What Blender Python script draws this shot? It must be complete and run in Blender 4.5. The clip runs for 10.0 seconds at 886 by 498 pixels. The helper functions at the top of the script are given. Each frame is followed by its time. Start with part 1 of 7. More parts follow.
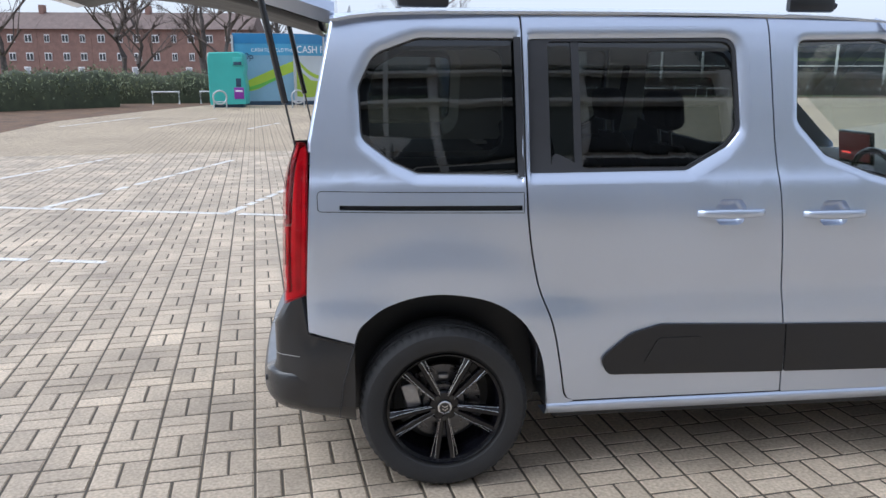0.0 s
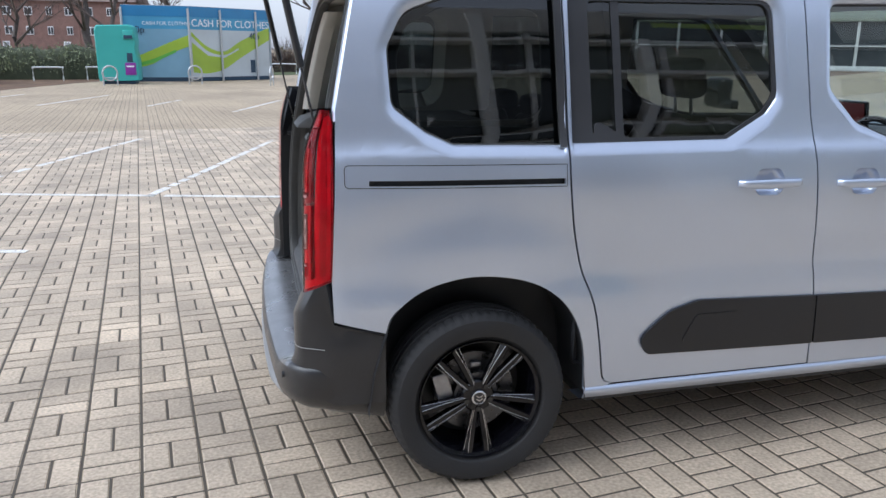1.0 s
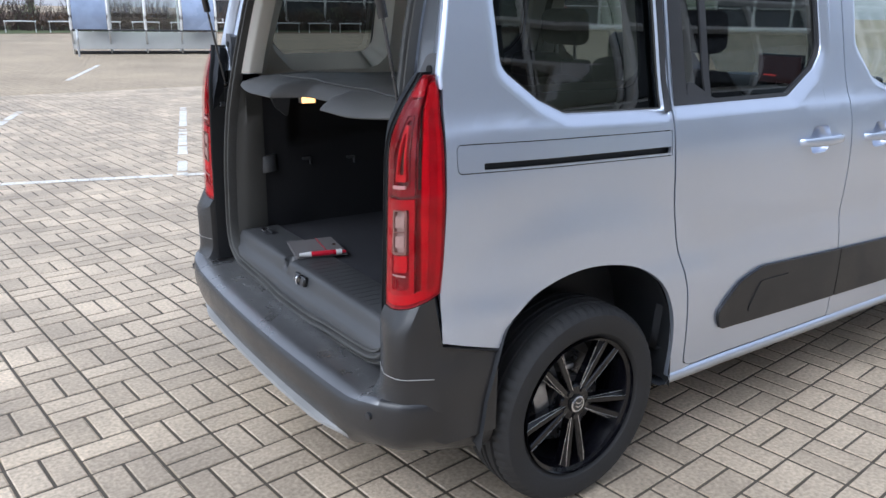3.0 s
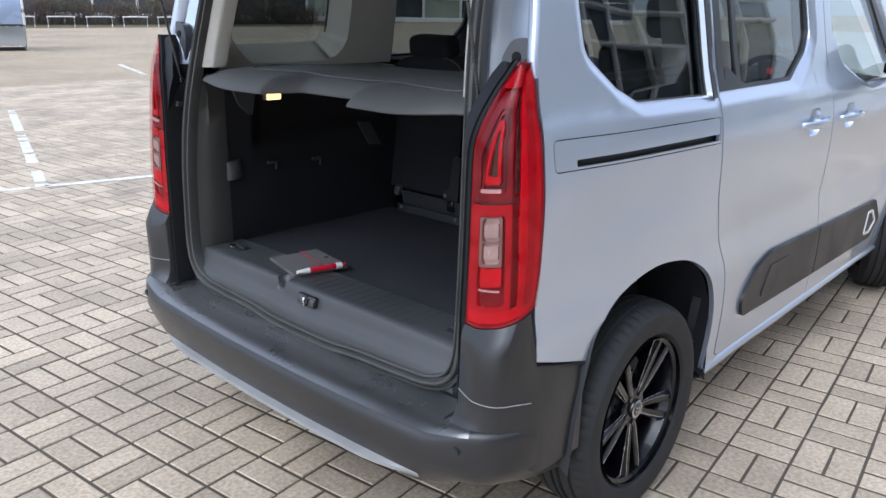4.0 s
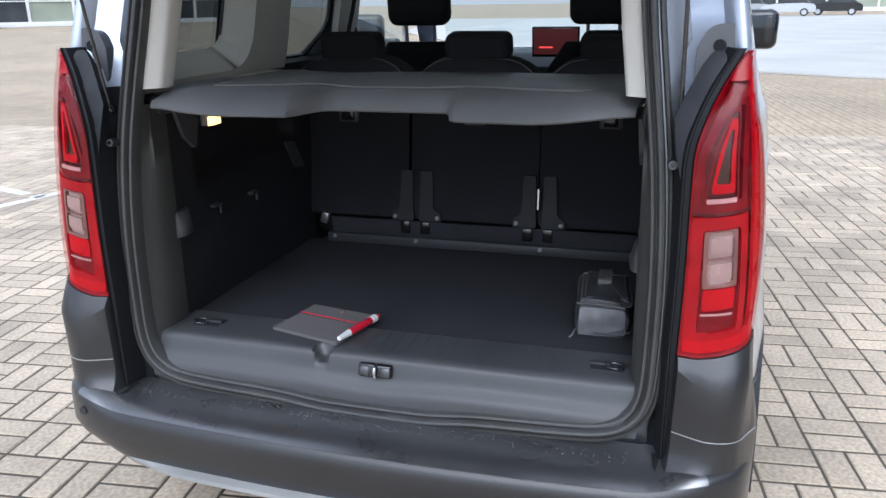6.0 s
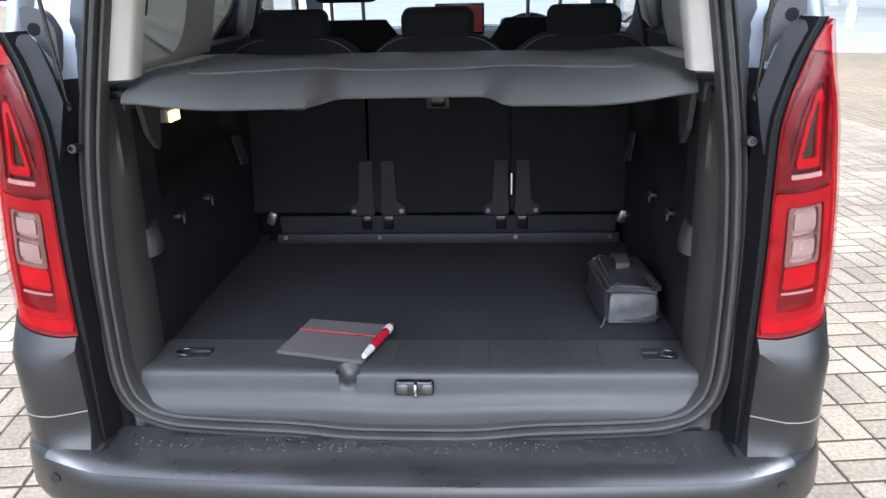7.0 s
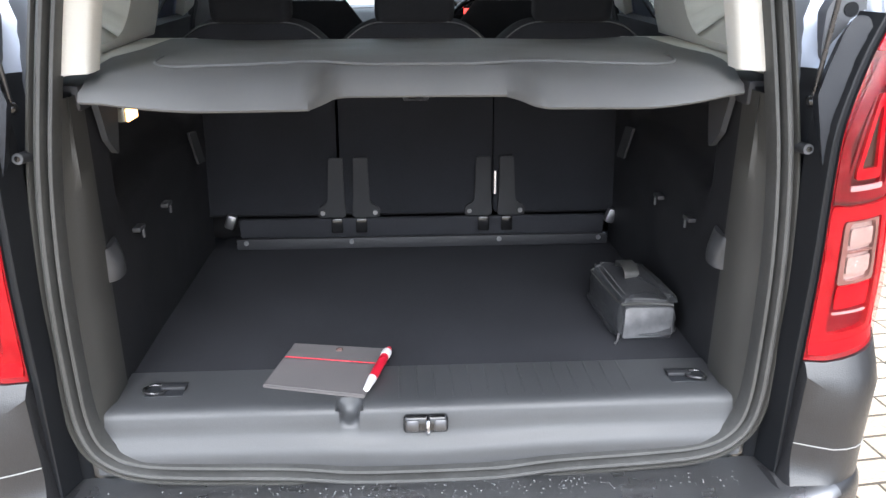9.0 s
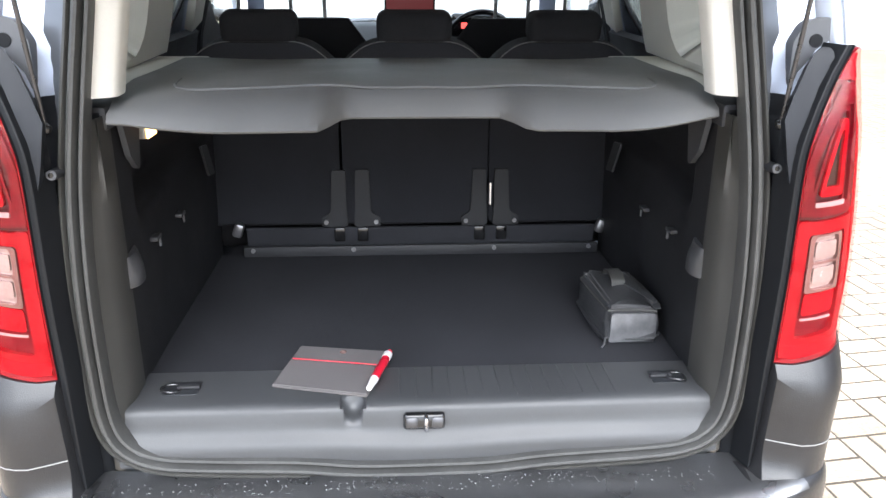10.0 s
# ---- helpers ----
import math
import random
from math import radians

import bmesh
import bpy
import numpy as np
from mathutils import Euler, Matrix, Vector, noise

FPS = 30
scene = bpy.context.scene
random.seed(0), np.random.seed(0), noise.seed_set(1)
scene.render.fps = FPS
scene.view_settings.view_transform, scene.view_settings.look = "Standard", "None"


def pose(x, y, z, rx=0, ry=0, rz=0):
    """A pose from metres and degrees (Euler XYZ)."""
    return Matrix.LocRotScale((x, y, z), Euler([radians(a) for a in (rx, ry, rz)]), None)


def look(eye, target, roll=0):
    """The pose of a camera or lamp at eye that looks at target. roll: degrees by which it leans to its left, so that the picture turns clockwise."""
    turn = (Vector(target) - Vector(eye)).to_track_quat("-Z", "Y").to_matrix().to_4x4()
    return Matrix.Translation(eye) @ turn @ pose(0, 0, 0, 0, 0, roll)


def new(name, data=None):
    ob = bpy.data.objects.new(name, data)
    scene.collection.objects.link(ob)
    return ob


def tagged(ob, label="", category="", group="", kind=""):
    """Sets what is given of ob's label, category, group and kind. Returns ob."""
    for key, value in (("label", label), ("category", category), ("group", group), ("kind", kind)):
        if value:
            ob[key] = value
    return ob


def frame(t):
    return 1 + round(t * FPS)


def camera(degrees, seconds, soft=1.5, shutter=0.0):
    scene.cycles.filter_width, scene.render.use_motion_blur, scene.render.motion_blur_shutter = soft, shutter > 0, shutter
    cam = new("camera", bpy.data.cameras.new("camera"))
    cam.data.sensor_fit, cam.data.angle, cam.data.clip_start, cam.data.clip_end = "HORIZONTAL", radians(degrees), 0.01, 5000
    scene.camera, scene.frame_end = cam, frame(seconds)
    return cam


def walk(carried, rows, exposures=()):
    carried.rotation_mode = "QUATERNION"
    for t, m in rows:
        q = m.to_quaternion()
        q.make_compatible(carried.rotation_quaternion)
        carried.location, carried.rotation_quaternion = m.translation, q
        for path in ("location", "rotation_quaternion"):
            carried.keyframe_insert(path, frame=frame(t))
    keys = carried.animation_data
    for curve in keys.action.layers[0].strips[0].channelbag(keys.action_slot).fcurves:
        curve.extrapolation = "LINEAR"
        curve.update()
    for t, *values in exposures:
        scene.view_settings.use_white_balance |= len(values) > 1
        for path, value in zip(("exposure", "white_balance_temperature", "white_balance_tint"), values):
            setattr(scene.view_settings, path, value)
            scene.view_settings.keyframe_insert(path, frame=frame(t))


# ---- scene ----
cam = camera(59.7, 10.0)
METRES, EYE, TILT, LEAN, TURN = 4.587, 1.5, 0.0, 0.0, -9.3
PATH = [
    (0, (-0.339, -3.61, 1.583), (-0.105, -1.675, 1.135), 0.2),
    (0.5, (-0.57, -3.477, 1.57), (-0.232, -1.563, 1.097), 0.1),
    (1, (-0.768, -3.296, 1.526), (-0.28, -1.422, 1.026), 0.6),
    (1.5, (-0.967, -3.101, 1.527), (-0.33, -1.278, 1.007), 0.8),
    (2, (-1.24, -2.891, 1.509), (-0.436, -1.137, 0.982), 0.9),
    (2.5, (-1.421, -2.696, 1.506), (-0.479, -1.023, 0.945), 0.8),
    (3, (-1.576, -2.405, 1.485), (-0.488, -0.834, 0.896), 1.0),
    (4.5, (-1.993, -1.556, 1.436), (-0.449, -0.43, 0.845), 0.8),
    (5, (-2.055, -1.278, 1.434), (-0.4, -0.32, 0.848), 0.5),
    (5.5, (-2.133, -0.964, 1.433), (-0.38, -0.2, 0.847), -0.1),
    (7, (-2.023, -0.165, 1.416), (-0.137, -0.056, 0.759), -1.3),
    (7.5, (-1.933, -0.004, 1.413), (-0.046, -0.05, 0.751), -0.5),
    (8, (-1.858, 0.035, 1.398), (0.022, -0.061, 0.722), 0.0),
    (8.5, (-1.807, 0.04, 1.405), (0.064, -0.066, 0.705), 0.2),
    (9, (-1.814, 0.035, 1.428), (0.051, -0.075, 0.716), 0.1),
    (9.5, (-1.861, 0.034, 1.459), (0.007, -0.082, 0.755), 0.2),
    (10, (-1.918, 0.043, 1.478), (-0.049, -0.075, 0.778), 0.4),
]
walk(cam, [(t, look(eye, target, roll)) for t, eye, target, roll in PATH],
     exposures=[(0, 0.66, 5680, 8), (3, 0.78, 5620, 8), (5, 0.90, 5560, 8), (5.6, 0.94, 5560, 8), (7, 1.40, 5650, 8), (8, 1.98, 5900, 8), (9, 2.18, 6000, 8), (10, 2.20, 6060, 8)])

# ---- light ----
world = bpy.data.worlds.new("overcast")
scene.world = world
world.use_nodes = True
wn = world.node_tree
sky = wn.nodes.new("ShaderNodeTexSky")
sky.sky_type, sky.sun_disc = "NISHITA", False
sky.sun_elevation, sky.sun_rotation = radians(49), radians(266)
sky.air_density, sky.dust_density, sky.ozone_density = 1.0, 3.0, 1.0
hsv = wn.nodes.new("ShaderNodeHueSaturation")
hsv.inputs["Saturation"].default_value = 0.6
wn.links.new(sky.outputs[0], hsv.inputs["Color"])
# an even layer of cloud over the clear sky
cloud = wn.nodes.new("ShaderNodeMix")
cloud.data_type = "RGBA"
cloud.inputs[0].default_value = 0.55
cloud.inputs[7].default_value = (4.15, 4.15, 4.5, 1)
wn.links.new(hsv.outputs[0], cloud.inputs[6])
wn.links.new(cloud.outputs[2], wn.nodes["Background"].inputs["Color"])
wn.nodes["Background"].inputs["Strength"].default_value = 0.15

sun_data = bpy.data.lights.new("sun", "SUN")
sun_data.energy, sun_data.angle, sun_data.color = 1.25, radians(60), (1.0, 0.985, 0.97)
sun = new("sun", sun_data)
sun.matrix_world = look((-5.4, -0.35, 6.2), (0, 0, 0))


# ---- materials ----
def mat(name, col, rough=0.5, metal=0.0, var=0.08, scale=6.0, fine=0.0, bump=0.0, coat=0.0, fine_scale=120.0, rvar=0.08, spread=0.0, island=False, spec=0.5, coat_rough=0.06, sheen=0.0, coat_ior=1.5):
    """A surface with colour variation at two scales, uneven gloss and fine relief, in metres."""
    m = bpy.data.materials.new(name)
    m.use_nodes = True
    t = m.node_tree
    b = t.nodes["Principled BSDF"]
    b.inputs["Metallic"].default_value = metal
    b.inputs["Coat Weight"].default_value = coat
    b.inputs["Sheen Weight"].default_value, b.inputs["Sheen Roughness"].default_value = sheen, 0.35
    b.inputs["Coat Roughness"].default_value = coat_rough
    b.inputs["Specular IOR Level"].default_value = spec
    b.inputs["Coat IOR"].default_value = coat_ior
    pos = t.nodes.new("ShaderNodeNewGeometry")
    big = t.nodes.new("ShaderNodeTexNoise")
    big.inputs["Scale"].default_value, big.inputs["Detail"].default_value = scale, 4
    small = t.nodes.new("ShaderNodeTexNoise")
    small.inputs["Scale"].default_value, small.inputs["Detail"].default_value = fine_scale, 2
    for n in (big, small):
        t.links.new(pos.outputs["Position"], n.inputs["Vector"])
    ramp = t.nodes.new("ShaderNodeMapRange")
    ramp.inputs[1].default_value, ramp.inputs[2].default_value = 0.3, 0.7
    ramp.inputs[3].default_value, ramp.inputs[4].default_value = 1 - var, 1 + var
    t.links.new(big.outputs[0], ramp.inputs[0])
    value = ramp.outputs[0]
    if fine:
        r2 = t.nodes.new("ShaderNodeMapRange")
        r2.inputs[1].default_value, r2.inputs[2].default_value = 0.25, 0.75
        r2.inputs[3].default_value, r2.inputs[4].default_value = 1 - fine, 1 + fine
        t.links.new(small.outputs[0], r2.inputs[0])
        mul = t.nodes.new("ShaderNodeMath")
        mul.operation = "MULTIPLY"
        t.links.new(value, mul.inputs[0]), t.links.new(r2.outputs[0], mul.inputs[1])
        value = mul.outputs[0]
    if spread:
        if island:
            rnd = pos.outputs["Random Per Island"]
        else:
            rnd = t.nodes.new("ShaderNodeObjectInfo").outputs["Random"]
        r3 = t.nodes.new("ShaderNodeMapRange")
        r3.inputs[3].default_value, r3.inputs[4].default_value = 1 - spread, 1 + spread
        t.links.new(rnd, r3.inputs[0])
        mul = t.nodes.new("ShaderNodeMath")
        mul.operation = "MULTIPLY"
        t.links.new(value, mul.inputs[0]), t.links.new(r3.outputs[0], mul.inputs[1])
        value = mul.outputs[0]
    tint = t.nodes.new("ShaderNodeVectorMath")
    tint.operation = "SCALE"
    tint.inputs[0].default_value = col
    t.links.new(value, tint.inputs["Scale"])
    t.links.new(tint.outputs[0], b.inputs["Base Color"])
    rr = t.nodes.new("ShaderNodeMapRange")
    rr.inputs[1].default_value, rr.inputs[2].default_value = 0.3, 0.7
    rr.inputs[3].default_value, rr.inputs[4].default_value = max(0.02, rough - rvar), min(1, rough + rvar)
    t.links.new(big.outputs[0], rr.inputs[0])
    t.links.new(rr.outputs[0], b.inputs["Roughness"])
    if bump:
        bp = t.nodes.new("ShaderNodeBump")
        bp.inputs["Strength"].default_value, bp.inputs["Distance"].default_value = 0.6, bump
        t.links.new(small.outputs[0], bp.inputs["Height"])
        t.links.new(bp.outputs[0], b.inputs["Normal"])
    return m


def glass(name, tint, gloss=0.02, edge=0.88, least=0.08):
    """Thin tinted glass: what is behind shows through, and the sky mirrors in it."""
    m = bpy.data.materials.new(name)
    m.use_nodes = True
    t = m.node_tree
    t.nodes.remove(t.nodes["Principled BSDF"])
    clear, shine, mix, face, power, scale = (t.nodes.new("ShaderNode" + n) for n in ("BsdfTransparent", "BsdfGlossy", "MixShader", "LayerWeight", "Math", "Math"))
    clear.inputs[0].default_value = (*tint, 1)
    shine.inputs["Roughness"].default_value = gloss
    # gloss rises towards grazing angles, alike from both sides of the pane
    face.inputs[0].default_value = 0.5
    power.operation, scale.operation = "POWER", "MULTIPLY_ADD"
    power.inputs[1].default_value = 4.0
    scale.inputs[1].default_value, scale.inputs[2].default_value = edge, least
    t.links.new(face.outputs["Facing"], power.inputs[0]), t.links.new(power.outputs[0], scale.inputs[0])
    t.links.new(scale.outputs[0], mix.inputs[0])
    t.links.new(clear.outputs[0], mix.inputs[1]), t.links.new(shine.outputs[0], mix.inputs[2])
    t.links.new(mix.outputs[0], t.nodes["Material Output"].inputs[0])
    return m


def glow(name, col, strength):
    m = bpy.data.materials.new(name)
    m.use_nodes = True
    b = m.node_tree.nodes["Principled BSDF"]
    b.inputs["Base Color"].default_value = (*col, 1)
    b.inputs["Emission Color"].default_value = (*col, 1)
    b.inputs["Emission Strength"].default_value = strength
    return m


PAINT = mat("silver_paint", (0.555, 0.615, 0.735), 0.32, 0.75, 0.03, 2, 0.05, 0.0, 0.9, 900, 0.03)
PLASTIC = mat("bumper_plastic", (0.018, 0.0182, 0.020), 0.37, 0, 0.18, 5, 0.16, 0.0010, 0.50, 420, spec=0.40, coat_rough=0.24)
CLADDING = mat("door_cladding", (0.012, 0.0125, 0.015), 0.40, 0, 0.12, 5, 0.12, 0.0006, 0, 500, spec=0.5)
# wet plastic; its sheen also stands in for sky glare at low angles
WETPLASTIC = mat("wet_plastic", (0.030, 0.0305, 0.033), 0.34, 0, 0.2, 9, 0.1, 0.0004, 1.0, 400, 0.14, spec=1.0, coat_rough=0.27, sheen=0.5, coat_ior=2.0)
GLOSSBLACK = mat("gloss_black", (0.012, 0.012, 0.013), 0.16, 0, 0.1, 3, coat=0.5)
PILLAR = mat("pillar_black", (0.035, 0.036, 0.04), 0.38, 0, 0.1, 3)
RUBBER = mat("seal_rubber", (0.06, 0.06, 0.058), 0.5, 0, 0.15, 12, 0.1, 0.0004)
TYRE = mat("tyre_rubber", (0.020, 0.020, 0.021), 0.72, 0, 0.25, 9, 0.2, 0.0006, 0, 300)
ALLOY = mat("black_alloy", (0.004, 0.004, 0.006), 0.16, 0.0, 0.1, 6, coat=0.25, spec=0.3)
BRIGHT = mat("bright_metal", (0.72, 0.72, 0.74), 0.22, 1.0, 0.05, 20)
STEEL = mat("dull_steel", (0.38, 0.38, 0.39), 0.42, 0.9, 0.15, 30)
GALV = mat("galvanised_steel", (0.52, 0.53, 0.54), 0.45, 0.7, 0.1, 8)
LINING = mat("lining_plastic", (0.019, 0.0195, 0.022), 0.6, 0, 0.15, 5, 0.15, 0.0006, 0, 450, spec=0.35)
SEATBACK = mat("seat_back_carpet", (0.023, 0.024, 0.028), 0.95, 0, 0.14, 5, 0.35, 0.002, 0, 700, spec=0.15)
DARKTRIM = mat("dark_trim", (0.033, 0.034, 0.038), 0.55, 0, 0.12, 6, 0.12, 0.0006, 0, 450)
FLANGE = mat("flange_trim", (0.054, 0.053, 0.049), 0.5, 0, 0.08, 6, 0.06, 0.0004, 0, 450)
GREYCLIP = mat("grey_clip", (0.085, 0.088, 0.096), 0.38, 0, 0.06, 20)
SILL = mat("sill_trim", (0.062, 0.064, 0.068), 0.42, 0, 0.10, 5, 0.08, 0.0004, 0, 500)
SURROUND = mat("lamp_surround", (0.010, 0.011, 0.013), 0.5, 0, 0.1, 6, spec=0.25)
CARPET = mat("boot_carpet", (0.037, 0.038, 0.044), 0.95, 0, 0.14, 5, 0.35, 0.002, 0, 700, spec=0.2)
BEIGE = mat("pillar_trim", (0.64, 0.62, 0.565), 0.6, 0, 0.05, 4, 0.04, 0.0003, 0, 500)
SHELF = mat("shelf_vinyl", (0.118, 0.118, 0.116), 0.55, 0, 0.08, 5, 0.08, 0.0008, 0, 600)
FABRIC = mat("seat_fabric", (0.022, 0.022, 0.024), 0.92, 0, 0.15, 8, 0.3, 0.002, 0, 500, spec=0.2)
PIPING = mat("seat_piping", (0.12, 0.12, 0.12), 0.7)
# body paint of the jamb, its shade put into the colour as dark grey
SHADEJAMB = mat("shaded_jamb_paint", (0.14, 0.15, 0.165), 0.34, 0.6, 0.05, 4, coat=0.5)
CHANNEL = mat("channel_black", (0.022, 0.024, 0.028), 0.45, 0, 0.1, 5)
RED = mat("red_lens", (0.48, 0.002, 0.012), 0.3, 0, 0.12, 18, 0.12, 0.0012, 0.0, 110, spec=0.12)
HOUSING = mat("lamp_housing", (0.22, 0.003, 0.010), 0.3, 0, 0.15, 18, 0.12, 0.001, 0.0, 110, spec=0.12)
UPPERRED = mat("upper_red_lens", (0.17, 0.004, 0.012), 0.25, 0, 0.2, 18, 0.12, 0.001, 0.0, 110, spec=0.2)
PALEBAR = mat("pale_light_bar", (0.55, 0.42, 0.42), 0.25, 0.1, 0.1, 40)
LENSCOVER = glass("lens_cover", (0.96, 0.78, 0.78), 0.04, 0.30, 0.022)
BROWNLENS = mat("brown_lens", (0.028, 0.012, 0.009), 0.2, 0, 0.2, 30, coat=0.6)
FRAMERED = mat("frame_red_lens", (0.35, 0.002, 0.011), 0.3, 0, 0.15, 18, 0.1, 0, 0.12, 160, spec=0.12)
MIDRED = mat("soft_red_lens", (0.18, 0.005, 0.013), 0.25, 0, 0.15, 22, 0.12, 0, 0.15, 160, spec=0.15)
BRACKET = mat("lamp_bracket", (0.015, 0.017, 0.022), 0.5, 0, 0.08, 6, 0.05, 0.0003, 0, 500, spec=0.3)
DARKSTEEL = mat("dark_steel", (0.10, 0.10, 0.105), 0.3, 0.8, 0.1, 30)
DEEPRED = mat("deep_red_lens", (0.075, 0.003, 0.008), 0.25, 0, 0.2, 18, 0.15, 0.001, 0.1, 110)
CLEARLENS = mat("clear_lens", (0.42, 0.42, 0.39), 0.2, 0.3, 0.12, 25, 0.08, 0, 0.6, 160)
GREYLENS = mat("smoked_lens", (0.20, 0.13, 0.115), 0.18, 0.1, 0.2, 25, coat=0.9)
DARKGLASS = glass("privacy_glass", (0.185, 0.205, 0.20))
GLASS = glass("clear_glass", (0.80, 0.86, 0.84))
WATER = glass("water_drop", (0.9, 0.92, 0.95))
SCREEN = glow("screen_glow", (0.06, 0.012, 0.012), 0.4)
DIAL = glow("dial_glow", (0.8, 0.06, 0.05), 0.8)
LAMPGLOW = glow("boot_lamp_glow", (1.0, 0.52, 0.17), 1.7)
# mirror colour dimmed to stand in for the dark car side it reflects
MIRROR = mat("mirror_glass", (0.05, 0.055, 0.06), 0.05, 1.0, 0.05)
BAG = mat("black_nylon", (0.052, 0.053, 0.057), 0.42, 0, 0.3, 25, 0.2, 0.0012, 0, 800)
BOOK = mat("grey_felt", (0.145, 0.135, 0.135), 0.85, 0, 0.06, 12, 0.12, 0.0008, 0, 900)
LIPGREY = mat("lip_grey", (0.27, 0.27, 0.265), 0.4, 0, 0.1, 8)
BAGSATIN = mat("satin_nylon", (0.17, 0.172, 0.18), 0.36, 0, 0.35, 18, 0.1, 0.0015, 0, 60)
CLIPGREY = mat("clip_grey", (0.048, 0.049, 0.052), 0.4, 0, 0.2, 40)
REDPLASTIC = mat("red_plastic", (0.62, 0.015, 0.04), 0.3)
WHITEPLASTIC = mat("white_plastic", (0.8, 0.8, 0.8), 0.35, 0, 0.03)


# ---- builders ----
def ob_from(name, verts, faces, m, parent=None, label="", sharp=35.0, normals=None):
    me = bpy.data.meshes.new(name)
    me.from_pydata([tuple(v) for v in verts], [], [tuple(f) for f in faces])
    me.materials.append(m)
    me.shade_smooth()
    if normals is not None:
        me.normals_split_custom_set_from_vertices([tuple(n) for n in normals])
    elif sharp < 180:
        me.set_sharp_from_angle(angle=radians(sharp))
    ob = new(name, me)
    if parent:
        ob.parent = parent
    if label:
        ob["label"] = label
    return ob


def part(name, bm, m, parent=None, label="", sharp=35.0):
    bmesh.ops.recalc_face_normals(bm, faces=bm.faces)
    me = bpy.data.meshes.new(name)
    bm.to_mesh(me)
    bm.free()
    me.materials.append(m)
    me.shade_smooth()
    me.set_sharp_from_angle(angle=radians(sharp))
    ob = new(name, me)
    if parent:
        ob.parent = parent
    if label:
        ob["label"] = label
    return ob


def thing(name, label, category, at=(0, 0, 0), turn=0.0, group="", kind=""):
    ob = new(name)
    ob.empty_display_size = 0.2
    ob.matrix_basis = pose(*at, 0, 0, turn)
    return tagged(ob, label, category, group, kind)


def add_box(bm, c, s, bev=0.0, rot=(0, 0, 0), seg=2):
    """A box of size s about c, its edges rounded by bev."""
    got = bmesh.ops.create_cube(bm, size=1.0, matrix=pose(*c, *rot) @ Matrix.Diagonal((*s, 1)))
    if bev:
        edges = list({e for v in got["verts"] for e in v.link_edges})
        bmesh.ops.bevel(bm, geom=edges, offset=bev, segments=seg, affect="EDGES", profile=0.5, clamp_overlap=True)


def box(name, c, s, m, parent=None, bev=0.004, rot=(0, 0, 0), label="", seg=2):
    bm = bmesh.new()
    add_box(bm, c, s, bev, rot, seg)
    return part(name, bm, m, parent, label)


def add_cyl(bm, a, b, r, r2=None, n=16, cap=True):
    a, b = Vector(a), Vector(b)
    d = b - a
    m = Matrix.Translation((a + b) / 2) @ d.to_track_quat("Z", "Y").to_matrix().to_4x4()
    bmesh.ops.create_cone(bm, cap_ends=cap, segments=n, radius1=r, radius2=r if r2 is None else r2, depth=d.length, matrix=m)


def cyl(name, a, b, r, m, parent=None, r2=None, n=16, label=""):
    bm = bmesh.new()
    add_cyl(bm, a, b, r, r2, n)
    return part(name, bm, m, parent, label)


def loft(name, rings, m, parent=None, label="", closed=False, caps=False, around=False, sharp=35.0):
    """Quads between rings of as many points each. closed: each ring is a loop; around: the last ring meets the first."""
    n = len(rings[0])
    verts = [p for r in rings for p in r]
    faces = []
    for i in range(len(rings) - (0 if around else 1)):
        j = (i + 1) % len(rings)
        for k in range(n if closed else n - 1):
            q = (k + 1) % n
            faces.append((i * n + k, i * n + q, j * n + q, j * n + k))
    if caps:
        faces += [tuple(reversed(range(n))), tuple((len(rings) - 1) * n + k for k in range(n))]
    bm = bmesh.new()
    vs = [bm.verts.new(v) for v in verts]
    for f in faces:
        if len(set(f)) > 2:
            bm.faces.new([vs[k] for k in f])
    bmesh.ops.remove_doubles(bm, verts=bm.verts, dist=1e-5)
    return part(name, bm, m, parent, label, sharp)


def tube(name, pts, r, m, parent=None, label="", n=10, closed=False):
    """A round bar along points."""
    pts = [Vector(p) for p in pts]
    rings = []
    for i, p in enumerate(pts):
        if closed:
            d = pts[(i + 1) % len(pts)] - pts[i - 1]
        else:
            d = pts[min(i + 1, len(pts) - 1)] - pts[max(i - 1, 0)]
        q = d.to_track_quat("Z", "Y")
        rr = r[i] if isinstance(r, (list, tuple)) else r
        rings.append([p + q @ Vector((rr * math.cos(a), rr * math.sin(a), 0)) for a in (2 * math.pi * k / n for k in range(n))])
    return loft(name, rings, m, parent, label, closed=True, caps=not closed, around=closed, sharp=50)


def smooth(points, n=8, closed=False):
    """A Catmull-Rom curve through points."""
    P = [Vector(p) for p in points]
    out = []
    last = len(P) if closed else len(P) - 1
    for i in range(last):
        if closed:
            a, b, c, d = P[i - 1], P[i], P[(i + 1) % len(P)], P[(i + 2) % len(P)]
        else:
            a, b, c, d = P[max(i - 1, 0)], P[i], P[i + 1], P[min(i + 2, len(P) - 1)]
        for k in range(n):
            s = k / n
            out.append(0.5 * (2 * b + (c - a) * s + (2 * a - 5 * b + 4 * c - d) * s * s + (3 * b - a - 3 * c + d) * s ** 3))
    if not closed:
        out.append(P[-1])
    return out


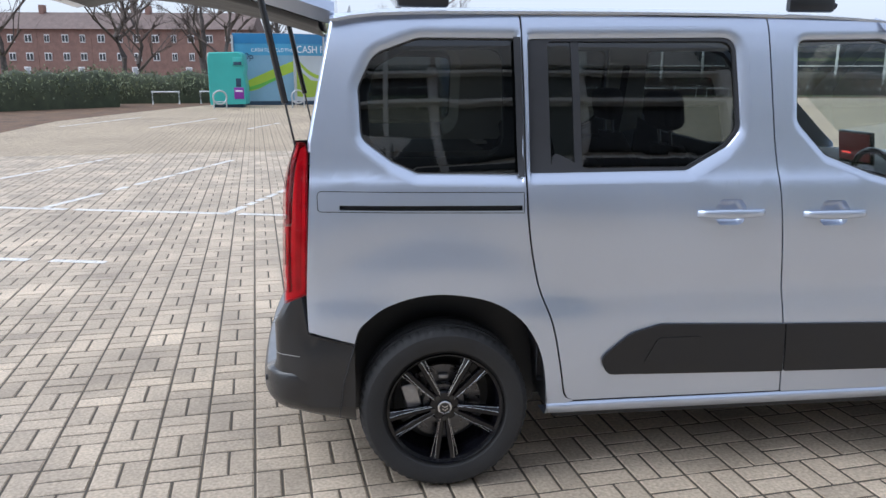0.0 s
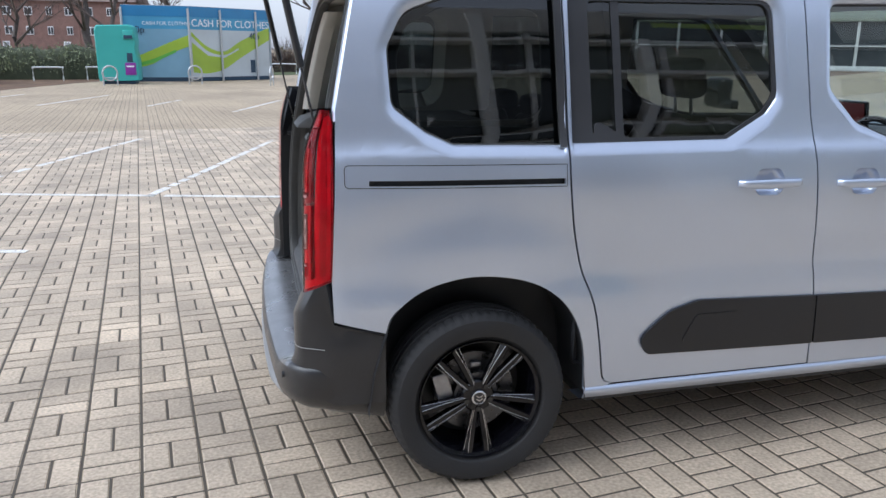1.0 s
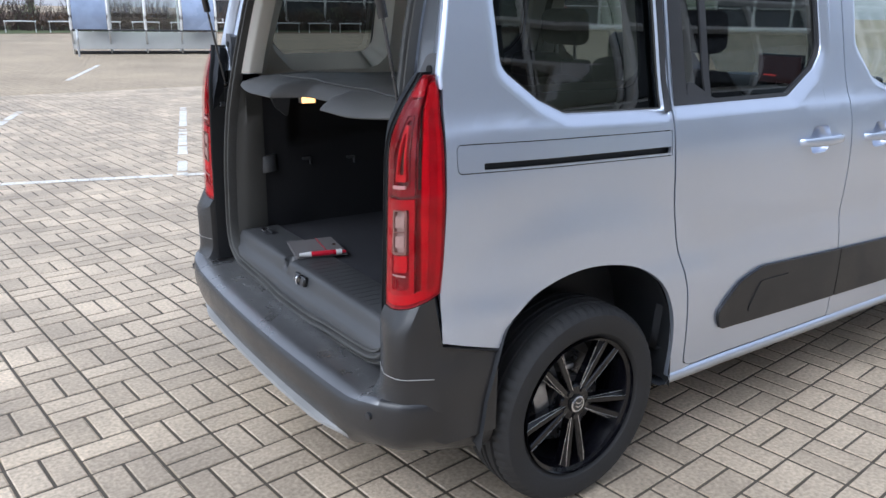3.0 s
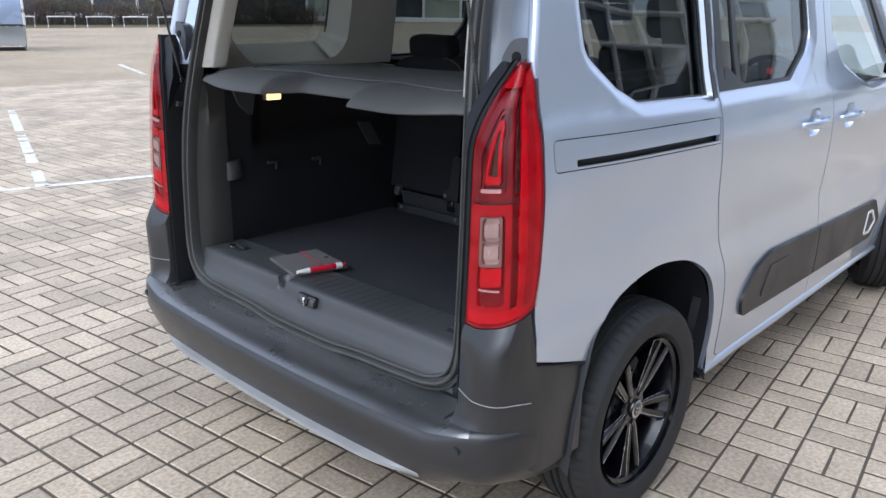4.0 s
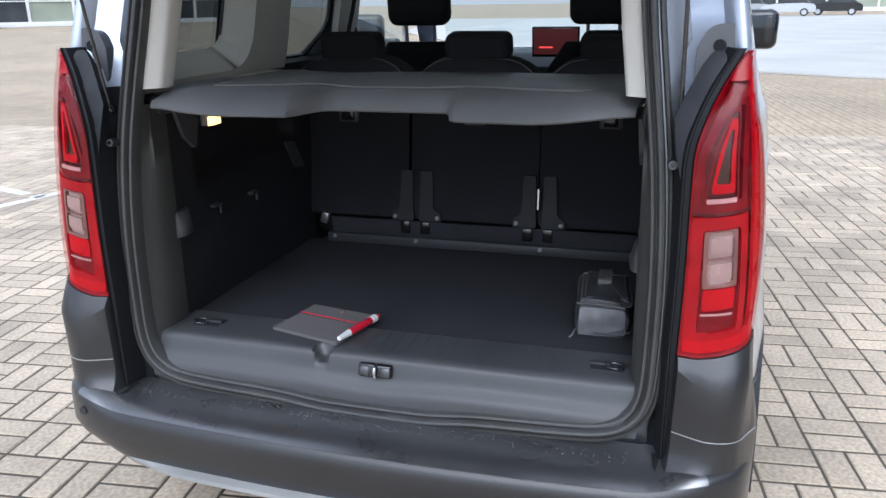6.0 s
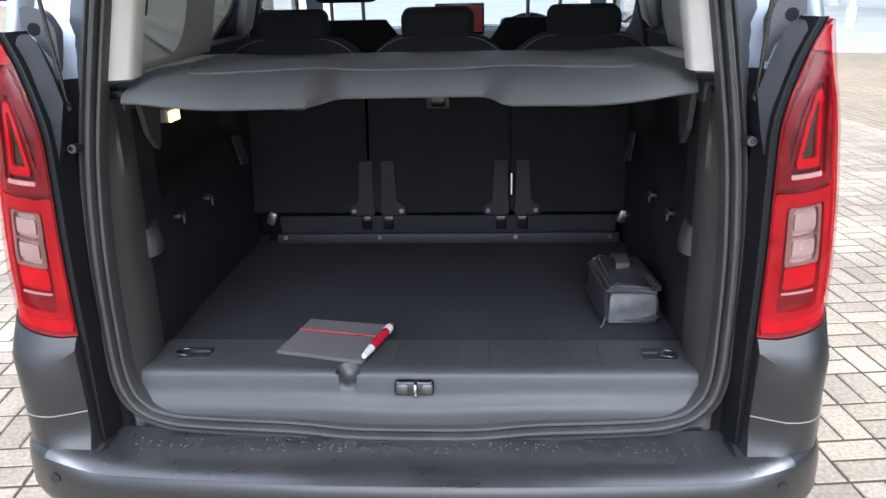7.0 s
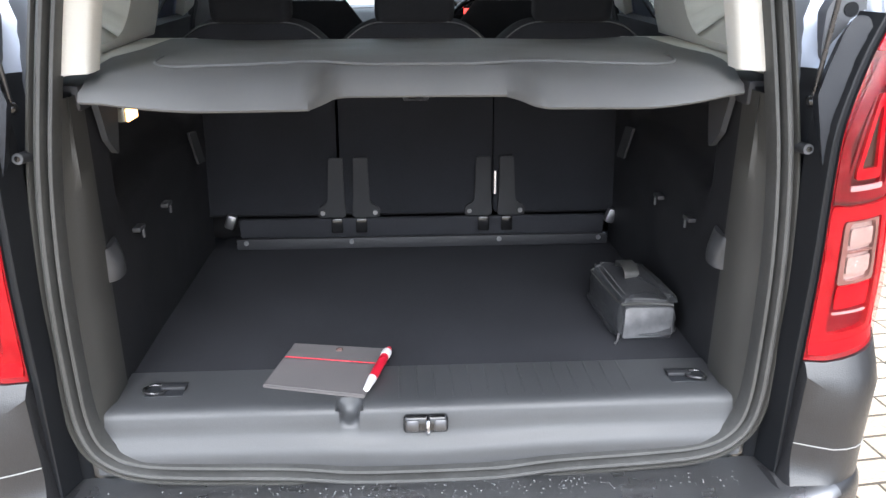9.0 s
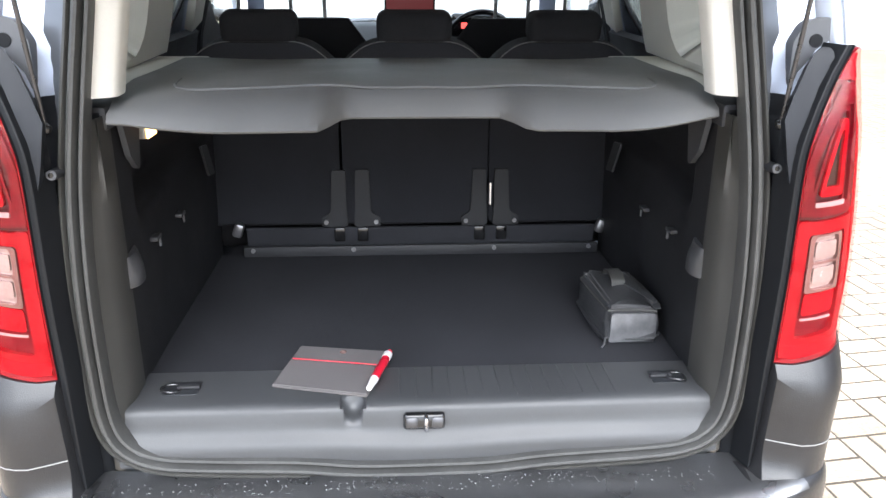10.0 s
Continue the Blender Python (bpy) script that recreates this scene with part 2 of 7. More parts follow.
def rounded(corners, n=5):
    """A polygon with rounded corners; corners are (u, v, radius)."""
    out = []
    N = len(corners)
    for i in range(N):
        p = Vector(corners[i][:2])
        a, b = Vector(corners[i - 1][:2]) - p, Vector(corners[(i + 1) % N][:2]) - p
        r = corners[i][2] if len(corners[i]) > 2 else 0
        if r <= 0:
            out.append((p.x, p.y))
            continue
        la, lb = a.length, b.length
        ang = a.angle(b)
        cut = min(r / math.tan(ang / 2), 0.48 * la, 0.48 * lb)
        s, e = p + a / la * cut, p + b / lb * cut
        for k in range(n + 1):
            w = k / n
            q = (1 - w) ** 2 * s + 2 * w * (1 - w) * p + w * w * e
            out.append((q.x, q.y))
    return out


def inset(poly, d):
    """The polygon moved inwards by d."""
    area = sum(poly[i - 1][0] * poly[i][1] - poly[i][0] * poly[i - 1][1] for i in range(len(poly)))
    s = 1 if area > 0 else -1
    out = []
    N = len(poly)
    for i in range(N):
        p, a, b = Vector(poly[i]), Vector(poly[i - 1]), Vector(poly[(i + 1) % N])
        e, f = (p - a), (b - p)
        e = e.normalized() if e.length > 1e-9 else f.normalized()
        f = f.normalized() if f.length > 1e-9 else e
        ne, nf = Vector((-e.y, e.x)) * s, Vector((-f.y, f.x)) * s
        mid = (ne + nf)
        mid = mid.normalized() if mid.length > 1e-6 else ne
        k = d / max(0.4, mid.dot(ne))
        q = p + mid * k
        out.append((q.x, q.y))
    return out


def panel(name, outline, surf, m, parent=None, label="", holes=(), depth=0.018, step=0.06, ledge=0.0, hole_depth=None, out=None):
    """A sheet on the surface surf(u, v), bounded by an outline with holes, its edges turned in by depth; ledge slants the holes' edges."""
    bm = bmesh.new()
    edges = []
    for loop in (outline, *holes):
        vs = [bm.verts.new((u, v, 0)) for u, v in loop]
        edges += [bm.edges.new((vs[i - 1], vs[i])) for i in range(len(vs))]
    bmesh.ops.triangle_fill(bm, use_beauty=True, use_dissolve=False, edges=edges)
    us, vs_ = [p[0] for p in outline], [p[1] for p in outline]
    for axis, lo, hi in ((0, min(us), max(us)), (1, min(vs_), max(vs_))):
        k = math.ceil(lo / step) * step
        while k < hi:
            co = [0, 0, 0]
            co[axis] = k + 1e-5
            no = [0, 0, 0]
            no[axis] = 1
            bmesh.ops.bisect_plane(bm, geom=list(bm.verts) + list(bm.edges) + list(bm.faces), dist=1e-6, plane_co=co, plane_no=no)
            k += step
    bm.verts.index_update()
    e = 1e-3

    def normal(u, v):
        a = Vector(surf(u + e, v)) - Vector(surf(u - e, v))
        b = Vector(surf(u, v + e)) - Vector(surf(u, v - e))
        n = a.cross(b).normalized()
        return n if out is None or n.dot(Vector(out)) > 0 else -n

    flat = [(v.co.x, v.co.y) for v in bm.verts]
    verts = [Vector(surf(u, v)) for u, v in flat]
    norms = [normal(u, v) for u, v in flat]
    faces = []
    for f in bm.faces:
        ids = [v.index for v in f.verts]
        fn = (verts[ids[1]] - verts[ids[0]]).cross(verts[ids[2]] - verts[ids[0]])
        faces.append(ids if fn.dot(norms[ids[0]]) > 0 else ids[::-1])
    inside = set()
    for loop in holes:
        lo_u, hi_u = min(p[0] for p in loop) - 1e-4, max(p[0] for p in loop) + 1e-4
        lo_v, hi_v = min(p[1] for p in loop) - 1e-4, max(p[1] for p in loop) + 1e-4
        inside |= {i for i, (u, v) in enumerate(flat) if lo_u <= u <= hi_u and lo_v <= v <= hi_v}
    rim = {}
    zero = Vector((0, 0, 0))
    for ed in bm.edges:
        if len(ed.link_faces) != 1:
            continue
        face = ed.link_faces[0]
        c = face.calc_center_median()
        a, b = ed.verts[0], ed.verts[1]
        in_hole = a.index in inside and b.index in inside
        dd = hole_depth if in_hole and hole_depth else depth
        away = ((a.co + b.co) / 2 - c)
        t = (b.co - a.co).normalized()
        away = (away - t * away.dot(t)).normalized()
        for v in (a, b):
            rim.setdefault(v.index, []).append((away.copy(), in_hole, dd))
    down = {}
    for i, got in rim.items():
        w = sum((g[0] for g in got), Vector((0, 0, 0)))
        w = w.normalized() if w.length > 1e-6 else got[0][0]
        hole, dd = got[0][1], got[0][2]
        u, v = flat[i]
        if hole and ledge:
            u, v = u + w.x * ledge, v + w.y * ledge
        verts.append(verts[i].copy()), norms.append(zero)
        verts.append(Vector(surf(u, v)) - norms[i] * dd), norms.append(zero)
        down[i] = (len(verts) - 2, len(verts) - 1)
    for ed in bm.edges:
        if len(ed.link_faces) == 1:
            a, b = ed.verts[0].index, ed.verts[1].index
            q = [down[a][0], down[b][0], down[b][1], down[a][1]]
            c3 = sum((verts[v.index] for v in ed.link_faces[0].verts), Vector()) / len(ed.link_faces[0].verts)
            fn = (verts[q[1]] - verts[q[0]]).cross(verts[q[2]] - verts[q[0]])
            faces.append(q if fn.dot(verts[a] - c3) > 0 else q[::-1])
    bm.free()
    return ob_from(name, verts, faces, m, parent, label, normals=norms)


def curve_fn(table):
    """A smooth function through (input, value) pairs."""
    xs, ys = [p[0] for p in table], [p[1] for p in table]
    sl = []
    for i in range(len(xs)):
        a, b = max(i - 1, 0), min(i + 1, len(xs) - 1)
        sl.append((ys[b] - ys[a]) / (xs[b] - xs[a]))

    def f(x):
        if x <= xs[0]:
            return ys[0]
        if x >= xs[-1]:
            return ys[-1]
        i = next(k for k in range(len(xs) - 1) if x <= xs[k + 1])
        h = xs[i + 1] - xs[i]
        s = (x - xs[i]) / h
        return (2 * s ** 3 - 3 * s * s + 1) * ys[i] + (s ** 3 - 2 * s * s + s) * h * sl[i] + (3 * s * s - 2 * s ** 3) * ys[i + 1] + (s ** 3 - s * s) * h * sl[i + 1]

    return f


# ---- the car: body ----
car = thing("car", "silver-grey compact people carrier with its tailgate open", "car", (0, -0.008, 0))

prof = curve_fn([(0.24, 0.876), (0.33, 0.893), (0.45, 0.903), (0.58, 0.908), (0.68, 0.907), (0.77, 0.899), (0.88, 0.910), (1.02, 0.917), (1.12, 0.911),
                 (1.19, 0.897), (1.225, 0.882), (1.30, 0.862), (1.45, 0.832), (1.60, 0.800), (1.70, 0.775), (1.76, 0.755), (1.80, 0.728)])
taper = curve_fn([(-0.62, -0.095), (-0.5, -0.052), (-0.4, -0.040), (-0.2, -0.018), (0, -0.009), (0.3, 0), (1, 0.004), (2, 0), (2.5, -0.004),
                  (2.9, -0.016), (3.2, -0.05), (3.45, -0.12), (3.65, -0.32)])


fill = curve_fn([(0.64, 0.0), (0.78, 0.011), (0.95, 0.006), (1.15, 0.0)])
waist = curve_fn([(0.70, 0.0), (0.85, 0.25), (1.08, 1.0), (1.18, 0.9), (1.33, 0.25), (1.6, 0.2)])


# shoulder over each wheel arch by the distance from the hub: a hollow, a crease, then the rounded lip
flare = curve_fn([(0.40, 0.027), (0.48, 0.026), (0.55, 0.0185), (0.62, 0.0065), (0.67, -0.0005), (0.71, -0.0022), (0.77, -0.0012), (0.86, 0.0)])


def half_width(x, z):
    w = prof(z) + taper(x) - 0.008 - 0.016 * waist(z) * max(0.0, min(1.0, (0.40 - x) / 0.85)) ** 1.3
    w += fill(z) * max(0.0, min(1.0, (-0.20 - x) / 0.28))
    for hub in (0.0, 2.785):
        r = math.hypot(x - hub, (z - 0.326) * 1.0)
        w += flare(r) * min(1, max(0.15, (z - 0.30) / 0.40))
    return w


def side(s, off=0.0):
    return lambda x, z: (x, s * (half_width(x, z) + off), z)


ARCH = [(-0.336, 0.603), (-0.312, 0.668), (-0.228, 0.738), (-0.105, 0.780), (0.022, 0.786), (0.170, 0.755), (0.278, 0.686), (0.346, 0.583), (0.380, 0.464), (0.395, 0.322)]
ARCH = [(p.x, p.y) for p in smooth([(a, b, 0) for a, b in ARCH], 4)]
REAR_GAP = [(0.285, 1.785), (0.290, 1.5), (0.293, 1.221), (0.302, 1.035), (0.341, 0.82), (0.400, 0.663), (0.440, 0.48), (0.462, 0.37), (0.490, 0.346), (0.513, 0.342)]
REAR_GAP = [(p.x, p.y) for p in smooth([(a, b, 0) for a, b in REAR_GAP], 4)]
FRONT_GAP = [(p.x, p.y) for p in smooth([(1.352, 0.34, 0), (1.340, 0.48, 0), (1.327, 0.637, 0), (1.300, 0.85, 0), (1.274, 1.062, 0), (1.252, 1.3, 0), (1.240, 1.55, 0), (1.234, 1.785, 0)], 3)]
LAMP_EDGE = [(-0.384, 1.785), (-0.402, 1.70), (-0.440, 1.52), (-0.478, 1.335), (-0.492, 1.06), (-0.508, 0.785), (-0.505, 0.645)]
QUARTER_WINDOW = rounded([(0.279, 1.215, 0.01), (0.272, 1.703, 0.02), (-0.09, 1.703, 0.12), (-0.25, 1.645, 0.10), (-0.308, 1.53, 0.08), (-0.300, 1.345, 0.06), (-0.19, 1.262, 0.05), (-0.10, 1.221, 0.05)])
DOOR_WINDOW = rounded([(0.312, 1.222, 0.01), (0.312, 1.700, 0.02), (1.108, 1.712, 0.06), (1.122, 1.372, 0.07), (1.068, 1.311, 0.06), (0.908, 1.226, 0.06)])
FRONT_WINDOW = rounded([(1.355, 1.705, 0.04), (1.345, 1.40, 0.06), (1.46, 1.275, 0.08), (1.64, 1.205, 0.08), (1.76, 1.172, 0.08), (2.27, 1.165, 0.02), (2.29, 1.185, 0.01), (1.80, 1.68, 0.05), (1.70, 1.712, 0.05)])
RAIL = rounded([(-0.460, 1.090, 0.018), (0.285, 1.084, 0.004), (0.285, 1.160, 0.004), (-0.460, 1.165, 0.018)])
SLOT = rounded([(-0.381, 1.097, 0.003), (0.278, 1.093, 0.003), (0.278, 1.112, 0.003), (-0.381, 1.114, 0.003)])


def shift(pts, dx):
    return [(a + dx, b) for a, b in pts]


# daylight opening of the quarter window, inside its black border and trim
QUARTER_OPENING = rounded([(0.220, 1.276, 0.08), (0.225, 1.665, 0.06), (-0.12, 1.665, 0.12), (-0.245, 1.60, 0.08), (-0.275, 1.50, 0.05), (-0.272, 1.345, 0.04), (-0.20, 1.276, 0.03)])


def window(s, hole, m, owner, pane_label, gap=0.007):
    rim = inset(hole, -0.014)
    panel("window_seal", rim, side(s, -0.024), RUBBER, owner, "black rubber window seal", holes=(inset(hole, gap),), depth=0.012, step=0.09, out=(0, s, 0))
    panel("window_pane", inset(hole, gap - 0.004), side(s, -0.028), m, owner, pane_label, depth=0.004, step=0.09, out=(0, s, 0))


def ledge(s, hole, lo, hi, owner, wide=0.040, deep=0.013):
    """A slanted step in the sheet round a window; returns the outer edge of the step."""
    outer = [(min(max(u, lo), hi), v) for u, v in inset(hole, -wide)]
    rings = []
    for f, d in ((0.0, 0.0), (0.2, 0.0004), (0.4, 0.0018), (0.6, 0.0044), (0.8, 0.0082), (0.93, 0.0112), (1.0, deep)):
        rings.append([side(s, -d)(*((1 - f) * p[k] + f * q[k] for k in (0, 1))) for p, q in zip(outer, hole)])
    rings.append([side(s, -deep - 0.016)(u, v) for u, v in inset(hole, 0.004)])
    loft("window_step", rings, PAINT, owner, "", closed=True, sharp=40)
    return outer


def outer_of(hole, lo, hi, wide=0.040):
    return [(min(max(u, lo), hi), v) for u, v in inset(hole, -wide)]


def handle_cup(x0, x1, z):
    xm = (x0 + x1) / 2
    return rounded([(xm - 0.050, z - 0.046, 0.03), (xm + 0.050, z - 0.046, 0.03), (xm + 0.066, z + 0.012, 0.03), (xm + 0.042, z + 0.050, 0.025), (xm - 0.042, z + 0.050, 0.025), (xm - 0.066, z + 0.012, 0.03)])


def door_handle(s, owner, x0, x1, z):
    cup = handle_cup(x0, x1, z)
    xm, zm = (x0 + x1) / 2, z + 0.002
    rings = [[side(s, -d)(xm + (u - xm) * k, zm + (v - zm) * k) for u, v in cup] for k, d in ((1.0, 0.0), (0.985, 0.004), (0.955, 0.014), (0.86, 0.026), (0.64, 0.034), (0.30, 0.037), (0.02, 0.037))]
    loft("handle_cup", rings, PAINT, owner, "dished finger recess behind the handle", closed=True, caps=False, sharp=60)
    rings = []
    for k in range(13):
        f = k / 12
        x = x0 + (x1 - x0) * f
        arch = 0.030 * (math.sin(math.pi * min(max(f, 0.0), 1)) ** 0.45) + 0.004
        h = 0.012 + 0.005 * math.sin(math.pi * f)
        y = half_width(x, z) + arch
        rings.append([(x, s * (y + 0.007 * math.cos(a)), z + h * math.sin(a)) for a in (2 * math.pi * q / 12 for q in range(12))])
    return loft("door_handle", rings, PAINT, owner, "silver-painted pull handle", closed=True, caps=True, sharp=60)


def body_side(s):
    quarter = [*LAMP_EDGE, *ARCH, (0.440, 0.322), *shift(REAR_GAP[::-1][1:], -0.003)]
    q = panel("rear_quarter", quarter, side(s), PAINT, car, "", holes=(outer_of(QUARTER_WINDOW, -9, 0.2845), RAIL), depth=0.016, hole_depth=0.003, step=0.05, out=(0, s, 0))
    ledge(s, QUARTER_WINDOW, -9, 0.2845, q)
    window(s, QUARTER_WINDOW, DARKGLASS, q, "dark tinted quarter window")
    strip = [(0.264, 1.213), (0.2885, 1.213), (0.2865, 1.46), (0.2825, 1.706), (0.257, 1.706)]
    panel("pillar_strip", strip, side(s, 0.0015), PILLAR, q, "black strip between the windows", depth=0.004, step=0.1, out=(0, s, 0))
    panel("window_frit", inset(QUARTER_WINDOW, 0.004), side(s, -0.036), CHANNEL, q, "black printed border of the quarter window", holes=(QUARTER_OPENING,), depth=0.002, step=0.09, out=(0, s, 0))
    panel("door_rail_cover", inset(RAIL, 0.0025), side(s, -0.0008), PAINT, q, "silver cover strip of the sliding-door rail", holes=(SLOT,), depth=0.012, step=0.09, out=(0, s, 0))
    panel("rail_channel", inset(SLOT, -0.02), side(s, -0.026), CHANNEL, q, "black rail channel", depth=0.004, step=0.2, out=(0, s, 0))
    # sliding door
    door = [*shift(REAR_GAP, 0.004), *shift(FRONT_GAP, -0.003)]
    d = panel("sliding_door", door, side(s), PAINT, car, "", holes=(outer_of(DOOR_WINDOW, 0.305, 9), handle_cup(0.938, 1.200, 1.073)), depth=0.016, hole_depth=0.003, step=0.05, out=(0, s, 0))
    ledge(s, DOOR_WINDOW, 0.305, 9, d)
    pane = rounded([(0.392, 1.236, 0.02), (0.384, 1.692, 0.02), (1.094, 1.698, 0.05), (1.106, 1.378, 0.06), (1.056, 1.321, 0.05), (0.902, 1.240, 0.05), (0.52, 1.238, 0.05), (0.40, 1.30, 0.05)])
    panel("window_surround", inset(DOOR_WINDOW, -0.002), side(s, -0.018), PILLAR, d, "dark grey window surround", holes=(pane,), depth=0.014, step=0.09, out=(0, s, 0))
    panel("window_pane", inset(pane, -0.004), side(s, -0.028), DARKGLASS, d, "dark tinted door window", depth=0.004, step=0.09, out=(0, s, 0))
    bar = rounded([(0.482, 1.232), (0.510, 1.232), (0.502, 1.70), (0.474, 1.70)])
    panel("window_bar", bar, side(s, -0.022), PILLAR, d, "dark upright window bar", depth=0.01, step=0.1, out=(0, s, 0))
    door_handle(s, d, 0.938, 1.200, 1.073)
    mould = rounded([(0.592, 0.512, 0.05), (0.628, 0.447, 0.04), (1.344, 0.430, 0.004), (1.331, 0.628, 0.004), (0.825, 0.646, 0.14), (0.71, 0.612, 0.14)])
    mo = panel("side_moulding", mould, side(s, 0.011), CLADDING, d, "black plastic door moulding", depth=0.012, step=0.06, out=(0, s, 0))
    panel("moulding_pad", rounded([(0.76, 0.482, 0.02), (0.99, 0.480, 0.004), (0.99, 0.592, 0.004), (0.82, 0.592, 0.02)]), side(s, 0.0142), CLADDING, mo, depth=0.004, step=0.1, out=(0, s, 0))
    # front door
    front = [*shift(FRONT_GAP[::-1], 0.003), (1.36, 0.336), (2.26, 0.330), (2.30, 0.36), (2.335, 0.8), (2.375, 1.17), (2.33, 1.215), (1.86, 1.69), (1.74, 1.775), (1.70, 1.785)]
    f = panel("front_door", front, side(s), PAINT, car, "", holes=(outer_of(FRONT_WINDOW, -9, 9, 0.03), handle_cup(1.358, 1.611, 1.063)), depth=0.016, hole_depth=0.003, step=0.05, out=(0, s, 0))
    ledge(s, FRONT_WINDOW, -9, 9, f, 0.03)
    window(s, FRONT_WINDOW, GLASS, f, "clear front door window")
    door_handle(s, f, 1.358, 1.611, 1.063)
    mould = rounded([(1.352, 0.430, 0.004), (2.16, 0.415, 0.03), (2.24, 0.50, 0.03), (2.16, 0.606, 0.03), (1.337, 0.628, 0.004)])
    mo = panel("side_moulding", mould, side(s, 0.011), CLADDING, f, "black plastic door moulding", depth=0.012, step=0.06, out=(0, s, 0))
    ring = rounded([(2.03, 0.452, 0.02), (2.13, 0.446, 0.02), (2.185, 0.50, 0.02), (2.12, 0.565, 0.02), (2.04, 0.568, 0.02)])
    panel("moulding_ring", ring, side(s, 0.0155), WHITEPLASTIC, mo, "white outlined insert", holes=(inset(ring, 0.012),), depth=0.006, step=0.1, out=(0, s, 0))
    # front wing
    farch = [(2.785 + 0.41 * math.cos(a), 0.345 + 0.42 * math.sin(a)) for a in (radians(8 + 172 * k / 18) for k in range(19))]
    wing = [(2.31, 0.332), (2.343, 0.8), (2.382, 1.175), (2.60, 1.135), (2.95, 1.085), (3.25, 1.02), (3.42, 0.93), (3.46, 0.80), (3.44, 0.55), (3.20, 0.42), *farch, (2.36, 0.332)]
    w = panel("front_wing", wing, side(s), PAINT, car, "", depth=0.016, step=0.05, out=(0, s, 0))
    lamp = rounded([(3.10, 0.86, 0.02), (3.44, 0.80, 0.02), (3.41, 0.93, 0.03), (3.22, 0.965, 0.03)])
    panel("headlight", lamp, side(s, 0.006), CLEARLENS, w, "clear headlight", depth=0.01, step=0.05, out=(0, s, 0))
    # rocker
    rings = []
    for k in range(31):
        x = 0.392 + (2.37 - 0.392) * k / 30
        o = half_width(x, 0.33)
        rings.append([(x, s * (o - 0.004), 0.334), (x, s * (o + 0.006), 0.326), (x, s * (o + 0.009), 0.315), (x, s * (o + 0.001), 0.304), (x, s * (o - 0.006), 0.290), (x, s * (o - 0.03), 0.276), (x, s * 0.76, 0.268)])
    loft("rocker", rings, PAINT, car, "silver sill under the doors", sharp=60)
    # wheel-arch liners
    for hub, arch in ((0.0, [(-0.40, 0.30), (-0.38, 0.45), *ARCH, (0.398, 0.285)]), (2.785, [(3.2, 0.3), *farch, (2.37, 0.3)])):
        rings = [[(x, s * (half_width(hub, 0.6) - 0.012 - d), z + e) for x, z in arch] for d, e in ((0.0, 0.001), (0.03, 0.02), (0.255, 0.03))]
        loft("wheel_arch_liner", rings, CHANNEL, car, "black wheel-arch liner", sharp=60)
        rings = [[(x, s * 0.645, z + 0.03) for x, z in arch], [(x, s * 0.645, 0.24) for x, z in arch]]
        loft("wheel_arch_wall", rings, CHANNEL, car, "", sharp=60)
    # door mirror
    mi = part("door_mirror", mirror_bm(s), GLOSSBLACK, car, "black door mirror")
    box("mirror_glass", (2.072, s * 1.03, 1.285), (0.004, 0.15, 0.14), MIRROR, mi, 0.001, label="mirror glass")
    rail_pts = [(-0.15, s * 0.665, 1.835), (-0.05, s * 0.665, 1.872), (0.1, s * 0.665, 1.880), (1.3, s * 0.66, 1.880), (1.45, s * 0.655, 1.872), (1.56, s * 0.65, 1.835)]
    rr = tube("roof_rail", smooth(rail_pts, 4), 0.014, PLASTIC, car, "black roof rail", 8)
    for x in (-0.06, 1.45):
        box("rail_foot", (x, s * 0.662, 1.842), (0.19, 0.035, 0.06), PLASTIC, rr, 0.012)


def mirror_bm(s):
    bm = bmesh.new()
    add_box(bm, (2.12, s * 1.03, 1.285), (0.09, 0.19, 0.19), 0.04, (0, 0, s * 8), 4)
    add_box(bm, (2.12, s * 0.91, 1.22), (0.06, 0.12, 0.055), 0.012)
    return bm


# roof, screen, bonnet and nose
roof_edge = curve_fn([(-0.42, 1.772), (-0.25, 1.798), (0.3, 1.810), (1.2, 1.810), (1.65, 1.797), (1.95, 1.755)])


def roof_at(x, y):
    return (x, y, roof_edge(x) - 0.014 + 0.05 * (1 - (abs(y) / 0.75) ** 2.4))


panel("roof", rounded([(-0.40, -0.742), (1.74, -0.742), (1.93, -0.60, 0.1), (1.97, 0), (1.93, 0.60, 0.1), (1.74, 0.742), (-0.40, 0.742), (-0.41, 0)]), roof_at, PAINT, car, "", depth=0.01, step=0.08, out=(0, 0, 1))


def screen_at(u, v):
    """u across, v from 0 at the roof to 1 at the bonnet."""
    half = 0.62 + 0.13 * v
    return (1.95 + 0.85 * v - 0.16 * (abs(u)) ** 2.2 * (0.4 + 0.6 * v), u * half, 1.757 - 0.60 * v - 0.03 * v * (1 - v) * -2 - 0.02 * abs(u) ** 2)


ws = panel("windscreen", [(-0.93, 0.02), (0.93, 0.02), (0.95, 0.98), (-0.95, 0.98)], screen_at, GLASS, car, "clear windscreen", depth=0.004, step=0.1, out=(1, 0, 1))
for s in (-1, 1):
    loft("windscreen_pillar", [[(x, s * y, z), (x + 0.01, s * (y + 0.05), z - 0.045), (x + 0.05, s * (y - 0.01), z - 0.02), (x + 0.03, s * (y - 0.035), z + 0.004)] for x, y, z in
                               ((1.68, 0.725, 1.79), (1.84, 0.69, 1.745), (2.0, 0.70, 1.62), (2.2, 0.735, 1.44), (2.42, 0.775, 1.25), (2.52, 0.79, 1.17))], PAINT, car, "silver windscreen pillar", closed=True, caps=True)


